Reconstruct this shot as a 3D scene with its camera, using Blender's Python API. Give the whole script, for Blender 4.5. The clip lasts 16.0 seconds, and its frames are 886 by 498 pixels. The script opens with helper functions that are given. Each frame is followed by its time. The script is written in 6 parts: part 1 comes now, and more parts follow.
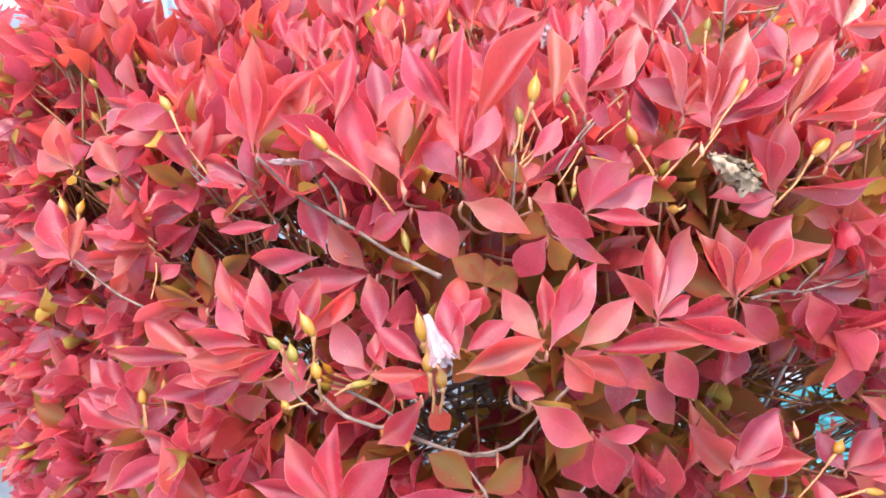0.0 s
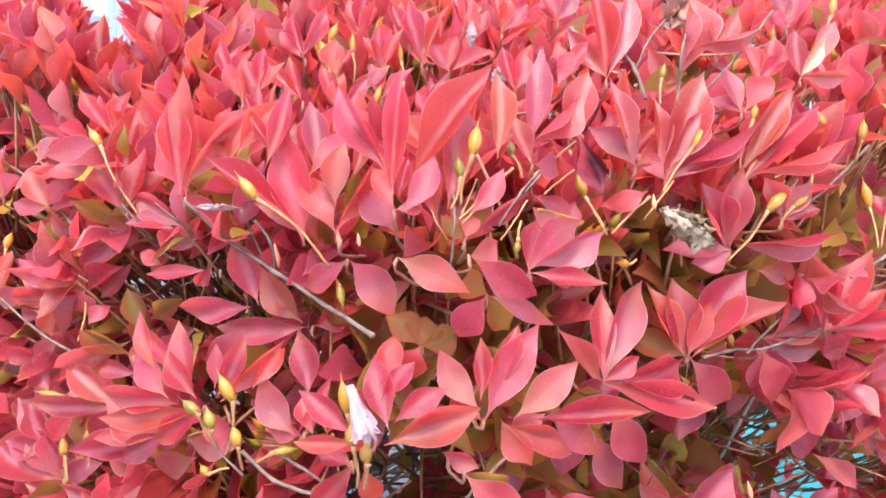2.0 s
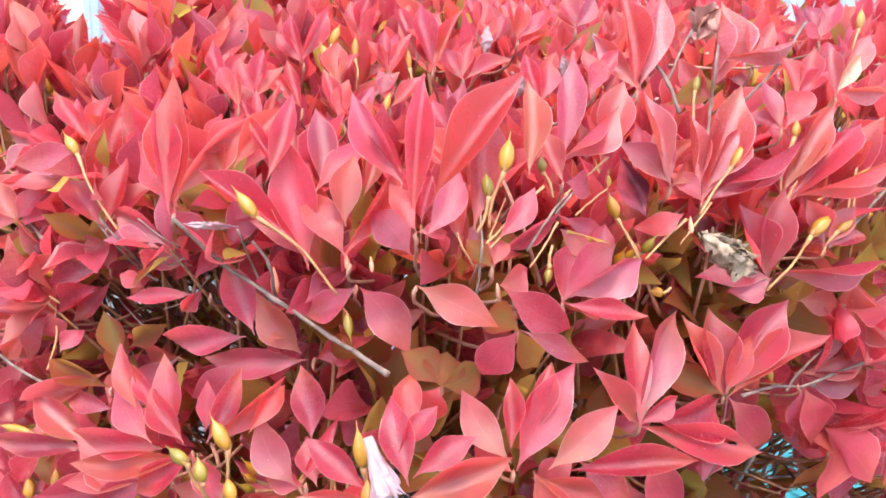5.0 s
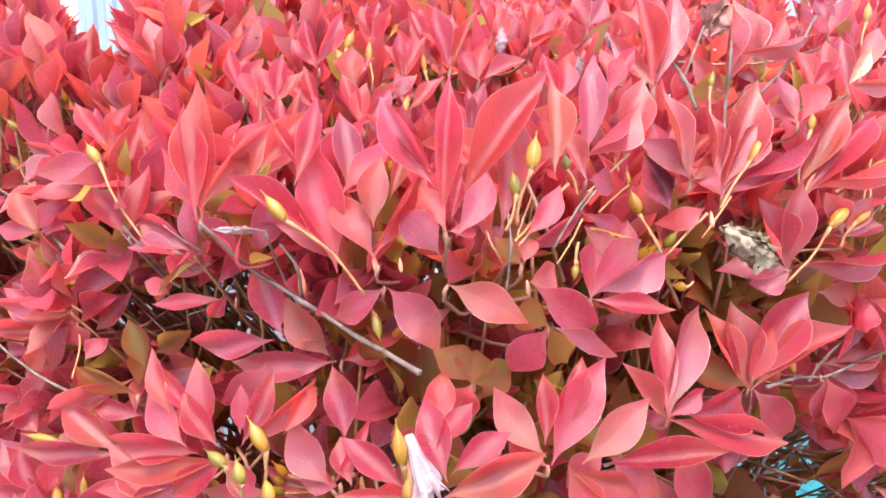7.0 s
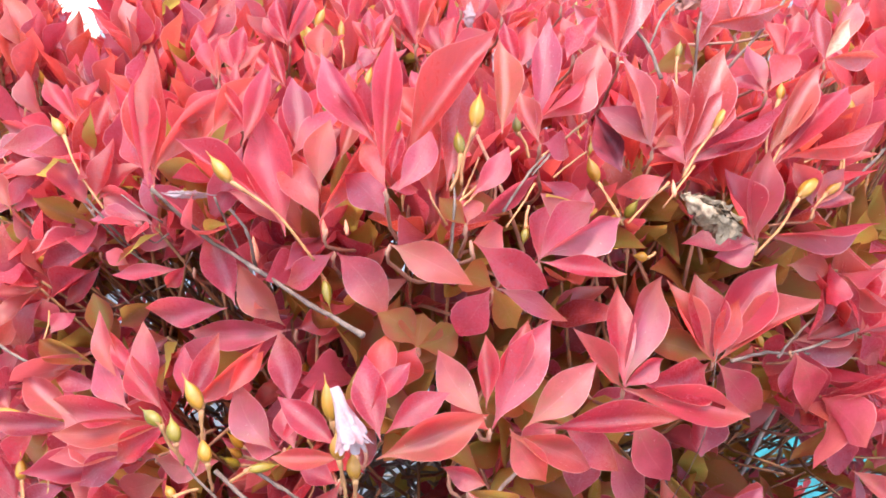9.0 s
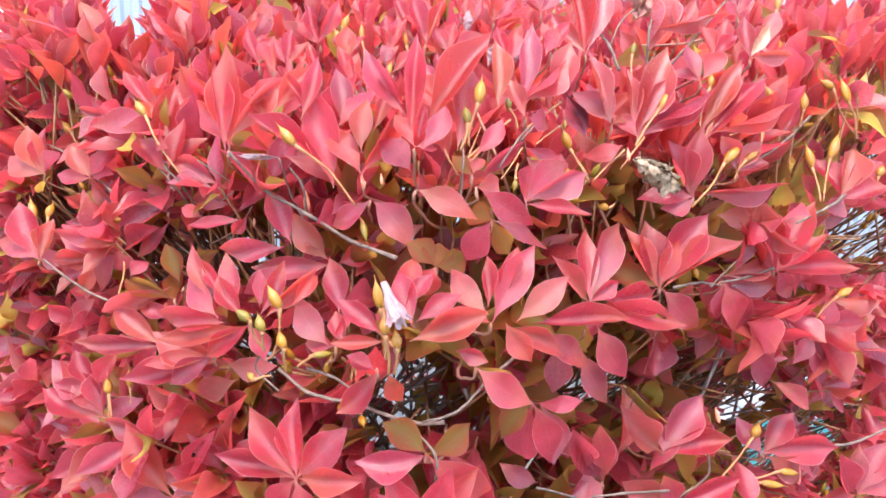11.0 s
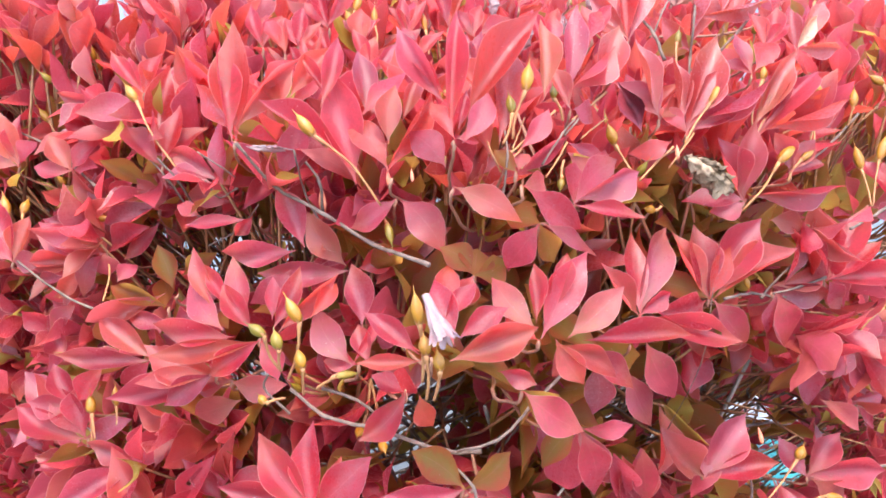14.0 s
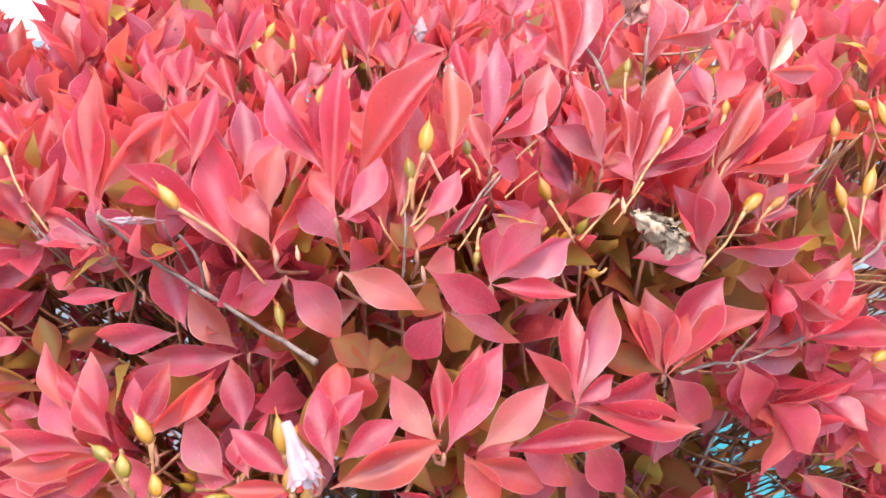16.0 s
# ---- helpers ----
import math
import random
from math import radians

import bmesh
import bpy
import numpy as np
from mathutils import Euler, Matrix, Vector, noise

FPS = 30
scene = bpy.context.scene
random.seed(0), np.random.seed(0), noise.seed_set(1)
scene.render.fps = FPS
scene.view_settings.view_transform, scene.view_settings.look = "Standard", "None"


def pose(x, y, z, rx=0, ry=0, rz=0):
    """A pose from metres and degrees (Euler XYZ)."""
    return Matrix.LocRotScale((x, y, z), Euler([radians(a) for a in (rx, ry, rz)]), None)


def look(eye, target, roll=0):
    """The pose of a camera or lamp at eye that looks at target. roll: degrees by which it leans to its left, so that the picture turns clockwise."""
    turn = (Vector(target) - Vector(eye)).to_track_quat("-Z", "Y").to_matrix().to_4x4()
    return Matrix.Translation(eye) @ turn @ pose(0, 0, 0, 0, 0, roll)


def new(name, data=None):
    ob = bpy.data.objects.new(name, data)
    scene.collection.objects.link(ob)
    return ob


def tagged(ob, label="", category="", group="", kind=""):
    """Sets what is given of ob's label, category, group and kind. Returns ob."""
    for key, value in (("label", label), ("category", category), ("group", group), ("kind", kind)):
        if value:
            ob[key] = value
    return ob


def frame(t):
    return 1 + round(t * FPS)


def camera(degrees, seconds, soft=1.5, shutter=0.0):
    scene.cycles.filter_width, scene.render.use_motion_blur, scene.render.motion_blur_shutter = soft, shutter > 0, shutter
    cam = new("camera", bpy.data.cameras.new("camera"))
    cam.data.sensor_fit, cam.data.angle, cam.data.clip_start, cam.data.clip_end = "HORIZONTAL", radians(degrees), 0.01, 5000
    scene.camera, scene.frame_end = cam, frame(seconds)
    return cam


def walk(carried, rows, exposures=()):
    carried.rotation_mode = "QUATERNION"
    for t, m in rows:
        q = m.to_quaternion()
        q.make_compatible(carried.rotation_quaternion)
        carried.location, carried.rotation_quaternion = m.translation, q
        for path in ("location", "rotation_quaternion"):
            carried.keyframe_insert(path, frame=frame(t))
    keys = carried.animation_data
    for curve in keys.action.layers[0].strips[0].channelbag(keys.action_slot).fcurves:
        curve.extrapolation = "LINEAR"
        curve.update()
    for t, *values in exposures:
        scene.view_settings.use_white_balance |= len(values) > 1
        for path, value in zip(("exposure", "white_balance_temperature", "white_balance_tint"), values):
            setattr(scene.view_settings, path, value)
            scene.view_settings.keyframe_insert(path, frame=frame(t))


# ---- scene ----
cam = camera(61.7, 16.0, soft=1.7)
PATH = [
    (0, (0.011, 0.007, 1.011), (0.009, 1.91, 0.396), 0.3),
    (0.5, (0.018, 0.013, 1.006), (0.028, 1.928, 0.428), 1.1),
    (1, (0.019, 0.015, 1.012), (0.026, 1.931, 0.438), 1.0),
    (1.5, (0.019, 0.019, 1.014), (0.045, 1.935, 0.44), 1.3),
    (2, (0.024, 0.025, 1.02), (0.087, 1.94, 0.444), 2.0),
    (2.5, (0.03, 0.049, 1.018), (0.126, 1.963, 0.446), 2.1),
    (3, (0.023, 0.051, 1.017), (0.105, 1.968, 0.453), 1.8),
    (3.5, (0.015, 0.05, 1.018), (0.091, 1.97, 0.461), 1.8),
    (3.7, (0.016, 0.051, 1.017), (0.102, 1.972, 0.467), 1.9),
    (5.8, (0.006, 0.052, 1.016), (0.138, 1.972, 0.475), 3.4),
    (6, (0.005, 0.05, 1.019), (0.137, 1.971, 0.476), 3.2),
    (6.5, (0.003, 0.046, 1.017), (0.135, 1.969, 0.483), 2.2),
    (7, (0.002, 0.05, 1.015), (0.133, 1.973, 0.483), 1.9),
    (7.5, (0.011, 0.052, 1.008), (0.132, 1.977, 0.479), 2.3),
    (8, (0.022, 0.052, 1.008), (0.129, 1.979, 0.482), 1.7),
    (8.2, (0.022, 0.051, 1.006), (0.125, 1.978, 0.481), 1.5),
    (10.3, (0.028, 0.041, 0.992), (0.062, 1.984, 0.522), 2.4),
    (10.5, (0.023, 0.025, 0.989), (0.075, 1.966, 0.509), 1.8),
    (11, (0.01, -0.027, 0.997), (0.136, 1.908, 0.506), 1.8),
    (11.5, (0.017, -0.033, 0.991), (0.149, 1.899, 0.49), 1.8),
    (12, (0.017, -0.032, 0.987), (0.14, 1.901, 0.488), 1.5),
    (12.5, (0.014, -0.028, 0.984), (0.154, 1.905, 0.492), 2.0),
    (13, (0.005, -0.018, 0.984), (0.16, 1.915, 0.493), 2.3),
    (13.5, (-0.013, 0.001, 0.984), (0.177, 1.93, 0.492), 2.5),
    (14, (-0.01, 0.007, 0.99), (0.187, 1.937, 0.502), 2.8),
    (14.5, (0.002, 0.017, 0.995), (0.206, 1.945, 0.503), 2.7),
    (15, (0.022, 0.033, 0.992), (0.226, 1.957, 0.487), 2.7),
    (15.5, (0.032, 0.044, 0.996), (0.223, 1.967, 0.484), 2.0),
    (16, (0.027, 0.05, 1.01), (0.203, 1.973, 0.489), 1.5),
]
walk(cam, [(t, look(eye, target, roll)) for t, eye, target, roll in PATH], [(0, 3.0), (16, 3.0)])

# ---- world, sun and exposure ----
world = bpy.data.worlds.new("sky")
scene.world = world
world.use_nodes = True
wn = world.node_tree
sky = wn.nodes.new("ShaderNodeTexSky")
sky.sky_type, sky.sun_disc = "NISHITA", False
SUN_UP, SUN_ROUND = radians(68), radians(-172)      # height, and turn from straight ahead (minus: to the left)
sky.sun_elevation, sky.sun_rotation = SUN_UP, SUN_ROUND
sky.air_density, sky.dust_density = 1.0, 2.0
wn.links.new(sky.outputs[0], wn.nodes["Background"].inputs[0])
wn.nodes["Background"].inputs[1].default_value = 0.15
sun = new("sun", bpy.data.lights.new("sun", "SUN"))
sun.data.energy, sun.data.angle, sun.data.color = 0.58, radians(4.0), (1.0, 0.95, 0.88)
sun_way = Vector((math.cos(SUN_UP) * math.sin(SUN_ROUND), math.cos(SUN_UP) * math.cos(SUN_ROUND), math.sin(SUN_UP)))
sun.matrix_world = look(sun_way * 10, (0, 0, 0))

# ---- materials ----


def material(name):
    m = bpy.data.materials.new(name)
    m.use_nodes = True
    t = m.node_tree
    return m, t, t.nodes["Principled BSDF"], t.nodes["Material Output"]


def node(t, kind, **values):
    n = t.nodes.new(kind)
    for k, v in values.items():
        if k in n.inputs:
            n.inputs[k].default_value = v
    return n


def calc(t, op, a, b=0.0, clamp=False):
    n = t.nodes.new("ShaderNodeMath")
    n.operation, n.use_clamp = op, clamp
    for i, v in enumerate((a, b)):
        if isinstance(v, (int, float)):
            n.inputs[i].default_value = v
        else:
            t.links.new(v, n.inputs[i])
    return n.outputs[0]


def blend(t, fac, a, b, kind="MIX"):
    n = t.nodes.new("ShaderNodeMix")
    n.data_type, n.blend_type = "RGBA", kind
    for i, v in ((0, fac), (6, a), (7, b)):
        if isinstance(v, (int, float)):
            n.inputs[i].default_value = v
        elif isinstance(v, tuple):
            n.inputs[i].default_value = (*v, 1)
        else:
            t.links.new(v, n.inputs[i])
    return n.outputs[2]


def ramp(t, fac, *stops):
    n = t.nodes.new("ShaderNodeValToRGB")
    e = n.color_ramp.elements
    while len(e) < len(stops):
        e.new(0.5)
    for el, (p, c) in zip(e, stops):
        el.position, el.color = p, (*c, 1)
    t.links.new(fac, n.inputs[0])
    return n.outputs[0]


def leaf_material(name, dark, mid, light, glow, through_light=0.38, wear_sheen=1.0, gloss=0.80, red_edge=0.0):
    """A thin autumn leaf: midrib, side veins, paler rim, blotches and specks, light passing through it."""
    m, t, p, out = material(name)
    uv = node(t, "ShaderNodeUVMap")
    sep = node(t, "ShaderNodeSeparateXYZ")
    t.links.new(uv.outputs[0], sep.inputs[0])
    u, v = sep.outputs[0], sep.outputs[1]
    off = calc(t, "ABSOLUTE", calc(t, "SUBTRACT", u, 0.5))
    info, geo = node(t, "ShaderNodeObjectInfo"), node(t, "ShaderNodeNewGeometry")
    chance = calc(t, "FRACT", calc(t, "ADD", calc(t, "MULTIPLY", info.outputs["Random"], 3.7), geo.outputs["Random Per Island"]))
    chance2 = calc(t, "FRACT", calc(t, "MULTIPLY", chance, 7.31))
    co = node(t, "ShaderNodeCombineXYZ")
    t.links.new(u, co.inputs[0]), t.links.new(calc(t, "MULTIPLY", v, 2.2), co.inputs[1])
    t.links.new(calc(t, "MULTIPLY", chance, 40), co.inputs[2])
    big = node(t, "ShaderNodeTexNoise", Scale=1.6, Detail=2.0)
    fine = node(t, "ShaderNodeTexNoise", Scale=22.0, Detail=3.0)
    grain = node(t, "ShaderNodeTexNoise", Scale=75.0, Detail=2.0)
    patch = node(t, "ShaderNodeTexNoise", Scale=5.5, Detail=3.0, Roughness=0.6)
    for n in (big, fine, grain, patch):
        t.links.new(co.outputs[0], n.inputs["Vector"])
    tone = calc(t, "ADD", calc(t, "MULTIPLY", chance, 0.56), calc(t, "MULTIPLY", big.outputs[0], 0.90))
    col = ramp(t, tone, (0.34, dark), (0.70, mid), (1.02, light))
    col = blend(t, calc(t, "MULTIPLY", calc(t, "SUBTRACT", fine.outputs[0], 0.40, True), 1.3 * wear_sheen, True), col, (0.25, 0.016, 0.040))
    worn = calc(t, "MULTIPLY", calc(t, "SUBTRACT", patch.outputs[0], 0.45, True), 1.9 * wear_sheen, True)
    col = blend(t, worn, col, (0.20, 0.014, 0.042))
    pale = calc(t, "MULTIPLY", calc(t, "SUBTRACT", 0.47, patch.outputs[0], True), 0.3 * wear_sheen, True)
    col = blend(t, pale, col, (0.80, 0.26, 0.28))
    col = blend(t, calc(t, "MULTIPLY", calc(t, "SUBTRACT", grain.outputs[0], 0.5, True), 0.2 * wear_sheen, True), col, (0.80, 0.28, 0.32))
    # sky sheen put into the colour: paler and bluish towards the tip of some
    tip_sheen = calc(t, "MULTIPLY", calc(t, "MULTIPLY", chance2, v), calc(t, "MULTIPLY", big.outputs[0], 0.30 * wear_sheen))
    col = blend(t, tip_sheen, col, (0.62, 0.20, 0.25))
    # orange and olive blush on some leaves
    blush = calc(t, "MULTIPLY", calc(t, "GREATER_THAN", chance2, 0.8), calc(t, "MULTIPLY", big.outputs[0], 0.5))
    col = blend(t, blush, col, (0.45, 0.13, 0.03))
    # green left over towards the stalk of many, fading out in blotches
    green = calc(t, "MULTIPLY", calc(t, "SUBTRACT", calc(t, "ADD", patch.outputs[0], calc(t, "MULTIPLY", chance2, 0.35)), calc(t, "ADD", 0.38, calc(t, "MULTIPLY", v, 0.75)), True), 1.2 * wear_sheen, True)
    col = blend(t, green, col, (0.22, 0.115, 0.030))
    tip = calc(t, "MULTIPLY", calc(t, "GREATER_THAN", calc(t, "FRACT", calc(t, "MULTIPLY", chance, 13.7)), 0.6),
               calc(t, "MULTIPLY", calc(t, "SUBTRACT", calc(t, "ADD", v, calc(t, "MULTIPLY", patch.outputs[0], 0.5)), 0.75, True), 1.5, True))
    col = blend(t, calc(t, "MULTIPLY", tip, 0.7), col, (0.40, 0.12, 0.03))
    rib = calc(t, "SUBTRACT", 1.0, calc(t, "MULTIPLY", off, 55.0), True)
    wave = calc(t, "SINE", calc(t, "MULTIPLY", calc(t, "SUBTRACT", calc(t, "MULTIPLY", v, 8.0), calc(t, "MULTIPLY", off, 5.0)), 6.283))
    vein = calc(t, "MULTIPLY", calc(t, "SUBTRACT", wave, 0.86, True), 4.0, True)
    rim = calc(t, "MULTIPLY", calc(t, "SUBTRACT", off, 0.480, True), 50.0, True)
    col = blend(t, calc(t, "MULTIPLY", rib, 0.20), col, (0.80, 0.30, 0.28))
    col = blend(t, calc(t, "MULTIPLY", vein, 0.10), col, (0.75, 0.18, 0.2))
    col = blend(t, calc(t, "MULTIPLY", rim, 0.75), col, (0.88, 0.46, 0.40))
    if red_edge:                                # leaves still turning: red creeps in from the margin
        turned = calc(t, "MULTIPLY", calc(t, "SUBTRACT", calc(t, "ADD", off, calc(t, "MULTIPLY", patch.outputs[0], 0.9)), 0.62, True), 4.0, True)
        col = blend(t, calc(t, "MULTIPLY", turned, red_edge), col, (0.26, 0.022, 0.022))
    # fine net of veins, and brown freckles on the older leaves
    net = node(t, "ShaderNodeTexVoronoi", Scale=24.0)
    net.feature = "DISTANCE_TO_EDGE"
    t.links.new(co.outputs[0], net.inputs["Vector"])
    mesh_line = calc(t, "SUBTRACT", 1.0, calc(t, "MULTIPLY", net.outputs["Distance"], 9.0), True)
    col = blend(t, calc(t, "MULTIPLY", mesh_line, 0.22), col, (0.20, 0.008, 0.020))
    freckle = node(t, "ShaderNodeTexNoise", Scale=16.0, Detail=4.0, Roughness=0.7)
    t.links.new(co.outputs[0], freckle.inputs["Vector"])
    spots = calc(t, "MULTIPLY", calc(t, "SUBTRACT", freckle.outputs[0], calc(t, "ADD", 0.56, calc(t, "MULTIPLY", chance2, 0.16)), True), 9.0, True)
    col = blend(t, calc(t, "MULTIPLY", spots, 0.65 * wear_sheen), col, (0.13, 0.018, 0.014))
    dots = node(t, "ShaderNodeTexVoronoi", Scale=5.0)
    t.links.new(co.outputs[0], dots.inputs["Vector"])
    speck = calc(t, "MULTIPLY", calc(t, "LESS_THAN", dots.outputs["Distance"], 0.05), 0.85)
    col = blend(t, speck, col, (0.75, 0.55, 0.5))
    t.links.new(col, p.inputs["Base Color"])
    rough = calc(t, "ADD", calc(t, "MULTIPLY", chance2, 0.10), calc(t, "ADD", 0.11, calc(t, "MULTIPLY", calc(t, "ADD", fine.outputs[0], patch.outputs[0]), 0.14)))
    t.links.new(rough, p.inputs["Roughness"])
    p.inputs["Specular IOR Level"].default_value = gloss
    bump = node(t, "ShaderNodeBump", Strength=0.28, Distance=0.0005)
    high = calc(t, "ADD", calc(t, "SUBTRACT", calc(t, "MULTIPLY", fine.outputs[0], 0.7), calc(t, "MULTIPLY", mesh_line, 0.5)), calc(t, "SUBTRACT", 0.0, calc(t, "ADD", rib, calc(t, "MULTIPLY", vein, 0.6))))
    t.links.new(high, bump.inputs["Height"])
    t.links.new(bump.outputs[0], p.inputs["Normal"])
    tr = node(t, "ShaderNodeBsdfTranslucent")
    t.links.new(blend(t, 0.55, col, glow), tr.inputs["Color"])
    mix = node(t, "ShaderNodeMixShader", Fac=through_light)
    t.links.new(p.outputs[0], mix.inputs[1]), t.links.new(tr.outputs[0], mix.inputs[2])
    t.links.new(mix.outputs[0], out.inputs[0])
    return m


def mottled(name, a, b, rough=0.7, scale=60.0, bump_size=0.001, spec=0.3, glow=None):
    """A dull surface in two tones with grain and fine relief."""
    m, t, p, out = material(name)
    geo = node(t, "ShaderNodeTexCoord")
    n1 = node(t, "ShaderNodeTexNoise", Scale=scale, Detail=5.0)
    n2 = node(t, "ShaderNodeTexNoise", Scale=scale * 7, Detail=3.0)
    for n in (n1, n2):
        t.links.new(geo.outputs["Object"], n.inputs["Vector"])
    f = calc(t, "ADD", calc(t, "MULTIPLY", n1.outputs[0], 0.7), calc(t, "MULTIPLY", n2.outputs[0], 0.3))
    col = ramp(t, f, (0.35, a), (0.65, b))
    t.links.new(col, p.inputs["Base Color"])
    p.inputs["Roughness"].default_value, p.inputs["Specular IOR Level"].default_value = rough, spec
    bump = node(t, "ShaderNodeBump", Strength=0.5, Distance=bump_size)
    t.links.new(f, bump.inputs["Height"])
    t.links.new(bump.outputs[0], p.inputs["Normal"])
    if glow:
        tr = node(t, "ShaderNodeBsdfTranslucent", Color=(*glow, 1))
        mix = node(t, "ShaderNodeMixShader", Fac=0.35)
        t.links.new(p.outputs[0], mix.inputs[1]), t.links.new(tr.outputs[0], mix.inputs[2])
        t.links.new(mix.outputs[0], out.inputs[0])
    return m


LEAF = {
    "r": leaf_material("leaf_crimson", (0.20, 0.012, 0.026), (0.36, 0.021, 0.043), (0.52, 0.050, 0.078), (1.0, 0.105, 0.105), 0.60),
    "o": leaf_material("leaf_scarlet", (0.30, 0.018, 0.020), (0.47, 0.036, 0.036), (0.60, 0.070, 0.062), (1.0, 0.13, 0.075), 0.62),
    "p": leaf_material("leaf_plum", (0.14, 0.018, 0.032), (0.24, 0.030, 0.052), (0.41, 0.060, 0.100), (0.98, 0.12, 0.13), 0.57),
    "g": leaf_material("leaf_olive", (0.20, 0.058, 0.026), (0.18, 0.100, 0.028), (0.15, 0.140, 0.030), (0.64, 0.46, 0.09), 0.70, 0.1, 0.25, 0.8),
    # brick hue, dulled in its colour for the weaker light at top right
    "b": leaf_material("leaf_brick_dull", (0.25, 0.026, 0.032), (0.36, 0.048, 0.050), (0.46, 0.088, 0.082), (0.84, 0.13, 0.06), 0.46),
    "c": leaf_material("leaf_pale", (0.70, 0.30, 0.20), (0.76, 0.45, 0.25), (0.80, 0.55, 0.35), (0.9, 0.5, 0.2)),
}
BARK = mottled("bark", (0.075, 0.050, 0.040), (0.19, 0.135, 0.108), 0.85, 220.0, 0.001, 0.1)
YOUNG = mottled("young_stem", (0.20, 0.085, 0.055), (0.34, 0.17, 0.105), 0.6, 200.0)
STEM = mottled("leafy_stem", (0.15, 0.060, 0.030), (0.30, 0.15, 0.065), 0.6, 200.0)
WINE = mottled("curled_wine", (0.06, 0.005, 0.009), (0.17, 0.014, 0.022), 0.6, 250.0)
BARK_DARK = mottled("old_bark", (0.14, 0.125, 0.108), (0.36, 0.32, 0.28), 0.9, 120.0, 0.001, 0.1)
STALK = mottled("stalk", (0.27, 0.10, 0.045), (0.40, 0.20, 0.075), 0.5, 160.0)
CAPSULE = {
    "y": mottled("capsule_gold", (0.21, 0.080, 0.004), (0.31, 0.140, 0.007), 0.45, 120.0, 0.0003, 0.45),
    "g": mottled("capsule_green", (0.105, 0.075, 0.005), (0.19, 0.120, 0.008), 0.45, 120.0, 0.0003, 0.45),
}
BUD = mottled("bud_scale", (0.45, 0.10, 0.06), (0.66, 0.26, 0.14), 0.5, 200.0)
DRY = mottled("withered_leaf", (0.10, 0.055, 0.030), (0.38, 0.27, 0.175), 0.75, 320.0, 0.001)
DRY_PINK = mottled("faded_leaf", (0.22, 0.08, 0.06), (0.45, 0.22, 0.17), 0.7, 200.0, 0.001)
SCALE = mottled("dry_scale", (0.20, 0.085, 0.065), (0.34, 0.20, 0.15), 0.6, 90.0)
PETAL = mottled("withered_petal", (0.30, 0.12, 0.13), (0.42, 0.33, 0.32), 0.6, 230.0, 0.001, 0.3, (0.5, 0.34, 0.34))
CONCRETE = mottled("concrete", (0.060, 0.066, 0.070), (0.100, 0.106, 0.110), 0.85, 3.0, 0.003)
SIDING = mottled("painted_siding", (0.20, 0.235, 0.27), (0.26, 0.295, 0.33), 0.45, 2.0, 0.001)
SUNLIT_PATCH = mottled("sunlit_ground_patch", (0.15, 0.165, 0.19), (0.24, 0.25, 0.27), 0.4, 6.0, 0.004)
SHEET = mottled("turquoise_sheet", (0.006, 0.085, 0.092), (0.02, 0.15, 0.155), 0.4, 6.0, 0.004)

# ---- ground and the wall behind ----


def solid(name, verts, faces, mat, smooth=False):
    me = bpy.data.meshes.new(name)
    me.from_pydata([tuple(v) for v in verts], [], faces)
    me.materials.append(mat)
    if smooth:
        me.polygons.foreach_set("use_smooth", [True] * len(me.polygons))
    return me


side = 400.0
ground = new("ground", solid("ground", [(-side, -side, 0), (side, -side, 0), (side, side, 0), (-side, side, 0)], [(0, 1, 2, 3)], CONCRETE))
tagged(ground, "pale grey sunlit concrete ground around the shrub", "ground", kind="structure")


def ribbed_wall(x0, x1, y, height, pitch=0.076, deep=0.014):
    """A sheet of ribbed siding, standing on the ground."""
    xs, n = [], int((x1 - x0) / pitch)
    for i in range(n):
        xs += [(x0 + i * pitch + pitch * a, y - deep * b) for a, b in ((0, 0), (0.35, 0), (0.5, 1), (0.85, 1))]
    xs.append((x0 + n * pitch, y))
    verts = [(x, yy, z) for x, yy in xs for z in (0, height)] + [(x, y + 0.06, z) for x in (x0, x0 + n * pitch) for z in (0, height)]
    k = 2 * len(xs)
    faces = [(2 * i, 2 * i + 2, 2 * i + 3, 2 * i + 1) for i in range(len(xs) - 1)]
    faces += [(k, k + 1, k + 3, k + 2), (0, 1, k + 1, k), (k - 2, k + 2, k + 3, k - 1)]
    return solid("wall_back", verts, faces, SIDING)


wall = tagged(new("wall_back", ribbed_wall(-1.26, 6.0, 3.2, 2.9)), "pale blue-white ribbed metal siding wall", "wall", kind="structure")

# ---- the shrub ----
shrub = tagged(new("azalea_shrub"), "clipped azalea shrub with crimson autumn leaves and golden seed capsules", "shrub")
shrub.location = (0.0, 0.75, 0.0)
HOME = Matrix.Translation(shrub.location)
BACK = HOME.inverted()


def part(name, data, parent, label=""):
    """A mesh that stays where its vertices put it, under the shrub or under one of its parts."""
    ob = new(name, data)
    ob.parent = parent
    if parent is shrub:
        ob.matrix_parent_inverse = BACK
    else:
        ob.matrix_parent_inverse = Matrix.Identity(4)
    return tagged(ob, label)


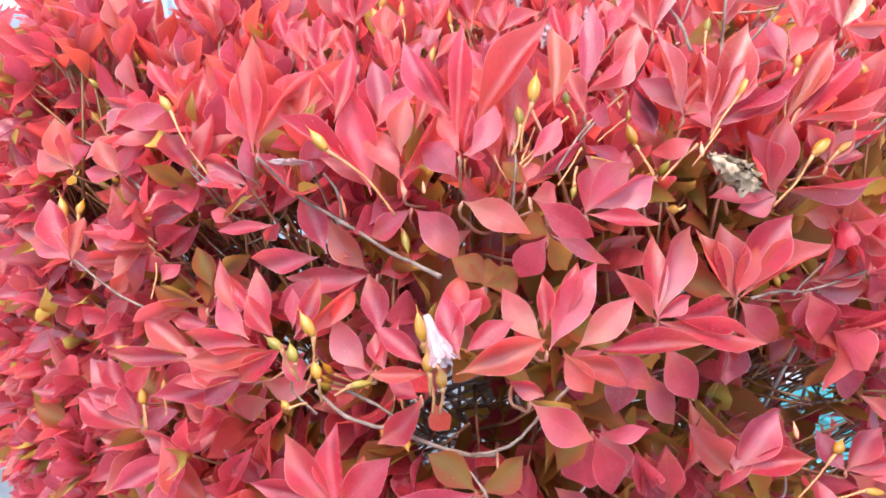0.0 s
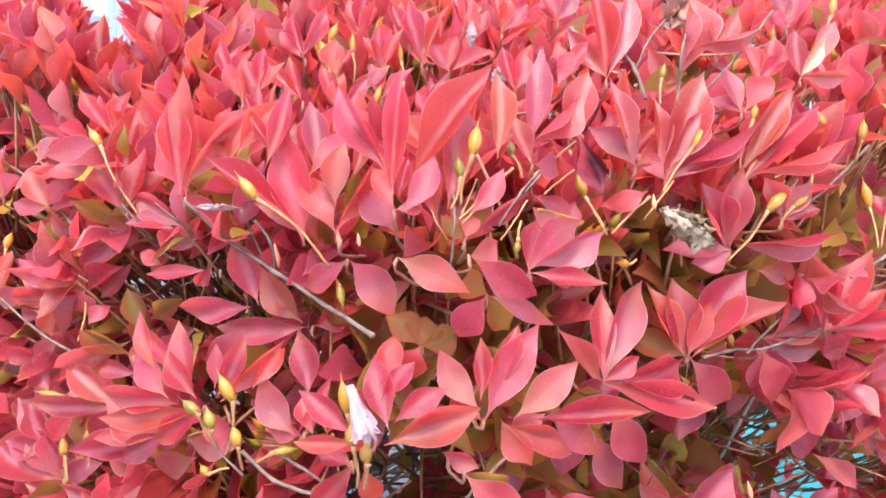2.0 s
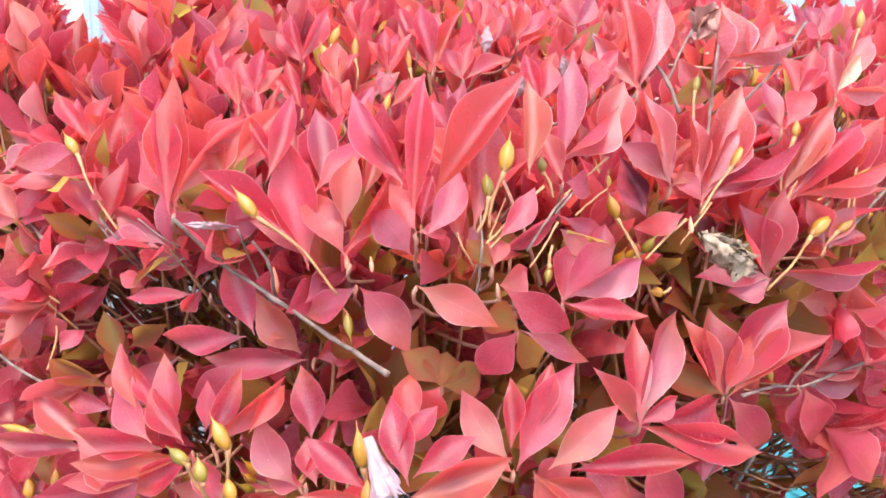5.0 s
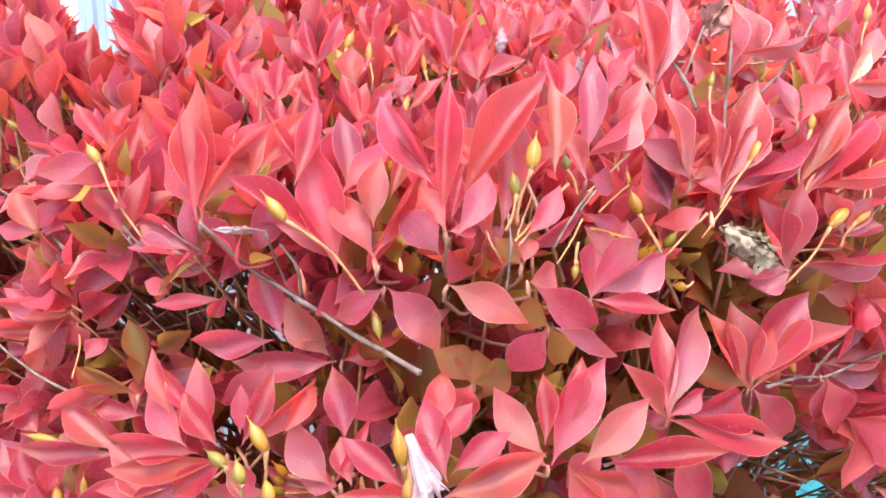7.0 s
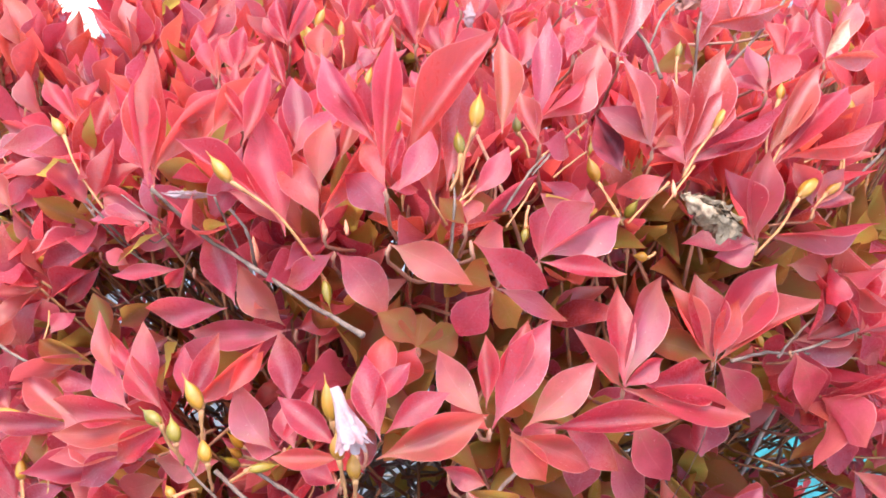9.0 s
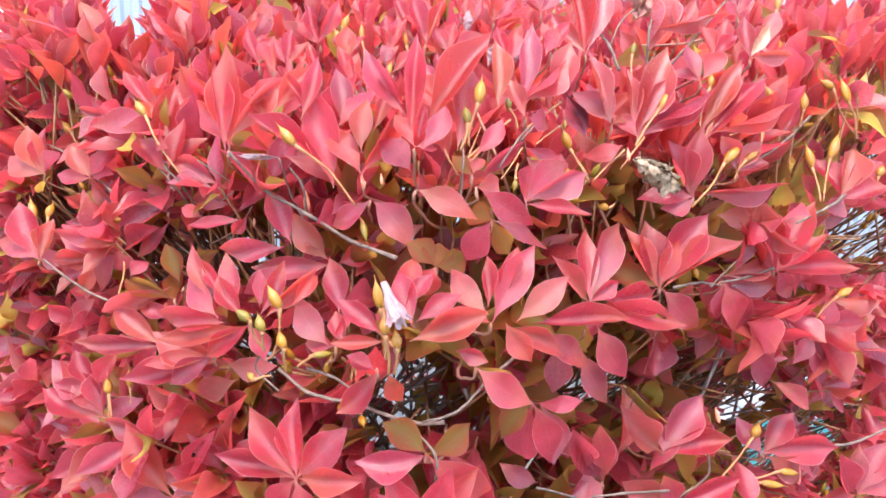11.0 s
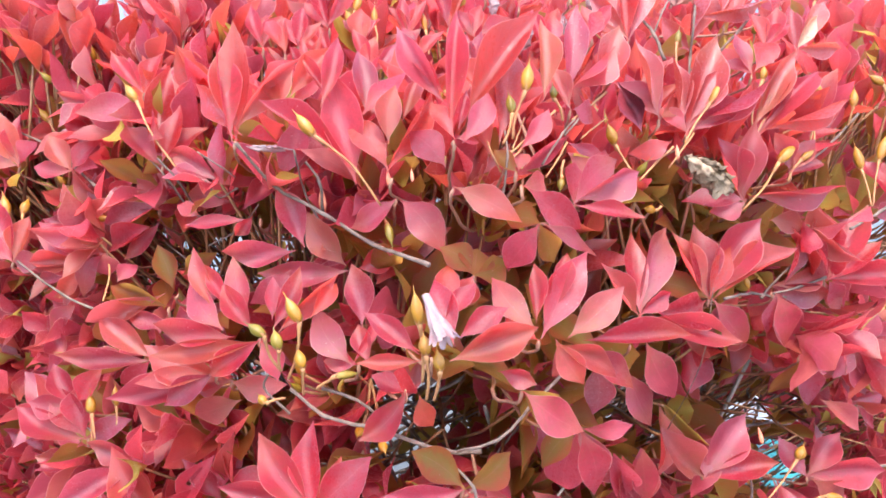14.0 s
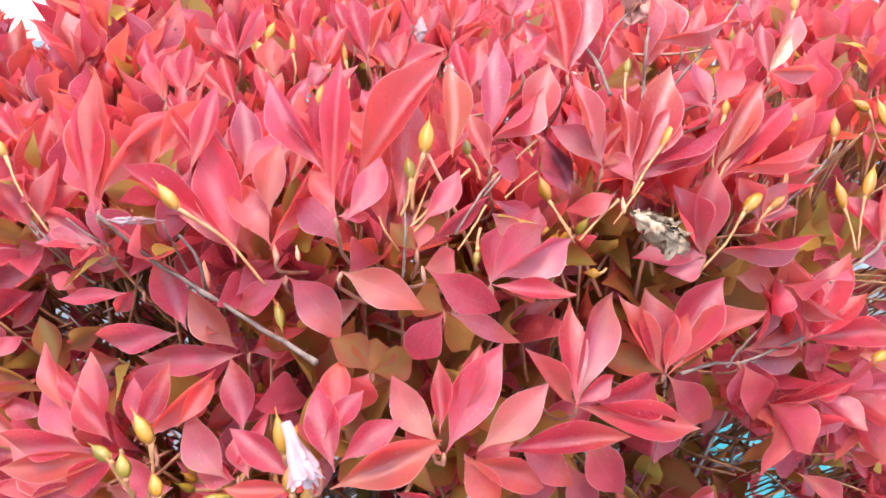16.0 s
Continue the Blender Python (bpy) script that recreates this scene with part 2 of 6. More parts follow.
def tube(points, radii, sides=7):
    """Vertices and faces of a round, tapering stem along the points."""
    pts = [Vector(p) for p in points]
    verts, faces = [], []
    for i, p in enumerate(pts):
        way = (pts[min(i + 1, len(pts) - 1)] - pts[max(i - 1, 0)]).normalized()
        a = way.orthogonal().normalized()
        if i:
            a = (last - way * last.dot(way)).normalized()
        last, b = a, way.cross(a)
        for k in range(sides):
            w = 2 * math.pi * k / sides
            verts.append(p + (a * math.cos(w) + b * math.sin(w)) * radii[i])
    for i in range(len(pts) - 1):
        for k in range(sides):
            n = (k + 1) % sides
            faces.append((i * sides + k, i * sides + n, (i + 1) * sides + n, (i + 1) * sides + k))
    faces.append(tuple(range(sides))[::-1])
    faces.append(tuple(range((len(pts) - 1) * sides, len(pts) * sides)))
    return verts, faces


def bowed(points, steps=4, wobble=0.0, rng=random):
    """A smooth line through the points."""
    p = [Vector(q) for q in points]
    p = [p[0] * 2 - p[1]] + p + [p[-1] * 2 - p[-2]]
    out = []
    for i in range(1, len(p) - 2):
        for k in range(steps):
            s = k / steps
            a, b, c, d = p[i - 1:i + 3]
            q = 0.5 * ((2 * b) + (c - a) * s + (2 * a - 5 * b + 4 * c - d) * s * s + (3 * b - a - 3 * c + d) * s ** 3)
            out.append(q + Vector([rng.uniform(-1, 1) * wobble for _ in range(3)]))
    out.append(p[-2])
    return out


ROWS_V = (0.0, 0.06, 0.13, 0.22, 0.33, 0.45, 0.57, 0.68, 0.78, 0.86, 0.92, 0.965, 1.0)
WIDE_V = (0.03, 0.06, 0.18, 0.46, 0.78, 0.98, 0.98, 0.82, 0.58, 0.36, 0.19, 0.075, 0.0)


def profile(r):
    """Height and half-width of a leaf at row r, rounded between the rows."""
    i = min(int(r), 11)
    out = []
    for row in (ROWS_V, WIDE_V):
        a, b, c, d = row[max(i - 1, 0)], row[i], row[i + 1], row[min(i + 2, 12)]
        k = r - i
        out.append(max(0.0, 0.5 * (2 * b + (c - a) * k + (2 * a - 5 * b + 4 * c - d) * k * k + (3 * b - a - 3 * c + d) * k ** 3)))
    return out


FINE = [0.5 * k for k in range(25)]


def leaf_form(fold, cup, curl, twist, wave, cols=5, rows=range(13), ragged=0.0, rng=random, tips=(-0.15, 0.6)):
    """Unit leaf: x across (-0.5 to 0.5), y along (0 to 1), z out of its upper face. Returns vertices, faces, uvs."""
    verts, uvs, faces = [], [], []
    bend, droop = rng.uniform(-0.10, 0.10), rng.uniform(*tips)
    for r in rows:
        v, w = profile(r)
        for c in range(cols):
            s = 2 * c / (cols - 1) - 1
            x = 0.5 * s * w * (1 + (rng.uniform(-ragged, ragged) if abs(s) == 1 else 0))
            z = fold * (0.10 * abs(x) + 0.62 * x * x) + cup * (1 - (s * w) ** 2) * -0.25 + curl * v * v
            z += wave * math.sin(v * 9 + s * 1.3) * abs(s) * w
            a = twist * (v - 0.3)
            x, z = x * math.cos(a) - z * math.sin(a) * 0.4, z + x * math.sin(a)
            z -= droop * max(v - 0.72, 0) ** 2 * 2.0 + 0.12 * math.sin(v * 3.1) * (droop - 0.3)
            verts.append((x + bend * math.sin(v * 3.14) / 0.45, v, z))
            uvs.append((0.5 + 0.5 * s, v))
    n = len(rows)
    for r in range(n - 1):
        for c in range(cols - 1):
            faces.append((r * cols + c, r * cols + c + 1, (r + 1) * cols + c + 1, (r + 1) * cols + c))
    return verts, faces, uvs


FORMS = [  # fold, cup, curl, twist, wave
    (0.30, 0.1, 0.05, 0.15, 0.025), (0.70, 0.15, 0.10, -0.3, 0.03), (0.45, 0.25, 0.14, 0.25, 0.025),
    (0.35, -0.10, -0.24, 0.3, 0.03), (0.45, 0.2, 0.22, 0.7, 0.02), (0.34, 0.2, 0.08, 0.15, 0.012), (0.45, 0.25, 0.14, 0.25, 0.02),
]
leaf_meshes = {}


def leaf_mesh(key, shape, k):
    if (key, shape, k) not in leaf_meshes:
        rng = random.Random(shape * 10 + k)
        fo, cu, cl, tw, wa = FORMS[shape]
        verts, faces, uvs = leaf_form(fo * rng.uniform(0.6, 1.9), cu, cl * rng.uniform(0.6, 1.5), tw * rng.choice((-1, 1)), wa, 9 if shape == 5 else 5, range(13) if shape > 4 else FINE, 0.018, rng, tips=(-0.35, 0.35))
        if shape == 5:                          # a leaf eaten through beside the midrib
            faces = [f for i, f in enumerate(faces) if i not in (42, 50, 58)]
        if shape == 6:                          # bitten off beside the tip
            faces = [f for i, f in enumerate(faces) if i not in (32, 36, 37, 40, 41, 44, 45)]
        me = solid("leaf", verts, faces, LEAF[key], True)
        layer = me.uv_layers.new(name="UVMap")
        for loop in me.loops:
            layer.data[loop.index].uv = uvs[loop.vertex_index]
        leaf_meshes[key, shape, k] = me
    return leaf_meshes[key, shape, k]


def leaf_frame(base, tip, width, roll, outward=(0, -0.95, 0.31)):
    """The pose that lays a unit leaf from base to tip; roll turns its face about that line."""
    base, axis = Vector(base), Vector(tip) - Vector(base)
    length = axis.length
    axis /= length
    face = Vector(outward)
    face = (face - axis * face.dot(axis)).normalized()
    face = Matrix.Rotation(radians(roll), 3, axis) @ face
    across = axis.cross(face)
    m = Matrix((across * width, axis * length, face * length)).transposed().to_4x4()
    m.translation = base
    return m


leaf_count = 0


def leaf(parent, base, tip, width, roll, key, shape):
    global leaf_count
    leaf_count += 1
    if leaf_count > 300:
        masses[key].add(leaf_frame(base, tip, width, roll), leaf_count, True)
        return None
    ob = new("leaf", leaf_mesh(key, shape, leaf_count % 8))
    ob.parent = parent
    ob.matrix_parent_inverse = Matrix.Identity(4)
    ob.matrix_basis = leaf_frame(base, tip, width, roll)
    return ob


def shoot(at):
    """A short twig that carries a whorl of leaves: a bud-scaled tip on a stem that runs back into the shrub."""
    at = Vector(at) + Vector((0, 0.0025, -0.0025))
    rng = random.Random(int(abs(at.x * 7919 + at.z * 104729) * 1000))
    end = at + Vector((rng.uniform(-0.02, 0.02) - at.x * 0.12, rng.uniform(0.05, 0.08), rng.uniform(-0.035, -0.01)))
    mid = at.lerp(end, 0.45) + Vector((rng.uniform(-0.006, 0.006), 0, -0.006))
    line = bowed((at + Vector((0, 0, 0.002)), at - Vector((0, -0.003, 0.004)), mid, end), 4, 0.0004, rng)
    n = len(line)
    verts, faces = tube(line, [0.0003, 0.0007, 0.0007] + [0.0005 + 0.0004 * i / n for i in range(n - 3)], 7)
    return part("twig", solid("twig", verts, faces, YOUNG, True), shrub)


def bud(at, tip, width):
    """A pointed, scaly winter bud."""
    at, tip = Vector(at), Vector(tip)
    line = [at.lerp(tip, v) for v in (0, 0.15, 0.35, 0.6, 0.82, 1.0)]
    verts, faces = tube(line, [width * w for w in (0.22, 0.42, 0.5, 0.4, 0.2, 0.03)], 8)
    return part("bud", solid("bud", verts, faces, BUD, True), shrub)


def branch(radius, *points, mat=BARK):
    line = bowed(points, 5, radius * 0.25, random.Random(len(points) + int(radius * 1e6)))
    n = len(line)
    radii = [radius * (0.62 + 0.22 * i / n) * (1.25 if i % 5 == 0 else 1.0) for i in range(n)]
    verts, faces = tube(line, radii, 8)
    return part("twig", solid("twig", verts, faces, mat, True), shrub)


def capsule(base, tip, width, foot, key):
    """A five-ribbed seed capsule with its dry style, on a thin stalk."""
    base, tip, foot = Vector(base), Vector(tip), Vector(foot)
    rng = random.Random(int(abs(base.x * 7919 + base.z * 104729) * 1000))
    sag = (base - foot).length * 0.08
    line = bowed((foot, foot.lerp(base, 0.5) + Vector((rng.uniform(-1, 1) * sag, 0, rng.uniform(-1, 1) * sag)), base), 5, 0.0001, rng)
    n = len(line)
    verts, faces = tube(line, [0.00048 if i < n - 2 else 0.0008 for i in range(n)], 6)
    stalk = part("stalk", solid("stalk", verts, faces, STALK, True), shrub)
    axis = tip - base
    length, axis = axis.length, axis.normalized()
    a = axis.orthogonal().normalized()
    b = axis.cross(a)
    prof = ((0.0, 0.32), (0.08, 0.60), (0.22, 0.88), (0.40, 1.0), (0.58, 0.92), (0.74, 0.66), (0.86, 0.36), (0.95, 0.15), (1.06, 0.07), (1.22, 0.04))
    verts, faces, sides = [], [], 15
    for v, w in prof:
        for k in range(sides):
            t = 2 * math.pi * k / sides
            r = 0.5 * width * w * (1 + 0.09 * math.cos(5 * t) * (w > 0.2))
            verts.append(base + axis * (v * length * 0.9) + (a * math.cos(t) + b * math.sin(t)) * r)
    for i in range(len(prof) - 1):
        for k in range(sides):
            m = (k + 1) % sides
            faces.append((i * sides + k, i * sides + m, (i + 1) * sides + m, (i + 1) * sides + k))
    faces.append(tuple(range(sides))[::-1]), faces.append(tuple(range((len(prof) - 1) * sides, len(prof) * sides)))
    cap = part("capsule", solid("capsule", verts, faces, CAPSULE[key], True), stalk)
    verts, faces = [], []
    for k in range(5):                         # small calyx lobes
        t = 2 * math.pi * k / 5
        for dt, up, r in ((-0.5, 0.0, 0.22), (0.5, 0.0, 0.22), (0.0, 0.13, 0.52), (0.0, -0.03, 0.16)):
            verts.append(base + axis * up * length + (a * math.cos(t + dt) + b * math.sin(t + dt)) * width * (r + 0.06))
        faces += [(4 * k, 4 * k + 1, 4 * k + 2), (4 * k, 4 * k + 3, 4 * k + 1)]
    part("calyx", solid("calyx", verts, faces, STALK, True), stalk)


# ---- leaf masses: whorls over the clipped surface, and the sparser inner growth ----
def front_y(x):
    """How far back the shrub's front lies at x: a rounded clump, fuller to the right."""
    if x < -0.17:
        return 0.371 + 1.12 * (-0.17 - x)
    if x > 0.25:
        return 0.354 + 0.8 * (x - 0.25)
    return 0.235 + (1.9 if x > 0 else 4.7) * x * x


def girth(x, y):
    """Where a place lies in the rounded plan of the clump: 0 in its middle, 1 on its back and sides."""
    return math.hypot((x - 0.06) / 0.62, max(y - 0.70, 0.0) / 0.52)


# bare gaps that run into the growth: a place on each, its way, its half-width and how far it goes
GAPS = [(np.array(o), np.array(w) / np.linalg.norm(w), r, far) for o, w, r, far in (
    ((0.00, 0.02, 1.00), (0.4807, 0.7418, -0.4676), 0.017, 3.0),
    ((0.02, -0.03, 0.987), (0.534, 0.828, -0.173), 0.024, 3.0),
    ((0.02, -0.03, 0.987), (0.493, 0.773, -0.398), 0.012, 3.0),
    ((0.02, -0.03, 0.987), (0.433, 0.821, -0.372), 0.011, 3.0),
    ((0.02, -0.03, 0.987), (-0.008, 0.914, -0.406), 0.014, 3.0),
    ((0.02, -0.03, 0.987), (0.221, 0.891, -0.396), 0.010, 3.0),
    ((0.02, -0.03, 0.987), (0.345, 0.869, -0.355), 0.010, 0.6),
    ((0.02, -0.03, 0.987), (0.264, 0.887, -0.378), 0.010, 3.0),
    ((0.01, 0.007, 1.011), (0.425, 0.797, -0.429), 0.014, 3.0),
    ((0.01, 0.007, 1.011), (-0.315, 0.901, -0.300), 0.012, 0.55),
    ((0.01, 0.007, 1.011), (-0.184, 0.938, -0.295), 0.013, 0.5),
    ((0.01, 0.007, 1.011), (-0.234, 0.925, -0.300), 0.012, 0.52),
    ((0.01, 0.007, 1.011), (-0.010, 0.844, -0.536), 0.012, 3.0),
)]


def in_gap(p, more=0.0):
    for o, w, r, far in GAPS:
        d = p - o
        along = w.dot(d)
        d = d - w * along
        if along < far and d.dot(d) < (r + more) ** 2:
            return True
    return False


class Mass:
    """Many leaves joined into one mesh."""
    def __init__(self, key):
        self.key, self.verts, self.faces, self.uvs, self.count = key, [], [], [], 0
        rng = random.Random(5)
        self.forms = []
        for cols, rows in ((5, (0, 2, 3, 4, 5, 6, 7, 8, 9, 10, 12)), (3, (0, 2, 4, 6, 8, 10, 12)), (5, FINE)):
            for i in range(12):
                fo, cu, cl, tw, wa = FORMS[i % 5]
                v, f, u = leaf_form(fo * rng.uniform(0.6, 2.4), cu, cl, tw * rng.choice((-1, 1)), wa, cols, rows, 0.012, rng)
                self.forms.append((np.array(v), np.array(f), np.array(u)))

    def add(self, m, i, single=False):
        w = np.array(m)
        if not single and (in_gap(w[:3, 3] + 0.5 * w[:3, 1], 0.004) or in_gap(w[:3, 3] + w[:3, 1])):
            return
        far = w[1, 3] > 0.60 or abs(w[0, 3]) > 0.38
        v, f, u = self.forms[i % 12 + (24 if single else 12 if far else 0)]
        self.verts.append(v @ w[:3, :3].T + w[:3, 3])
        self.faces.append(f + self.count)
        self.uvs.append(u)
        self.count += len(v)

    def link(self, name, label):
        v, f, u = np.concatenate(self.verts), np.concatenate(self.faces), np.concatenate(self.uvs)
        me = bpy.data.meshes.new(name)
        me.from_pydata(v.tolist(), [], f.tolist())
        me.materials.append(LEAF[self.key])
        layer = me.uv_layers.new(name="UVMap")
        loops = np.empty(len(me.loops), int)
        me.loops.foreach_get("vertex_index", loops)
        layer.data.foreach_set("uv", u[loops].ravel())
        me.polygons.foreach_set("use_smooth", [True] * len(me.polygons))
        return tagged(part(name, me, shrub, label), kind="stuff")


masses = {k: Mass(k) for k in LEAF}
rng = random.Random(11)
stem_verts, stem_faces = [], []
young_verts, young_faces = [], []
shoot_verts, shoot_faces = [], []
seed_verts, seed_faces = {"y": [], "g": []}, {"y": [], "g": []}


def gather(verts, faces, points, radii, sides):
    v, f = tube(points, radii, sides)
    k = len(verts)
    verts.extend(v)
    faces.extend(tuple(i + k for i in q) for q in f)


def stem(points, radii, sides=5):
    gather(stem_verts, stem_faces, points, radii, sides)


def seed_heads(at, axis):
    """Two to four small capsules on thin stalks, standing out of a whorl."""
    for _ in range(rng.choice((2, 3, 3, 4))):
        way = (axis + Vector((rng.uniform(-0.55, 0.55), rng.uniform(-0.5, 0.5), rng.uniform(-0.1, 0.5)))).normalized()
        neck = at + way * rng.uniform(0.012, 0.024)
        bend = at.lerp(neck, 0.5) + Vector((rng.uniform(-0.002, 0.002), rng.uniform(-0.002, 0.002), -0.001))
        gather(young_verts, young_faces, (at - axis * 0.004, bend, neck), (0.0006, 0.00055, 0.0007), 5)
        way = (way + Vector((0, 0, 0.5))).normalized()
        long, wide = rng.uniform(0.007, 0.0095), rng.uniform(0.0015, 0.0021)
        key = rng.choice("yyg")
        gather(seed_verts[key], seed_faces[key], [neck + way * long * v for v in (0, 0.12, 0.35, 0.6, 0.78, 0.88, 1.15)],
               [wide * w for w in (0.4, 0.8, 1.0, 0.75, 0.35, 0.12, 0.06)], 8)


def whorl(at, axis, keys, size=1.0, count=None, spread=None, seeds=0.0, slim=1.0):
    """A whorl of leaves round a shoot's tip in the joined masses."""
    axis = Vector(axis).normalized()
    a = axis.orthogonal().normalized()
    b = axis.cross(a)
    turn = rng.uniform(0, 6.28)
    n = count or rng.choice((4, 5, 5, 6, 7))
    for k in range(n):
        t = turn + 6.283 * k / n + rng.uniform(-0.35, 0.35)
        lean = radians((spread or 48) + rng.uniform(-24, 24))
        way = axis * math.cos(lean) + (a * math.cos(t) + b * math.sin(t)) * math.sin(lean)
        length = size * rng.uniform(0.020, 0.038)
        base = at + axis * rng.uniform(-0.004, 0.003)
        face = axis + Vector((rng.uniform(-0.3, 0.3), rng.uniform(-0.3, 0.3), rng.uniform(-0.2, 0.3)))
        m = leaf_frame(base, base + way * length, length * slim * rng.uniform(0.34, 0.47), rng.uniform(-34, 34), face)
        masses[rng.choice(keys)].add(m, rng.randrange(12))
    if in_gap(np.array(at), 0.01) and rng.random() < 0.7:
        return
    root = at - axis * 0.05 + Vector((rng.uniform(-0.02, 0.02), 0.02, -0.03))
    gather(young_verts, young_faces, (at, at.lerp(root, 0.5) + Vector((0, 0, -0.004)), root), (0.0006, 0.0008, 0.0010), 5)
    if seeds and rng.random() < seeds:
        seed_heads(at, axis)


def scatter_front(number, x0, x1, z0, z1, deep0, deep1, keys, size=1.0, lift=(0.2, 0.9)):
    for _ in range(number):
        x, z = rng.uniform(x0, x1), rng.uniform(z0, z1)
        y = front_y(x) + rng.uniform(deep0, deep1)
        y += 0.3 * max(0.60 - z, 0)                  # the foot tucks in
        if girth(x, y) > 1:
            continue
        at = Vector((x, y, z))
        slope = (3.8 if x > 0 else 9.4) * min(max(x, -0.17), 0.25)
        out = Vector((slope, -1, 0)).normalized()
        whorl(at, out * 0.8 + Vector((rng.uniform(-0.4, 0.4), 0, rng.uniform(*lift))), keys, size, seeds=0.03)


def top_z(x, y):
    rise = 0.985 + 0.066 * min(max((y - 0.3) / 0.45, 0), 1)
    if x < -0.1:
        aslant = (x - 0.02) / y                     # a dip in the clipped top runs back through the clump
        cap = 0.970 if aslant < -0.53 else 1.026 if aslant < -0.415 else 0.977 if aslant < -0.335 and y > 0.38 else 1.010
        rise = min(rise + 0.01, cap)
        if y > max(0.64, front_y(x) + 0.09):        # the clump slopes off behind
            rise = 0.925
    rise -= 0.9 * max(girth(x, y) - 0.72, 0) ** 2
    return rise + 0.009 * math.sin(x * 17 + y * 5) + 0.007 * math.sin(y * 13 + 1)


def scatter_top(number, x0, x1, y0, y1, deep0, deep1, keys, size=1.0):
    for _ in range(number):
        x, y = rng.uniform(x0, x1), rng.uniform(y0, y1)
        if y < front_y(x) + 0.02 or girth(x, y) > 1 or (-0.19 < x < 0.22 and y < 0.40):
            continue
        if x > 0.1 and rng.random() < 0.3:          # thinner growth towards the right
            continue
        at = Vector((x, y, top_z(x, y) - rng.uniform(deep0, deep1)))
        whorl(at, Vector((rng.uniform(-0.35, 0.35), rng.uniform(-0.5, 0.2), 1)), keys, size, spread=30, seeds=0.035 if y < 0.7 else 0.02, slim=rng.uniform(0.7, 0.92))


# behind the nearest shoots
scatter_front(120, 0.0, 0.26, 0.70, 0.945, 0.04, 0.11, "ggggp")
scatter_front(36, -0.14, 0.0, 0.70, 0.89, 0.065, 0.12, "rpppgg")
scatter_front(28, -0.14, 0.0, 0.88, 0.94, 0.085, 0.14, "rpppgg", 0.85)
scatter_front(110, -0.16, 0.30, 0.70, 0.96, 0.09, 0.2, "gggp")
scatter_front(50, -0.17, 0.0, 0.85, 0.965, 0.055, 0.11, "pprg", 0.9)
scatter_front(280, -0.18, 0.30, 0.66, 0.965, 0.12, 0.36, "gggpp")
scatter_front(300, -0.50, -0.15, 0.50, 0.95, 0.10, 0.3, "ggpp")
scatter_front(260, 0.25, 0.65, 0.50, 0.95, 0.10, 0.3, "ggpp")
scatter_front(60, 0.16, 0.34, 0.76, 0.93, 0.0, 0.07, "pppprr", 1.0, (-0.9, -0.1))     # hanging leaves
scatter_front(30, -0.02, 0.16, 0.74, 0.87, 0.03, 0.08, "ppprrg", 1.0, (-0.9, -0.1))
scatter_front(230, 0.04, 0.36, 0.68, 0.93, 0.07, 0.26, "ggggpp")
scatter_front(130, -0.17, 0.02, 0.66, 0.86, 0.03, 0.12, "rrppgg")
scatter_front(45, -0.17, 0.02, 0.72, 0.82, 0.0, 0.05, "rrppg")
# the sides and the foot, where no shoot is singled out
scatter_front(1000, -0.56, -0.20, 0.38, 0.985, 0.0, 0.07, "rrrppg", 0.98)
scatter_front(90, -0.20, -0.13, 0.60, 0.96, 0.03, 0.09, "rrppp", 0.9)
scatter_front(420, -0.56, -0.13, 0.38, 0.96, 0.06, 0.15, "rrpgg", 1.0)
scatter_front(560, 0.24, 0.72, 0.45, 0.98, 0.0, 0.08, "rrpppg")
scatter_front(300, -0.30, 0.45, 0.45, 0.77, 0.0, 0.09, "rrppg")
# the clipped top
scatter_top(1450, -0.55, -0.08, 0.25, 0.75, 0.0, 0.03, "rrroppb", 0.88)
scatter_top(680, -0.45, 0.45, 0.33, 0.55, 0.0, 0.03, "rrrooorppg", 0.88)
scatter_top(1500, -0.6, 0.7, 0.5, 1.22, -0.005, 0.03, "rrrrooopppg", 0.95)
scatter_top(420, -0.5, 0.5, 0.3, 0.8, 0.03, 0.07, "gggp")
scatter_top(420, -0.45, 0.55, 0.35, 1.1, 0.07, 0.2, "ggpp")
for _ in range(170):
    x, y = rng.uniform(-0.19, 0.23), rng.uniform(0.30, 0.42)
    if y > front_y(x) + (0.075 if x < 0 else 0.04):
        at = Vector((x, y, rng.uniform(0.945, 0.972) + 0.09 * (y - 0.34)))
        whorl(at, Vector((rng.uniform(-0.35, 0.35), rng.uniform(-0.6, 0.1), 1)), "rroorpp", 0.95, spread=32, seeds=0.10, slim=0.9)
# older olive and orange-brown leaves just under the clipped top
for _ in range(80):
    x = rng.uniform(-0.05, 0.26)
    at = Vector((x, front_y(x) + rng.uniform(0.05, 0.13), rng.uniform(0.905, 0.95)))
    whorl(at, Vector((rng.uniform(-0.4, 0.4), rng.uniform(-0.7, -0.1), 0.8)), "ggbbp", 0.95)
# the rounded back and flanks
for _ in range(900):
    turn, z = rng.uniform(-0.25, math.pi + 0.25), rng.uniform(0.42, 0.99)
    out = Vector((math.cos(turn), max(math.sin(turn), 0), 0))
    reach = rng.uniform(0.93, 1.0) - 0.4 * max(0.72 - z, 0)
    at = Vector((0.06 + 0.62 * reach * out.x, 0.70 + 0.52 * reach * math.sin(turn), z))
    if at.y > front_y(at.x) + 0.03:
        at.z = min(at.z, top_z(at.x, at.y) - 0.01)
        whorl(at, out * 0.8 + Vector((rng.uniform(-0.4, 0.4), rng.uniform(-0.4, 0.4), rng.uniform(0.2, 0.9))), "rrppo", 0.95)
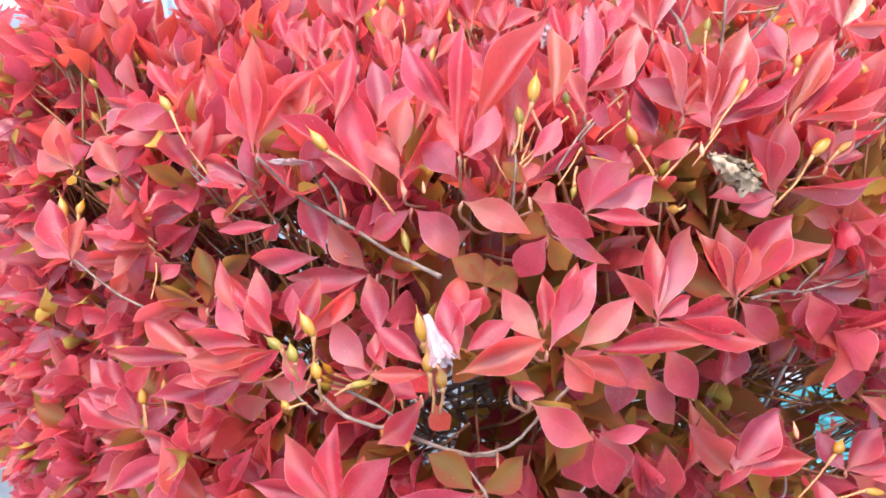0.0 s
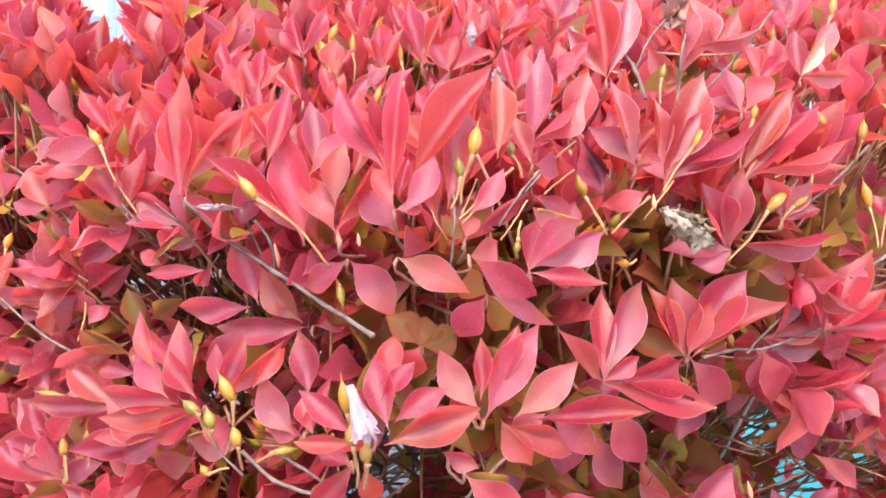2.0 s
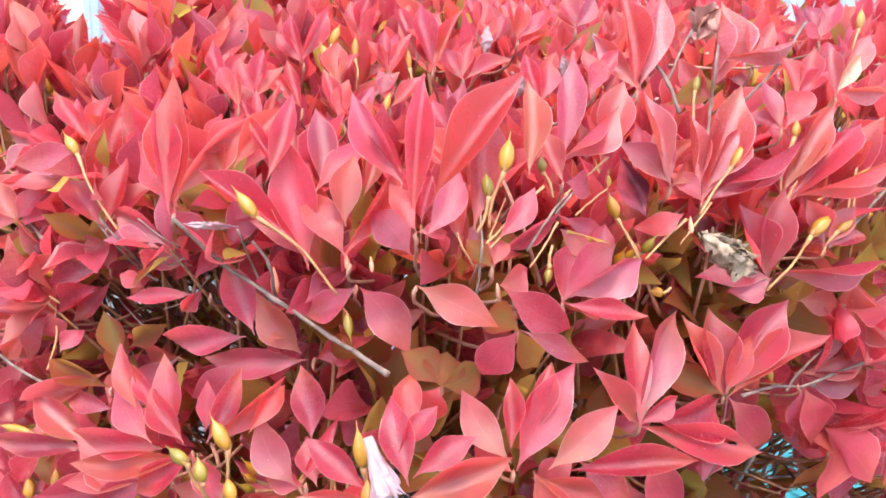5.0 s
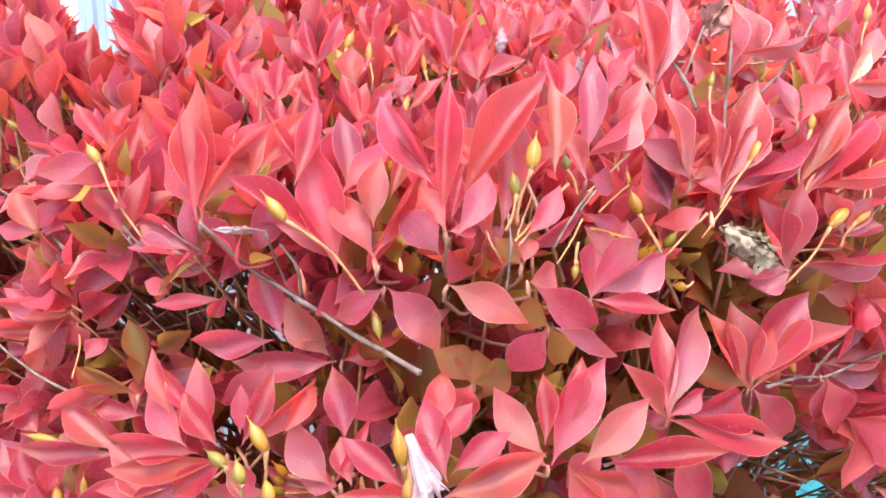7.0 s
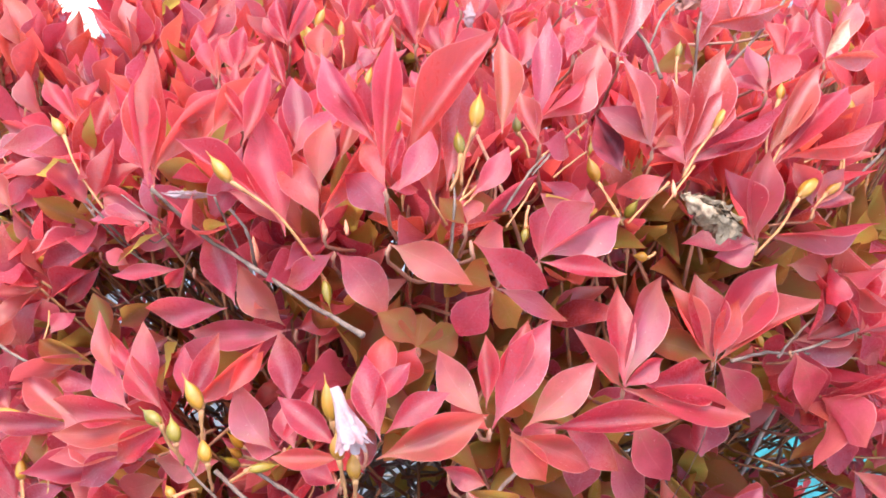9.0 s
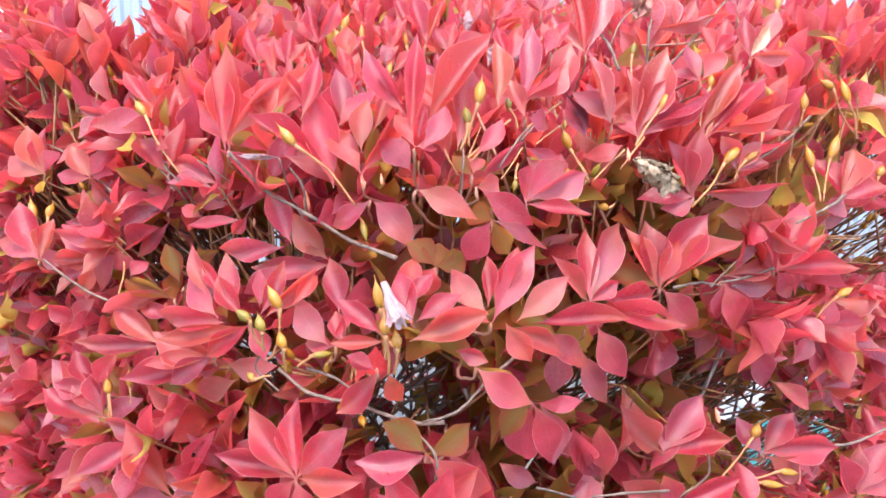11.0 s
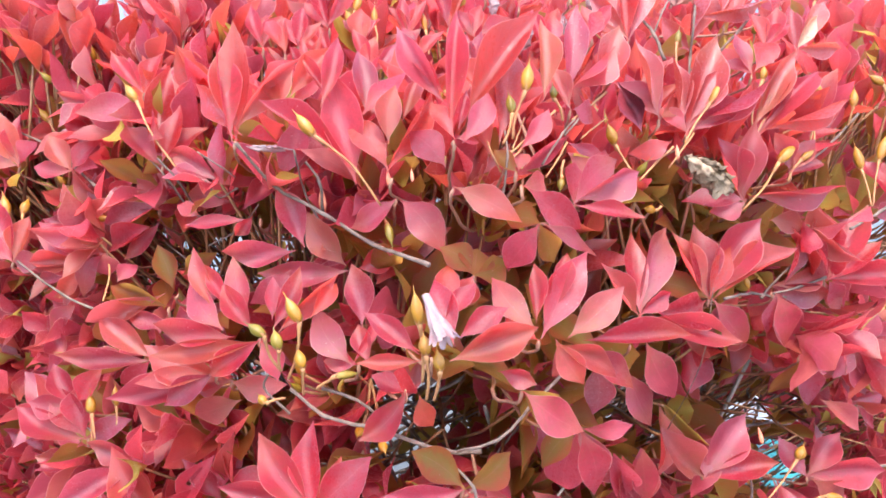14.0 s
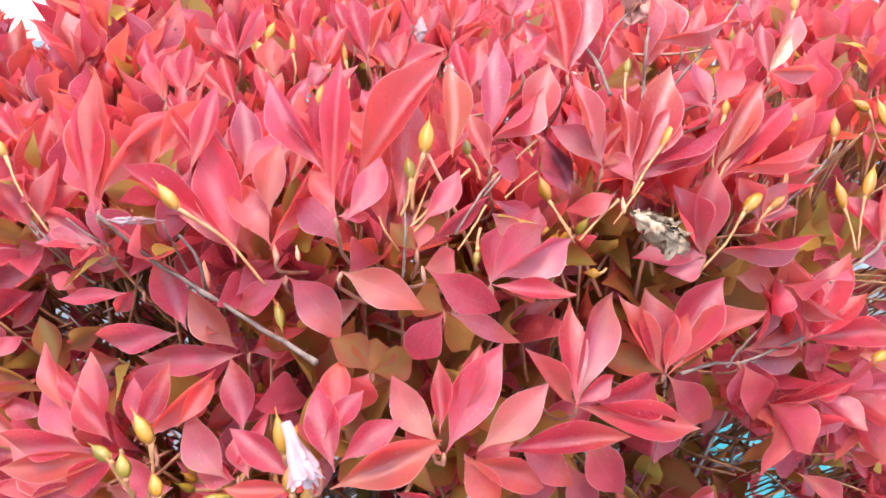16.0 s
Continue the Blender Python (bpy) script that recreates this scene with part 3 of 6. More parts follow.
names = {"r": "crimson leaves", "o": "scarlet leaves", "p": "plum-red leaves", "g": "olive and orange inner leaves", "c": "pale leaves", "b": "brick-red leaves, dulled in colour for weaker light"}

# inner wood: stems rising and forking from the foot
for i in range(26):
    foot = Vector((rng.uniform(-0.22, 0.22), rng.uniform(0.5, 0.95), -0.01))
    knee = foot + Vector((foot.x * 0.8 + rng.uniform(-0.1, 0.1), rng.uniform(-0.15, 0.15), rng.uniform(0.3, 0.5)))
    line = bowed((foot, foot.lerp(knee, 0.5) + Vector((rng.uniform(-0.03, 0.03), rng.uniform(-0.03, 0.03), 0)), knee), 4, 0.003, rng)
    stem(line, [0.008 - 0.003 * k / len(line) for k in range(len(line))], 7)
    for j in range(5):
        x = rng.uniform(-0.35, 0.45)
        end = Vector((x, front_y(x) + rng.uniform(0.05, 0.3), rng.uniform(0.66, 0.93)))
        mid = knee.lerp(end, 0.5) + Vector((rng.uniform(-0.05, 0.05), rng.uniform(-0.03, 0.05), rng.uniform(-0.06, 0.02)))
        line = bowed((knee, mid, end), 6, 0.003, rng)
        stem(line, [0.0024 - 0.0014 * k / len(line) for k in range(len(line))], 5)
        for q in range(2):
            a = line[rng.randrange(4, len(line))]
            b = a + Vector((rng.uniform(-0.09, 0.09), rng.uniform(-0.09, 0.03), rng.uniform(0.0, 0.1)))
            b.y, b.z = max(b.y, front_y(b.x) + 0.03), min(b.z, 0.95)
            stem(bowed((a, a.lerp(b, 0.5) + Vector((0, 0, -0.01)), b), 3, 0.001, rng), [0.0009 - 0.00005 * k for k in range(7)], 4)
for _ in range(60):                            # leafless lower ends of the shoots, under the clipped top
    x = rng.uniform(0.015, 0.20)
    low = Vector((x, front_y(x) + rng.uniform(0.05, 0.10), rng.uniform(0.915, 0.945)))
    high = low + Vector((rng.uniform(-0.02, 0.03), rng.uniform(-0.005, 0.02), rng.uniform(0.02, 0.04)))
    mid = low.lerp(high, 0.5) + Vector((rng.uniform(-0.003, 0.003), 0, 0))
    gather(shoot_verts, shoot_faces, (low, mid, high), (0.0008, 0.0007, 0.0006), 6)
tagged(part("shoot_wood", solid("shoot_wood", shoot_verts, shoot_faces, YOUNG, True), shrub, "thin reddish-tan upright shoot stems"), kind="stuff")
scale_verts, scale_faces = [], []
for _ in range(260):                            # dry bud scales and shed petals caught among the top shoots
    x, y = rng.uniform(-0.2, 0.45), rng.uniform(0.34, 0.95)
    if y > front_y(x) + 0.02:
        at = Vector((x, y, top_z(x, y) + rng.uniform(-0.02, 0.012)))
        way = Vector((rng.uniform(-1, 1), rng.uniform(-1, 1), rng.uniform(-0.2, 1))).normalized() * rng.uniform(0.002, 0.0055)
        wide = way.orthogonal().normalized() * rng.uniform(0.0005, 0.0011)
        lift = way.cross(wide).normalized() * 0.001
        k = len(scale_verts)
        scale_verts += [at, at + way * 0.5 + wide, at + way * 0.55 + lift, at + way * 0.5 - wide, at + way]
        scale_faces += [(k, k + 1, k + 2), (k, k + 2, k + 3), (k + 1, k + 4, k + 2), (k + 2, k + 4, k + 3)]
tagged(part("dry_scales", solid("dry_scales", scale_verts, scale_faces, SCALE, True), shrub, "pale dry bud scales and shed petals"), kind="stuff")
tagged(part("leafy_growth", solid("leafy_growth", young_verts, young_faces, STEM, True), shrub, "thin tan and orange leaf-bearing twigs"), kind="stuff")
for k, text in (("y", "golden seed capsules deeper in the growth"), ("g", "greenish seed capsules deeper in the growth")):
    tagged(part("seed_growth", solid("seed_growth", seed_verts[k], seed_faces[k], CAPSULE[k], True), shrub, text), kind="stuff")
tagged(part("brushwood", solid("brushwood", stem_verts, stem_faces, BARK_DARK, True), shrub, "dark bare inner stems and twigs"), kind="stuff")

# ---- shoots, leaves, capsules and twigs one by one ----
# upper left big shoot
s = shoot((-0.0598, 0.2821, 0.9592))
leaf(s, (-0.0598, 0.2821, 0.9592), (-0.0615, 0.3067, 0.9985), 0.0159, -10, 'o', 2)
leaf(s, (-0.0598, 0.2821, 0.9592), (-0.0705, 0.3055, 0.9904), 0.0100, 35, 'r', 1)
leaf(s, (-0.0575, 0.2822, 0.9629), (-0.0412, 0.2995, 0.9886), 0.0110, 40, 'r', 2)
leaf(s, (-0.0575, 0.2820, 0.9611), (-0.0783, 0.3154, 0.9763), 0.0090, -20, 'o', 0)
# leaves by the tall capsule
s = shoot((-0.0975, 0.3243, 0.9436))
leaf(s, (-0.1000, 0.3258, 0.9460), (-0.1005, 0.3564, 0.9807), 0.0122, 15, 'o', 2)
leaf(s, (-0.0975, 0.3243, 0.9436), (-0.0909, 0.3375, 0.9662), 0.0100, -10, 'o', 0)
leaf(s, (-0.0975, 0.3243, 0.9436), (-0.1166, 0.3450, 0.9552), 0.0115, 20, 'r', 1)
leaf(s, (-0.0952, 0.3240, 0.9448), (-0.0791, 0.3326, 0.9586), 0.0103, -20, 'r', 0)
# centre-left shoot
s = shoot((-0.0029, 0.2641, 0.9503))
leaf(s, (-0.0155, 0.2667, 0.9478), (-0.0248, 0.2892, 0.9827), 0.0146, 0, 'r', 2)
leaf(s, (-0.0040, 0.2643, 0.9520), (-0.0201, 0.2767, 0.9713), 0.0106, 15, 'o', 3)
leaf(s, (-0.0135, 0.2634, 0.9533), (-0.0515, 0.2841, 0.9717), 0.0061, 30, 'r', 1)
leaf(s, (-0.0240, 0.2746, 0.9737), (-0.0367, 0.2869, 0.9905), 0.0038, 10, 'r', 1)
leaf(s, (-0.0124, 0.2754, 0.9706), (-0.0165, 0.2937, 0.9929), 0.0093, 5, 'p', 0)
leaf(s, (-0.0148, 0.2749, 0.9686), (0.0014, 0.2892, 0.9913), 0.0092, -15, 'r', 3)
leaf(s, (-0.0041, 0.2650, 0.9618), (-0.0022, 0.2770, 0.9815), 0.0096, 5, 'r', 0)
leaf(s, (0.0008, 0.2734, 0.9692), (0.0066, 0.2857, 0.9840), 0.0061, 10, 'p', 1)
leaf(s, (-0.0040, 0.2642, 0.9515), (0.0112, 0.2829, 0.9820), 0.0088, 35, 'o', 1)
leaf(s, (0.0155, 0.2602, 0.9547), (0.0022, 0.2673, 0.9671), 0.0116, 5, 'p', 3)
leaf(s, (-0.0510, 0.2860, 0.9764), (-0.0391, 0.2988, 0.9909), 0.0085, 15, 'o', 3)
leaf(s, (-0.0395, 0.2800, 0.9754), (-0.0273, 0.2937, 0.9917), 0.0088, 10, 'o', 2)
leaf(s, (-0.0281, 0.2696, 0.9732), (-0.0235, 0.2927, 0.9973), 0.0072, 0, 'r', 0)
leaf(s, (-0.0441, 0.2840, 0.9719), (-0.0484, 0.2940, 0.9802), 0.0066, 10, 'r', 1)
# centre shoot at the white node
s = shoot((0.0162, 0.2420, 0.9667))
leaf(s, (0.0153, 0.2433, 0.9691), (0.0164, 0.2655, 1.0059), 0.0082, 5, 'r', 1)
leaf(s, (0.0125, 0.2478, 0.9774), (-0.0018, 0.2637, 0.9998), 0.0087, -20, 'p', 2)
leaf(s, (0.0128, 0.2494, 0.9807), (0.0006, 0.2629, 0.9917), 0.0049, 10, 'r', 1)
leaf(s, (0.0174, 0.2432, 0.9691), (0.0197, 0.2506, 0.9813), 0.0039, 10, 'r', 1)
leaf(s, (0.0186, 0.2412, 0.9658), (0.0279, 0.2570, 0.9808), 0.0084, 0, 'p', 0)
leaf(s, (0.0162, 0.2420, 0.9667), (0.0084, 0.2551, 0.9767), 0.0062, 10, 'o', 0)
leaf(s, (0.0162, 0.2420, 0.9667), (0.0256, 0.2475, 0.9674), 0.0053, -20, 'r', 3)
s = shoot((0.0351, 0.2510, 0.9610))
leaf(s, (0.0200, 0.2541, 0.9720), (0.0465, 0.2750, 1.0060), 0.0124, -12, 'o', 1)
leaf(s, (0.0333, 0.2588, 0.9762), (0.0166, 0.2712, 0.9905), 0.0089, 20, 'o', 2)
leaf(s, (0.0297, 0.2501, 0.9603), (0.0263, 0.2752, 0.9864), 0.0099, 0, 'o', 0)
leaf(s, (0.0331, 0.2531, 0.9654), (0.0368, 0.2746, 0.9941), 0.0109, 10, 'b', 2)
leaf(s, (0.0487, 0.2606, 0.9807), (0.0474, 0.2760, 1.0059), 0.0095, 10, 'b', 2)
leaf(s, (0.0393, 0.2523, 0.9632), (0.0507, 0.2646, 0.9758), 0.0074, 0, 'r', 0)
s = shoot((0.0624, 0.2770, 0.9755))
leaf(s, (0.0607, 0.2776, 0.9804), (0.0653, 0.2970, 1.0131), 0.0092, 5, 'p', 0)
leaf(s, (0.0607, 0.2776, 0.9804), (0.0804, 0.2866, 0.9991), 0.0070, 50, 'r', 1)
leaf(s, (0.0746, 0.2810, 0.9827), (0.0823, 0.2948, 1.0062), 0.0122, -5, 'b', 2)
leaf(s, (0.0724, 0.2953, 1.0007), (0.0799, 0.3104, 1.0126), 0.0069, 0, 'r', 0)
leaf(s, (0.0624, 0.2770, 0.9755), (0.0559, 0.2857, 0.9903), 0.0072, 10, 'b', 1)
leaf(s, (0.0624, 0.2770, 0.9755), (0.0733, 0.2822, 0.9711), 0.0097, 0, 'p', 3)
s = shoot((0.1039, 0.2961, 0.9726))
leaf(s, (0.1039, 0.2961, 0.9726), (0.0918, 0.3117, 1.0025), 0.0098, 20, 'b', 1)
leaf(s, (0.1039, 0.2961, 0.9726), (0.0857, 0.3036, 0.9851), 0.0102, 0, 'p', 0)
leaf(s, (0.1039, 0.2961, 0.9726), (0.0998, 0.3122, 0.9874), 0.0087, 10, 'p', 1)
leaf(s, (0.1039, 0.2961, 0.9726), (0.1161, 0.3106, 0.9826), 0.0080, 10, 'p', 0)
s = shoot((0.1160, 0.2967, 0.9668))
leaf(s, (0.1160, 0.2967, 0.9668), (0.1324, 0.3195, 1.0057), 0.0160, -5, 'b', 2)
leaf(s, (0.1152, 0.2979, 0.9689), (0.1116, 0.3155, 0.9969), 0.0081, 20, 'b', 1)
leaf(s, (0.1175, 0.2987, 0.9708), (0.1317, 0.3097, 0.9928), 0.0108, 15, 'b', 1)
leaf(s, (0.1181, 0.2974, 0.9681), (0.1527, 0.3091, 0.9906), 0.0084, 50, 'r', 1)
leaf(s, (0.1160, 0.2967, 0.9668), (0.1445, 0.3116, 0.9794), 0.0105, 0, 'p', 0)
leaf(s, (0.1160, 0.2967, 0.9668), (0.1041, 0.3028, 0.9758), 0.0079, 10, 'r', 0)
s = shoot((0.1491, 0.3032, 0.9661))
leaf(s, (0.1485, 0.3052, 0.9698), (0.1676, 0.3229, 0.9999), 0.0108, 0, 'b', 2)
leaf(s, (0.1491, 0.3032, 0.9661), (0.1635, 0.3303, 1.0018), 0.0073, 10, 'p', 0)
leaf(s, (0.1525, 0.3041, 0.9681), (0.1908, 0.3151, 0.9859), 0.0093, 50, 'o', 1)
leaf(s, (0.1491, 0.3032, 0.9661), (0.1755, 0.3288, 0.9955), 0.0083, 0, 'p', 0)
leaf(s, (0.1491, 0.3032, 0.9661), (0.1841, 0.3264, 0.9933), 0.0096, -10, 'r', 1)
s = shoot((0.1013, 0.2917, 0.9636))
leaf(s, (0.1078, 0.2926, 0.9639), (0.0898, 0.2881, 0.9593), 0.0080, 0, 'o', 3)
leaf(s, (0.0447, 0.2799, 0.9500), (0.0620, 0.2758, 0.9674), 0.0064, 15, 'p', 1)
leaf(s, (0.0640, 0.2865, 0.9625), (0.0839, 0.2853, 0.9550), 0.0064, 0, 'p', 3)
s = shoot((0.1446, 0.2971, 0.9403))
leaf(s, (0.1446, 0.2971, 0.9403), (0.1466, 0.3066, 0.9719), 0.0131, -5, 'p', 2)
leaf(s, (0.1446, 0.2971, 0.9403), (0.1327, 0.3041, 0.9659), 0.0119, 20, 'r', 1)
leaf(s, (0.1468, 0.2976, 0.9410), (0.1898, 0.3067, 0.9499), 0.0131, 50, 'r', 1)
leaf(s, (0.1446, 0.2971, 0.9403), (0.1291, 0.2972, 0.9351), 0.0106, 20, 'p', 0)
leaf(s, (0.1446, 0.2971, 0.9403), (0.1194, 0.3006, 0.9412), 0.0116, 20, 'p', 3)
leaf(s, (0.1562, 0.2970, 0.9325), (0.1752, 0.3036, 0.9283), 0.0103, 10, 'p', 0)
# back row on the right
s = shoot((0.0955, 0.3182, 1.0027))
leaf(s, (0.0955, 0.3182, 1.0027), (0.0893, 0.3403, 1.0380), 0.0116, 5, 'o', 2)
leaf(s, (0.0955, 0.3182, 1.0027), (0.1060, 0.3433, 1.0378), 0.0090, 20, 'b', 0)
leaf(s, (0.0955, 0.3182, 1.0027), (0.0820, 0.3364, 1.0197), 0.0081, -20, 'b', 1)
s = shoot((0.1305, 0.3359, 0.9994))
leaf(s, (0.1305, 0.3359, 0.9994), (0.1383, 0.3589, 1.0376), 0.0100, 35, 'b', 1)
leaf(s, (0.1322, 0.3368, 1.0134), (0.1643, 0.3448, 1.0255), 0.0089, 50, 'b', 1)
leaf(s, (0.1110, 0.3319, 0.9964), (0.1343, 0.3416, 1.0044), 0.0103, 15, 'g', 0)
leaf(s, (0.1305, 0.3359, 0.9994), (0.1160, 0.3404, 1.0145), 0.0091, -15, 'b', 0)
s = shoot((0.1486, 0.3140, 0.9916))
leaf(s, (0.1486, 0.3140, 0.9916), (0.1447, 0.3288, 1.0075), 0.0093, 10, 'p', 0)
leaf(s, (0.1486, 0.3140, 0.9916), (0.1617, 0.3295, 1.0100), 0.0111, -10, 'o', 3)
leaf(s, (0.1486, 0.3140, 0.9916), (0.1712, 0.3241, 1.0004), 0.0079, 40, 'o', 1)
leaf(s, (0.1486, 0.3140, 0.9916), (0.1382, 0.3243, 0.9953), 0.0073, 20, 'p', 0)
s = shoot((0.1882, 0.3513, 1.0032))
leaf(s, (0.1882, 0.3513, 1.0032), (0.1992, 0.3616, 1.0199), 0.0083, 20, 'c', 2)
leaf(s, (0.1882, 0.3513, 1.0032), (0.1868, 0.3636, 1.0229), 0.0087, -20, 'b', 1)
leaf(s, (0.1882, 0.3513, 1.0032), (0.2101, 0.3535, 1.0059), 0.0093, 40, 'b', 1)
leaf(s, (0.1882, 0.3513, 1.0032), (0.2104, 0.3728, 1.0282), 0.0097, 10, 'b', 0)
# drooping row in the middle
s = shoot((-0.0012, 0.2689, 0.9422))
leaf(s, (0.0003, 0.2685, 0.9418), (0.0156, 0.2554, 0.9259), 0.0128, 10, 'r', 3)
leaf(s, (-0.0012, 0.2689, 0.9422), (-0.0164, 0.2771, 0.9284), 0.0103, 20, 'p', 0)
s = shoot((0.0170, 0.2454, 0.9506))
leaf(s, (0.0170, 0.2454, 0.9506), (0.0395, 0.2382, 0.9430), 0.0109, -5, 'r', 3)
s = shoot((0.0396, 0.2438, 0.9521))
leaf(s, (0.0396, 0.2438, 0.9521), (0.0659, 0.2472, 0.9385), 0.0111, -10, 'r', 3)
leaf(s, (0.0396, 0.2438, 0.9521), (0.0493, 0.2571, 0.9534), 0.0088, 10, 'p', 0)
s = shoot((0.0596, 0.2512, 0.9452))
leaf(s, (0.0596, 0.2512, 0.9452), (0.0857, 0.2560, 0.9393), 0.0067, -20, 'r', 0)
leaf(s, (0.0596, 0.2512, 0.9452), (0.0775, 0.2659, 0.9593), 0.0131, 15, 'p', 0)
leaf(s, (0.0608, 0.2515, 0.9455), (0.0851, 0.2643, 0.9555), 0.0108, 30, 'p', 1)
leaf(s, (0.0596, 0.2512, 0.9452), (0.0637, 0.2719, 0.9564), 0.0093, 10, 'r', 0)
s = shoot((0.0454, 0.2411, 0.9403))
leaf(s, (0.0454, 0.2411, 0.9403), (0.0709, 0.2483, 0.9284), 0.0069, -15, 'p', 3)
leaf(s, (0.0454, 0.2411, 0.9403), (0.0346, 0.2462, 0.9211), 0.0113, 10, 'p', 3)
leaf(s, (0.0454, 0.2411, 0.9403), (0.0541, 0.2541, 0.9242), 0.0090, 10, 'g', 0)
leaf(s, (0.0454, 0.2411, 0.9403), (0.0364, 0.2543, 0.9383), 0.0103, 10, 'g', 0)
# right whorl
s = shoot((0.1260, 0.2779, 0.9038))
leaf(s, (0.1260, 0.2779, 0.9038), (0.1200, 0.2912, 0.9309), 0.0154, 5, 'r', 2)
leaf(s, (0.1260, 0.2779, 0.9038), (0.1099, 0.2909, 0.9279), 0.0116, 20, 'r', 1)
leaf(s, (0.1260, 0.2779, 0.9038), (0.1506, 0.2969, 0.9320), 0.0177, -10, 'r', 2)
leaf(s, (0.1260, 0.2779, 0.9038), (0.1345, 0.2860, 0.9236), 0.0115, 15, 'o', 0)
leaf(s, (0.1260, 0.2779, 0.9038), (0.1671, 0.2923, 0.9172), 0.0111, -45, 'r', 1)
leaf(s, (0.1260, 0.2779, 0.9038), (0.0925, 0.2602, 0.9024), 0.0149, 5, 'r', 2)
leaf(s, (0.1260, 0.2779, 0.9038), (0.1497, 0.2770, 0.8855), 0.0139, -10, 'r', 3)
leaf(s, (0.1260, 0.2779, 0.9038), (0.0999, 0.2822, 0.9088), 0.0114, 10, 'g', 0)
s = shoot((0.0896, 0.2559, 0.9037))
leaf(s, (0.0896, 0.2559, 0.9037), (0.1315, 0.2624, 0.8914), 0.0126, -12, 'r', 5)
leaf(s, (0.0896, 0.2559, 0.9037), (0.0701, 0.2547, 0.9238), 0.0093, 20, 'r', 1)
leaf(s, (0.0896, 0.2559, 0.9037), (0.1023, 0.2648, 0.9101), 0.0075, 10, 'r', 2)
leaf(s, (0.0896, 0.2559, 0.9037), (0.0909, 0.2820, 0.9285), 0.0107, 10, 'r', 0)
leaf(s, (0.0896, 0.2559, 0.9037), (0.1073, 0.2905, 0.9286), 0.0143, 10, 'p', 0)
s = shoot((0.1622, 0.2971, 0.9038))
leaf(s, (0.1622, 0.2971, 0.9038), (0.1821, 0.2969, 0.8695), 0.0148, 10, 'p', 3)
leaf(s, (0.1622, 0.2971, 0.9038), (0.1578, 0.2978, 0.8872), 0.0116, -10, 'p', 3)
leaf(s, (0.1622, 0.2971, 0.9038), (0.1958, 0.3067, 0.8987), 0.0123, 20, 'p', 0)
leaf(s, (0.1622, 0.2971, 0.9038), (0.1923, 0.3118, 0.9093), 0.0108, 10, 'p', 0)
s = shoot((0.1904, 0.3079, 0.9016))
leaf(s, (0.1904, 0.3079, 0.9016), (0.1766, 0.3097, 0.9395), 0.0167, 10, 'r', 2)
leaf(s, (0.1904, 0.3079, 0.9016), (0.1979, 0.3066, 0.9209), 0.0104, -10, 'r', 1)
leaf(s, (0.1904, 0.3079, 0.9016), (0.2045, 0.3086, 0.8894), 0.0120, 10, 'p', 3)
leaf(s, (0.1904, 0.3079, 0.9016), (0.1619, 0.3083, 0.9330), 0.0123, 30, 'r', 1)
# centre front whorl
s = shoot((0.0910, 0.2660, 0.8880))
leaf(s, (0.0710, 0.2580, 0.8900), (0.0910, 0.2520, 0.8770), 0.0112, -8, 'r', 3)
leaf(s, (0.0940, 0.2620, 0.8920), (0.1100, 0.2550, 0.8710), 0.0135, -10, 'r', 3)
leaf(s, (0.0900, 0.2680, 0.8780), (0.1050, 0.2620, 0.8550), 0.0125, -5, 'p', 3)
leaf(s, (0.0700, 0.2570, 0.8910), (0.0580, 0.2520, 0.8810), 0.0100, 10, 'r', 3)
leaf(s, (0.0790, 0.2720, 0.8780), (0.0790, 0.2680, 0.8580), 0.0125, 10, 'p', 0)
# lower left whorl with hole
s = shoot((-0.1349, 0.3134, 0.8395))
leaf(s, (-0.1349, 0.3134, 0.8395), (-0.1463, 0.3240, 0.8534), 0.0104, 10, 'r', 2)
leaf(s, (-0.1349, 0.3134, 0.8395), (-0.1227, 0.3151, 0.8565), 0.0103, -10, 'r', 1)
leaf(s, (-0.1349, 0.3134, 0.8395), (-0.1561, 0.3194, 0.8379), 0.0110, 10, 'r', 0)
s = shoot((0.0250, 0.2443, 0.9211))
leaf(s, (0.0250, 0.2443, 0.9211), (0.0134, 0.2494, 0.9292), 0.0105, 10, 'g', 0)
leaf(s, (0.0250, 0.2443, 0.9211), (0.0267, 0.2516, 0.9285), 0.0135, 10, 'g', 0)
leaf(s, (0.0250, 0.2443, 0.9211), (0.0220, 0.2416, 0.9099), 0.0119, 10, 'o', 3)
leaf(s, (0.0250, 0.2443, 0.9211), (0.0370, 0.2535, 0.9242), 0.0106, 10, 'g', 0)
# lower layer
s = shoot((-0.0272, 0.2317, 0.8389))
leaf(s, (-0.0272, 0.2317, 0.8389), (-0.0466, 0.2484, 0.8604), 0.0127, 10, 'r', 2)
leaf(s, (-0.0272, 0.2317, 0.8389), (-0.0281, 0.2501, 0.8645), 0.0115, -10, 'r', 1)
leaf(s, (-0.0272, 0.2317, 0.8389), (-0.0074, 0.2405, 0.8562), 0.0139, -8, 'r', 2)
leaf(s, (-0.0272, 0.2317, 0.8389), (-0.0003, 0.2229, 0.8432), 0.0111, -10, 'r', 2)
leaf(s, (-0.0272, 0.2317, 0.8389), (-0.0605, 0.2445, 0.8419), 0.0096, 15, 'r', 1)
leaf(s, (-0.0272, 0.2317, 0.8389), (-0.0166, 0.2224, 0.8211), 0.0113, 5, 'r', 3)
leaf(s, (-0.0272, 0.2317, 0.8389), (-0.0182, 0.2470, 0.8526), 0.0094, 10, 'r', 0)
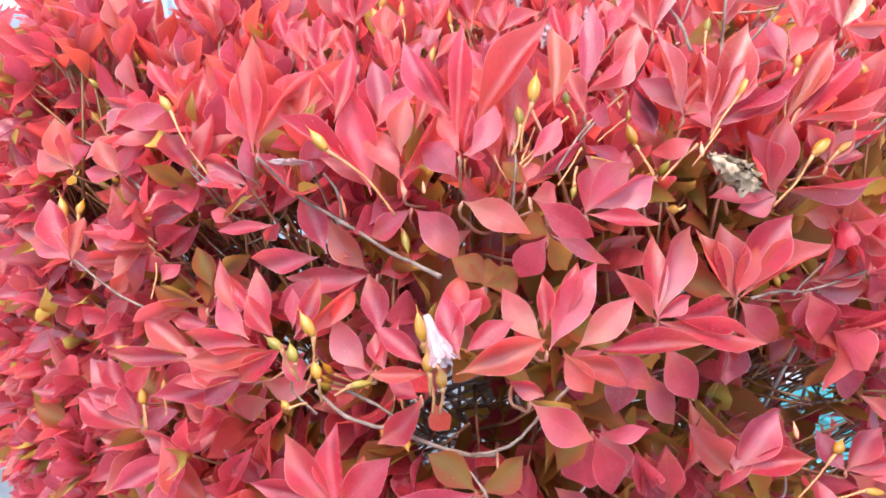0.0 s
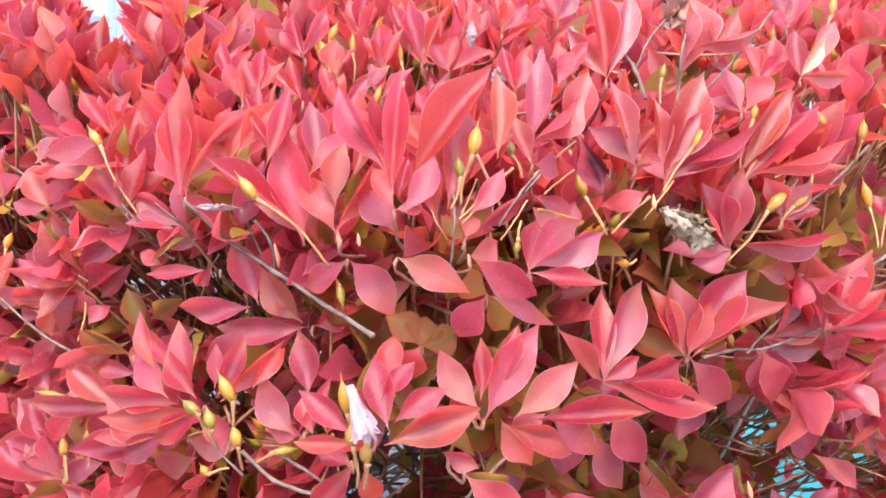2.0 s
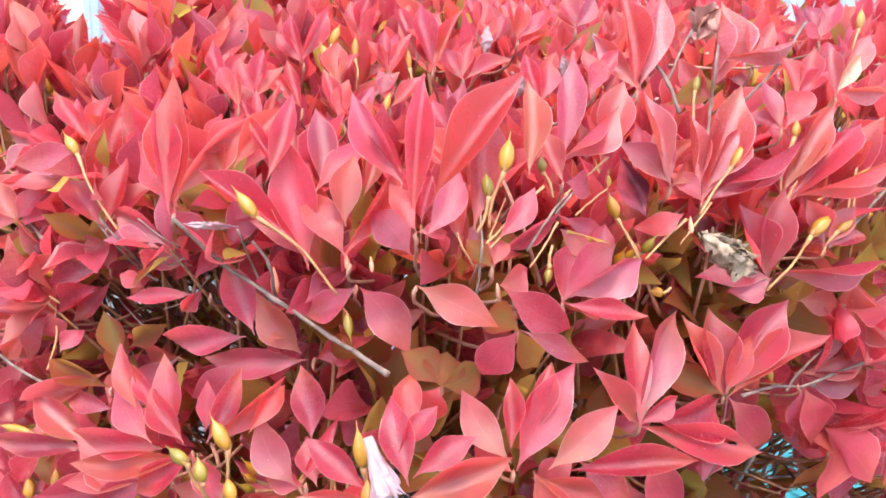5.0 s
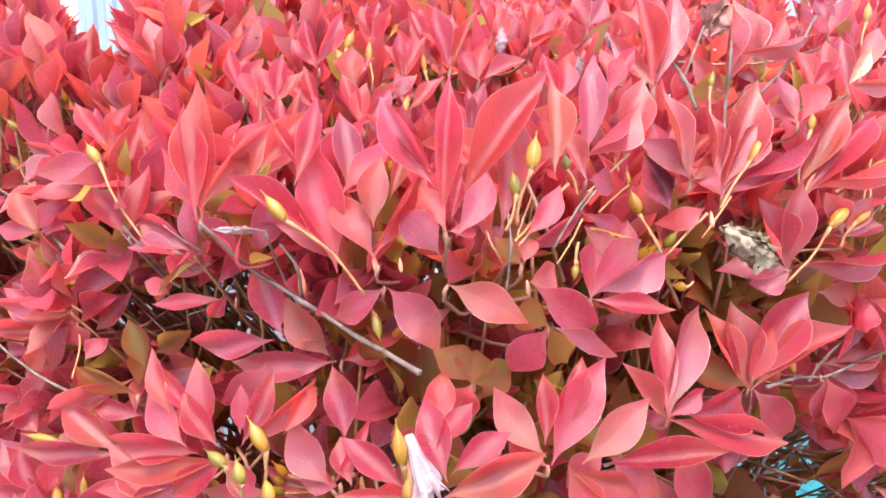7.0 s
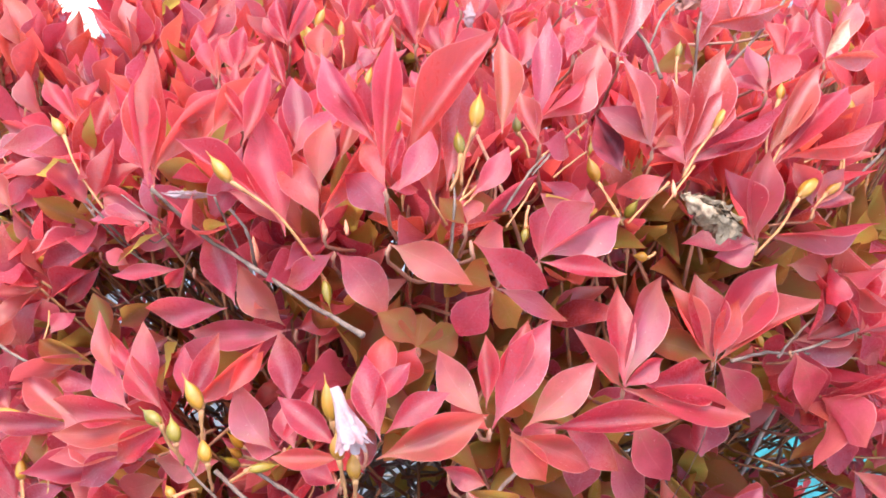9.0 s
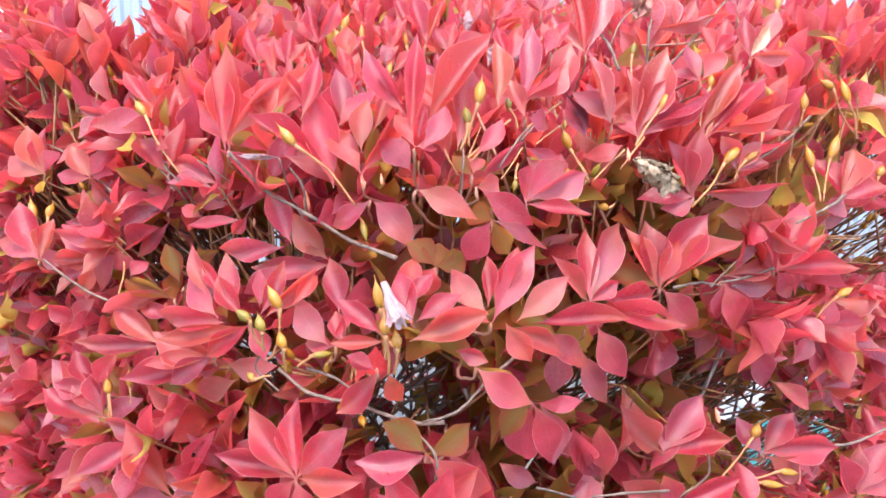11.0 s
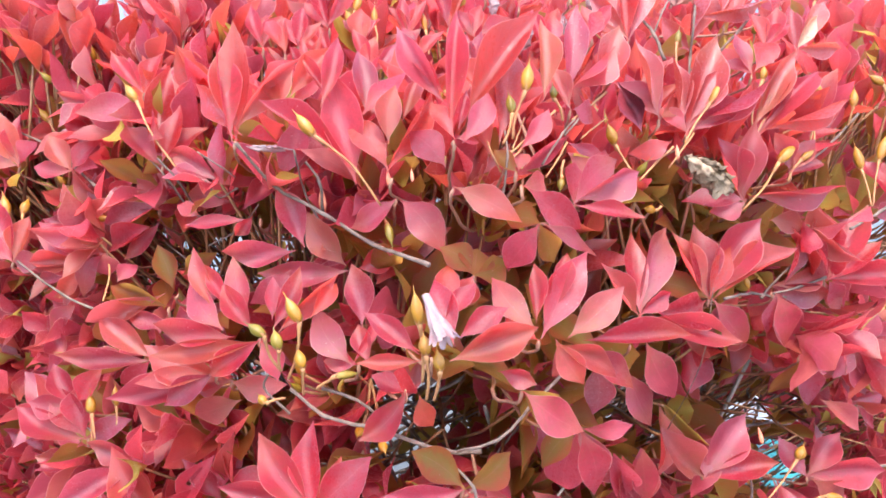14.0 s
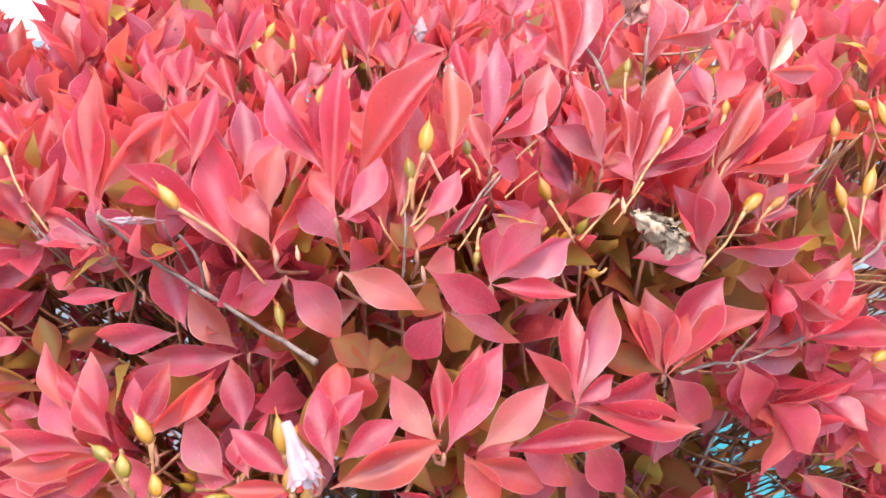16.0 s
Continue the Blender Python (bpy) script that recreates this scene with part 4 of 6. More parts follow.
leaf(s, (-0.0272, 0.2317, 0.8389), (-0.0390, 0.2336, 0.8205), 0.0102, 10, 'r', 3)
s = shoot((-0.0921, 0.2838, 0.7977))
leaf(s, (-0.0921, 0.2838, 0.7977), (-0.1150, 0.3018, 0.8260), 0.0161, 10, 'r', 2)
leaf(s, (-0.0891, 0.2840, 0.8054), (-0.0700, 0.2808, 0.8335), 0.0113, -25, 'r', 5)
leaf(s, (-0.0921, 0.2838, 0.7977), (-0.1143, 0.2946, 0.7920), 0.0122, 10, 'p', 0)
leaf(s, (-0.0921, 0.2838, 0.7977), (-0.0768, 0.2785, 0.7926), 0.0118, 0, 'r', 3)
s = shoot((0.0225, 0.2184, 0.8565))
leaf(s, (0.0225, 0.2184, 0.8565), (-0.0030, 0.2250, 0.8508), 0.0119, 5, 'p', 2)
leaf(s, (0.0225, 0.2184, 0.8565), (0.0519, 0.2214, 0.8365), 0.0162, -5, 'r', 3)
leaf(s, (0.0225, 0.2184, 0.8565), (0.0056, 0.2333, 0.8620), 0.0116, 0, 'g', 0)
leaf(s, (0.0225, 0.2184, 0.8565), (0.0385, 0.2332, 0.8620), 0.0112, 10, 'g', 0)
s = shoot((0.0233, 0.2118, 0.8264))
leaf(s, (0.0233, 0.2118, 0.8264), (0.0072, 0.2208, 0.8490), 0.0120, 10, 'r', 2)
leaf(s, (0.0233, 0.2118, 0.8264), (0.0317, 0.2134, 0.8561), 0.0124, -5, 'r', 2)
leaf(s, (0.0233, 0.2118, 0.8264), (0.0422, 0.2205, 0.8518), 0.0097, 10, 'r', 0)
leaf(s, (0.0233, 0.2118, 0.8264), (0.0169, 0.2109, 0.8411), 0.0094, 0, 'r', 1)
s = shoot((0.0033, 0.2377, 0.8817))
leaf(s, (0.0033, 0.2377, 0.8817), (-0.0108, 0.2404, 0.8630), 0.0105, 10, 'r', 2)
leaf(s, (0.0033, 0.2377, 0.8817), (-0.0087, 0.2397, 0.8862), 0.0077, 40, 'r', 1)
leaf(s, (0.0077, 0.2365, 0.8817), (0.0143, 0.2369, 0.8674), 0.0083, 0, 'o', 3)
s = shoot((0.0392, 0.2199, 0.8905))
leaf(s, (0.0392, 0.2199, 0.8905), (0.0616, 0.2152, 0.8789), 0.0123, -8, 'r', 3)
leaf(s, (0.0317, 0.2236, 0.8952), (0.0441, 0.2219, 0.8924), 0.0067, 20, 'r', 2)
leaf(s, (0.0392, 0.2199, 0.8905), (0.0537, 0.2338, 0.8712), 0.0115, 0, 'g', 0)
s = shoot((0.0644, 0.2377, 0.8683))
leaf(s, (0.0644, 0.2377, 0.8683), (0.0740, 0.2381, 0.8397), 0.0127, 5, 'r', 3)
leaf(s, (0.0644, 0.2377, 0.8683), (0.0866, 0.2405, 0.8671), 0.0066, 10, 'r', 3)
leaf(s, (0.0644, 0.2377, 0.8683), (0.0528, 0.2389, 0.8519), 0.0100, 10, 'g', 0)
leaf(s, (0.0644, 0.2377, 0.8683), (0.0651, 0.2456, 0.8305), 0.0147, 10, 'p', 3)
s = shoot((0.1391, 0.2856, 0.8189))
leaf(s, (0.1391, 0.2856, 0.8189), (0.1159, 0.2847, 0.8440), 0.0147, 10, 'p', 1)
leaf(s, (0.1391, 0.2856, 0.8189), (0.1606, 0.3005, 0.8423), 0.0175, -10, 'p', 2)
leaf(s, (0.1391, 0.2856, 0.8189), (0.1463, 0.2993, 0.8307), 0.0149, 0, 'p', 0)
leaf(s, (0.1391, 0.2856, 0.8189), (0.1744, 0.2922, 0.8220), 0.0121, -20, 'r', 2)
s = shoot((0.1430, 0.2789, 0.7932))
leaf(s, (0.1430, 0.2789, 0.7932), (0.1135, 0.2759, 0.8108), 0.0152, 10, 'r', 2)
leaf(s, (0.1430, 0.2789, 0.7932), (0.1805, 0.2901, 0.8028), 0.0134, -15, 'r', 2)
leaf(s, (0.1430, 0.2789, 0.7932), (0.1382, 0.2818, 0.8096), 0.0122, 0, 'r', 0)
leaf(s, (0.1430, 0.2789, 0.7932), (0.1605, 0.2798, 0.7769), 0.0119, 0, 'r', 3)
s = shoot((0.1070, 0.2724, 0.8108))
leaf(s, (0.1070, 0.2724, 0.8108), (0.0925, 0.2718, 0.8396), 0.0135, 5, 'p', 2)
leaf(s, (0.1070, 0.2724, 0.8108), (0.1046, 0.2786, 0.8383), 0.0142, -10, 'r', 2)
leaf(s, (0.1070, 0.2724, 0.8108), (0.0957, 0.2681, 0.8061), 0.0143, 10, 'r', 3)
leaf(s, (0.1070, 0.2724, 0.8108), (0.0795, 0.2701, 0.7992), 0.0150, 5, 'g', 0)
s = shoot((0.1572, 0.2862, 0.9043))
leaf(s, (0.1572, 0.2862, 0.9043), (0.1669, 0.2864, 0.8792), 0.0131, 5, 'r', 3)
leaf(s, (0.1572, 0.2862, 0.9043), (0.1594, 0.2874, 0.8846), 0.0118, -10, 'p', 3)
s = shoot((0.1819, 0.2977, 0.8714))
leaf(s, (0.1819, 0.2977, 0.8714), (0.1953, 0.2981, 0.8427), 0.0131, 10, 'p', 3)
leaf(s, (0.1937, 0.2962, 0.8516), (0.2117, 0.2973, 0.8359), 0.0091, -10, 'p', 2)
leaf(s, (0.1819, 0.2977, 0.8714), (0.1790, 0.3085, 0.8419), 0.0138, 0, 'g', 3)
leaf(s, (0.1819, 0.2977, 0.8714), (0.1902, 0.3062, 0.8816), 0.0148, 0, 'p', 0)
s = shoot((0.1906, 0.3032, 0.9057))
leaf(s, (0.1906, 0.3032, 0.9057), (0.2332, 0.3110, 0.9029), 0.0120, -10, 'r', 2)
leaf(s, (0.1906, 0.3032, 0.9057), (0.1826, 0.3071, 0.9377), 0.0141, 5, 'r', 1)
leaf(s, (0.1906, 0.3032, 0.9057), (0.2144, 0.3204, 0.9333), 0.0143, -30, 'r', 2)
leaf(s, (0.1906, 0.3032, 0.9057), (0.1733, 0.3056, 0.9237), 0.0116, 20, 'r', 0)
leaf(s, (0.1906, 0.3032, 0.9057), (0.2185, 0.3112, 0.9205), 0.0115, -40, 'r', 1)
leaf(s, (0.1906, 0.3032, 0.9057), (0.2061, 0.3070, 0.8930), 0.0102, 10, 'p', 3)
s = shoot((0.2354, 0.3299, 0.9359))
leaf(s, (0.2354, 0.3299, 0.9359), (0.2473, 0.3458, 0.9603), 0.0157, 5, 'r', 1)
leaf(s, (0.2354, 0.3299, 0.9359), (0.2264, 0.3508, 0.9521), 0.0134, 10, 'r', 0)
leaf(s, (0.2354, 0.3299, 0.9359), (0.2590, 0.3332, 0.9402), 0.0121, -20, 'r', 2)
leaf(s, (0.2354, 0.3299, 0.9359), (0.2636, 0.3463, 0.9533), 0.0133, -10, 'r', 0)
leaf(s, (0.2354, 0.3299, 0.9359), (0.2272, 0.3292, 0.9287), 0.0119, 0, 'p', 0)
s = shoot((0.2410, 0.3457, 0.8580))
leaf(s, (0.2410, 0.3457, 0.8580), (0.2562, 0.3462, 0.8287), 0.0166, 5, 'p', 3)
leaf(s, (0.2410, 0.3457, 0.8580), (0.2663, 0.3464, 0.8446), 0.0143, -10, 'p', 3)
leaf(s, (0.2410, 0.3457, 0.8580), (0.2285, 0.3418, 0.8412), 0.0107, 0, 'p', 0)
leaf(s, (0.2410, 0.3457, 0.8580), (0.2706, 0.3535, 0.8640), 0.0156, 10, 'p', 2)
leaf(s, (0.2410, 0.3457, 0.8580), (0.2486, 0.3478, 0.8787), 0.0111, 0, 'p', 0)
s = shoot((0.1951, 0.2968, 0.8118))
leaf(s, (0.1951, 0.2968, 0.8118), (0.2116, 0.3076, 0.8286), 0.0130, -10, 'r', 2)
leaf(s, (0.1951, 0.2968, 0.8118), (0.2355, 0.3050, 0.8115), 0.0155, 0, 'r', 2)
leaf(s, (0.1951, 0.2968, 0.8118), (0.2212, 0.3018, 0.7913), 0.0145, 10, 'p', 3)
leaf(s, (0.1951, 0.2968, 0.8118), (0.1850, 0.3109, 0.8252), 0.0110, 0, 'p', 0)
s = shoot((0.2696, 0.3257, 0.7700))
leaf(s, (0.2696, 0.3257, 0.7700), (0.2484, 0.3251, 0.7983), 0.0176, 10, 'r', 2)
leaf(s, (0.2696, 0.3257, 0.7700), (0.2892, 0.3421, 0.7928), 0.0171, -10, 'r', 1)
leaf(s, (0.2696, 0.3257, 0.7700), (0.3026, 0.3325, 0.7765), 0.0153, -20, 'r', 2)
leaf(s, (0.2696, 0.3257, 0.7700), (0.2401, 0.3188, 0.7675), 0.0152, 10, 'r', 2)
leaf(s, (0.2696, 0.3257, 0.7700), (0.2697, 0.3334, 0.7973), 0.0142, 0, 'p', 0)
leaf(s, (0.2696, 0.3257, 0.7700), (0.2940, 0.3267, 0.7476), 0.0166, 0, 'r', 3)
# left side
s = shoot((-0.1299, 0.3084, 0.8261))
leaf(s, (-0.1299, 0.3084, 0.8261), (-0.1463, 0.3220, 0.8440), 0.0139, 10, 'r', 2)
leaf(s, (-0.1299, 0.3084, 0.8261), (-0.1307, 0.3225, 0.8475), 0.0128, -10, 'r', 1)
leaf(s, (-0.1299, 0.3084, 0.8261), (-0.1610, 0.3229, 0.8322), 0.0123, 20, 'r', 2)
leaf(s, (-0.1299, 0.3084, 0.8261), (-0.1078, 0.3050, 0.8371), 0.0100, -10, 'p', 0)
s = shoot((-0.1315, 0.3510, 0.8970))
leaf(s, (-0.1315, 0.3510, 0.8970), (-0.1642, 0.3652, 0.9065), 0.0124, 10, 'r', 2)
leaf(s, (-0.1315, 0.3510, 0.8970), (-0.1424, 0.3422, 0.8797), 0.0111, 20, 'r', 3)
leaf(s, (-0.1315, 0.3510, 0.8970), (-0.1082, 0.3438, 0.9121), 0.0111, -20, 'r', 1)
leaf(s, (-0.1315, 0.3510, 0.8970), (-0.1295, 0.3473, 0.8874), 0.0131, 0, 'r', 3)
s = shoot((-0.1785, 0.3621, 0.8893))
leaf(s, (-0.1785, 0.3621, 0.8893), (-0.1927, 0.3797, 0.9164), 0.0164, 0, 'r', 1)
leaf(s, (-0.1785, 0.3621, 0.8893), (-0.1740, 0.3758, 0.9080), 0.0118, -10, 'o', 2)
leaf(s, (-0.1785, 0.3621, 0.8893), (-0.2033, 0.3724, 0.8959), 0.0138, 10, 'r', 0)
leaf(s, (-0.1785, 0.3621, 0.8893), (-0.1629, 0.3597, 0.8900), 0.0109, 10, 'p', 0)
s = shoot((-0.1845, 0.3910, 0.9304))
leaf(s, (-0.1845, 0.3910, 0.9304), (-0.1966, 0.4059, 0.9538), 0.0151, 5, 'o', 2)
leaf(s, (-0.1845, 0.3910, 0.9304), (-0.1734, 0.3923, 0.9414), 0.0130, -30, 'r', 1)
leaf(s, (-0.1845, 0.3910, 0.9304), (-0.2083, 0.4041, 0.9379), 0.0141, 10, 'r', 0)
leaf(s, (-0.1845, 0.3910, 0.9304), (-0.1888, 0.4092, 0.9538), 0.0114, 0, 'r', 1)
s = shoot((-0.0608, 0.2710, 0.8705))
leaf(s, (-0.0608, 0.2710, 0.8705), (-0.1070, 0.2833, 0.8556), 0.0118, 20, 'r', 2)
leaf(s, (-0.0608, 0.2710, 0.8705), (-0.0940, 0.2877, 0.8773), 0.0137, 0, 'r', 1)
leaf(s, (-0.0560, 0.2690, 0.8636), (-0.0796, 0.2747, 0.8519), 0.0114, 0, 'p', 3)
leaf(s, (-0.0608, 0.2710, 0.8705), (-0.0783, 0.2812, 0.8639), 0.0106, 0, 'p', 0)
leaf(s, (-0.0608, 0.2710, 0.8705), (-0.0408, 0.2656, 0.8701), 0.0104, 10, 'p', 3)
# the clipped top, front rows
s = shoot((-0.0321, 0.3808, 1.0038))
leaf(s, (-0.0321, 0.3808, 1.0038), (-0.0229, 0.3948, 1.0274), 0.0087, 30, 'r', 2)
leaf(s, (-0.0321, 0.3808, 1.0038), (-0.0385, 0.3927, 1.0225), 0.0067, -10, 'r', 1)
leaf(s, (-0.0321, 0.3808, 1.0038), (-0.0444, 0.3900, 1.0152), 0.0070, 20, 'r', 0)
s = shoot((-0.0112, 0.3385, 0.9837))
leaf(s, (-0.0112, 0.3385, 0.9837), (-0.0201, 0.3511, 1.0026), 0.0072, 10, 'r', 1)
leaf(s, (-0.0112, 0.3385, 0.9837), (-0.0095, 0.3478, 0.9992), 0.0080, -10, 'o', 0)
leaf(s, (-0.0112, 0.3385, 0.9837), (-0.0007, 0.3512, 0.9970), 0.0063, 20, 'p', 1)
s = shoot((-0.0151, 0.3701, 0.9966))
leaf(s, (-0.0151, 0.3701, 0.9966), (-0.0171, 0.3794, 1.0119), 0.0112, 0, 'o', 2)
leaf(s, (-0.0151, 0.3701, 0.9966), (-0.0072, 0.3810, 1.0093), 0.0069, -20, 'r', 1)
leaf(s, (-0.0151, 0.3701, 0.9966), (-0.0254, 0.3811, 1.0064), 0.0066, 10, 'r', 0)
s = shoot((0.0233, 0.3509, 1.0061))
leaf(s, (0.0233, 0.3509, 1.0061), (0.0164, 0.3647, 1.0277), 0.0095, 10, 'r', 2)
leaf(s, (0.0233, 0.3509, 1.0061), (0.0349, 0.3644, 1.0288), 0.0056, -20, 'r', 1)
leaf(s, (0.0233, 0.3509, 1.0061), (0.0242, 0.3671, 1.0263), 0.0070, 0, 'o', 0)
s = shoot((0.0406, 0.3659, 1.0201))
leaf(s, (0.0406, 0.3659, 1.0201), (0.0433, 0.3735, 1.0332), 0.0089, 0, 'o', 2)
leaf(s, (0.0406, 0.3659, 1.0201), (0.0365, 0.3766, 1.0338), 0.0064, 10, 'r', 1)
s = shoot((0.0457, 0.3634, 1.0147))
leaf(s, (0.0457, 0.3634, 1.0147), (0.0452, 0.3715, 1.0283), 0.0076, 0, 'r', 1)
leaf(s, (0.0457, 0.3634, 1.0147), (0.0518, 0.3729, 1.0274), 0.0067, -20, 'r', 0)
s = shoot((0.0166, 0.3857, 1.0105))
leaf(s, (0.0166, 0.3857, 1.0105), (0.0065, 0.3990, 1.0303), 0.0078, 10, 'r', 1)
leaf(s, (0.0166, 0.3857, 1.0105), (0.0123, 0.4019, 1.0318), 0.0069, -10, 'r', 0)
s = shoot((0.0345, 0.3493, 1.0021))
leaf(s, (0.0345, 0.3493, 1.0021), (0.0269, 0.3570, 1.0126), 0.0087, 10, 'r', 2)
leaf(s, (0.0345, 0.3493, 1.0021), (0.0542, 0.3563, 1.0095), 0.0074, -40, 'r', 1)
leaf(s, (0.0345, 0.3493, 1.0021), (0.0380, 0.3614, 1.0156), 0.0069, 0, 'o', 0)
s = shoot((0.0063, 0.3315, 0.9912))
leaf(s, (0.0063, 0.3315, 0.9912), (0.0200, 0.3393, 1.0026), 0.0070, -20, 'o', 1)
leaf(s, (-0.0005, 0.3343, 0.9939), (0.0099, 0.3406, 1.0033), 0.0059, -10, 'p', 0)
leaf(s, (0.0063, 0.3315, 0.9912), (0.0015, 0.3430, 1.0040), 0.0069, 0, 'r', 0)
s = shoot((0.0285, 0.3035, 0.9847))
leaf(s, (0.0285, 0.3035, 0.9847), (0.0260, 0.3134, 1.0007), 0.0050, 10, 'p', 1)
leaf(s, (0.0285, 0.3035, 0.9847), (0.0327, 0.3135, 1.0015), 0.0068, -10, 'p', 2)
leaf(s, (0.0285, 0.3035, 0.9847), (0.0215, 0.3147, 0.9960), 0.0054, 10, 'r', 0)
leaf(s, (0.0285, 0.3035, 0.9847), (0.0396, 0.3152, 0.9965), 0.0057, -20, 'r', 1)
s = shoot((0.0259, 0.2796, 0.9778))
leaf(s, (0.0259, 0.2796, 0.9778), (0.0181, 0.2873, 0.9880), 0.0072, 10, 'o', 0)
s = shoot((0.0774, 0.3106, 1.0033))
leaf(s, (0.0774, 0.3106, 1.0033), (0.0810, 0.3147, 1.0102), 0.0050, 0, 'r', 1)
leaf(s, (0.0774, 0.3106, 1.0033), (0.0742, 0.3213, 1.0150), 0.0055, 10, 'r', 0)
leaf(s, (0.0774, 0.3106, 1.0033), (0.0867, 0.3219, 1.0153), 0.0061, 0, 'r', 2)
s = shoot((0.0590, 0.3110, 0.9973))
leaf(s, (0.0590, 0.3110, 0.9973), (0.0623, 0.3219, 1.0106), 0.0073, 10, 'r', 0)
leaf(s, (0.0590, 0.3110, 0.9973), (0.0545, 0.3249, 1.0123), 0.0063, -10, 'r', 1)
leaf(s, (0.0590, 0.3110, 0.9973), (0.0663, 0.3273, 1.0146), 0.0062, 0, 'o', 0)
s = shoot((0.0592, 0.3776, 1.0186))
leaf(s, (0.0592, 0.3776, 1.0186), (0.0623, 0.3867, 1.0341), 0.0075, 0, 'r', 1)
leaf(s, (0.0592, 0.3776, 1.0186), (0.0550, 0.3880, 1.0351), 0.0076, 10, 'o', 2)
leaf(s, (0.0592, 0.3776, 1.0186), (0.0716, 0.3884, 1.0310), 0.0067, -10, 'r', 0)
s = shoot((0.0865, 0.3903, 1.0244))
leaf(s, (0.0865, 0.3903, 1.0244), (0.0824, 0.3996, 1.0391), 0.0091, 0, 'r', 1)
leaf(s, (0.0865, 0.3903, 1.0244), (0.0951, 0.3984, 1.0383), 0.0082, 0, 'p', 0)
leaf(s, (0.0865, 0.3903, 1.0244), (0.0777, 0.3989, 1.0316), 0.0070, 10, 'r', 2)
s = shoot((-0.1640, 0.4761, 0.9871))
leaf(s, (-0.1640, 0.4761, 0.9871), (-0.1662, 0.4946, 1.0176), 0.0147, 5, 'o', 2)
leaf(s, (-0.1640, 0.4761, 0.9871), (-0.1514, 0.4876, 1.0059), 0.0102, -20, 'r', 1)
leaf(s, (-0.1640, 0.4761, 0.9871), (-0.1802, 0.4956, 1.0111), 0.0098, 10, 'p', 0)
s = shoot((-0.1745, 0.4922, 0.9912))
leaf(s, (-0.1745, 0.4922, 0.9912), (-0.1997, 0.5066, 1.0067), 0.0111, 20, 'p', 1)
leaf(s, (-0.1745, 0.4922, 0.9912), (-0.1949, 0.5142, 1.0202), 0.0099, 0, 'r', 0)
s = shoot((-0.2065, 0.5003, 0.9931))
leaf(s, (-0.2065, 0.5003, 0.9931), (-0.2120, 0.5155, 1.0177), 0.0130, 0, 'o', 2)
leaf(s, (-0.2065, 0.5003, 0.9931), (-0.2226, 0.4975, 1.0085), 0.0088, 10, 'r', 1)
leaf(s, (-0.2065, 0.5003, 0.9931), (-0.1991, 0.5151, 1.0137), 0.0090, -10, 'r', 0)
s = shoot((-0.1952, 0.4791, 0.9688))
leaf(s, (-0.2005, 0.4854, 0.9805), (-0.1926, 0.4947, 0.9952), 0.0073, 30, 'r', 2)
leaf(s, (-0.1952, 0.4791, 0.9688), (-0.1826, 0.4941, 0.9924), 0.0099, -10, 'o', 2)
leaf(s, (-0.1952, 0.4791, 0.9688), (-0.2097, 0.4932, 0.9854), 0.0099, 10, 'r', 1)
s = shoot((-0.1157, 0.4350, 0.9864))
leaf(s, (-0.1157, 0.4350, 0.9864), (-0.1388, 0.4501, 1.0039), 0.0087, 20, 'r', 1)
leaf(s, (-0.1157, 0.4350, 0.9864), (-0.1206, 0.4491, 1.0090), 0.0103, 0, 'r', 2)
leaf(s, (-0.1157, 0.4350, 0.9864), (-0.1068, 0.4471, 1.0061), 0.0082, -20, 'o', 1)
leaf(s, (-0.1157, 0.4350, 0.9864), (-0.1288, 0.4507, 1.0042), 0.0078, 10, 'r', 0)
s = shoot((-0.1112, 0.3516, 0.9713))
leaf(s, (-0.1112, 0.3516, 0.9713), (-0.1269, 0.3633, 0.9863), 0.0075, 10, 'r', 1)
leaf(s, (-0.1112, 0.3516, 0.9713), (-0.1038, 0.3612, 0.9867), 0.0090, -5, 'o', 2)
leaf(s, (-0.1112, 0.3516, 0.9713), (-0.1203, 0.3647, 0.9859), 0.0070, 0, 'r', 0)
leaf(s, (-0.1112, 0.3516, 0.9713), (-0.0981, 0.3609, 0.9801), 0.0074, -20, 'r', 1)
s = shoot((-0.1059, 0.4795, 1.0099))
leaf(s, (-0.1059, 0.4795, 1.0099), (-0.1047, 0.4951, 1.0361), 0.0124, 0, 'r', 2)
leaf(s, (-0.1059, 0.4795, 1.0099), (-0.0876, 0.4950, 1.0343), 0.0090, -20, 'o', 1)
leaf(s, (-0.1059, 0.4795, 1.0099), (-0.1309, 0.4746, 1.0202), 0.0083, 30, 'r', 1)
leaf(s, (-0.1059, 0.4795, 1.0099), (-0.1163, 0.4939, 1.0284), 0.0096, 0, 'r', 0)
s = shoot((-0.0605, 0.3619, 0.9928))
leaf(s, (-0.0605, 0.3619, 0.9928), (-0.0524, 0.3703, 1.0063), 0.0064, -10, 'r', 1)
leaf(s, (-0.0605, 0.3619, 0.9928), (-0.0666, 0.3729, 1.0099), 0.0071, 0, 'r', 2)
leaf(s, (-0.0605, 0.3619, 0.9928), (-0.0600, 0.3741, 1.0078), 0.0071, 0, 'o', 0)
s = shoot((-0.0409, 0.3236, 0.9936))
leaf(s, (-0.0409, 0.3236, 0.9936), (-0.0399, 0.3330, 1.0092), 0.0066, 0, 'r', 1)
leaf(s, (-0.0409, 0.3236, 0.9936), (-0.0483, 0.3336, 1.0049), 0.0064, 10, 'r', 0)
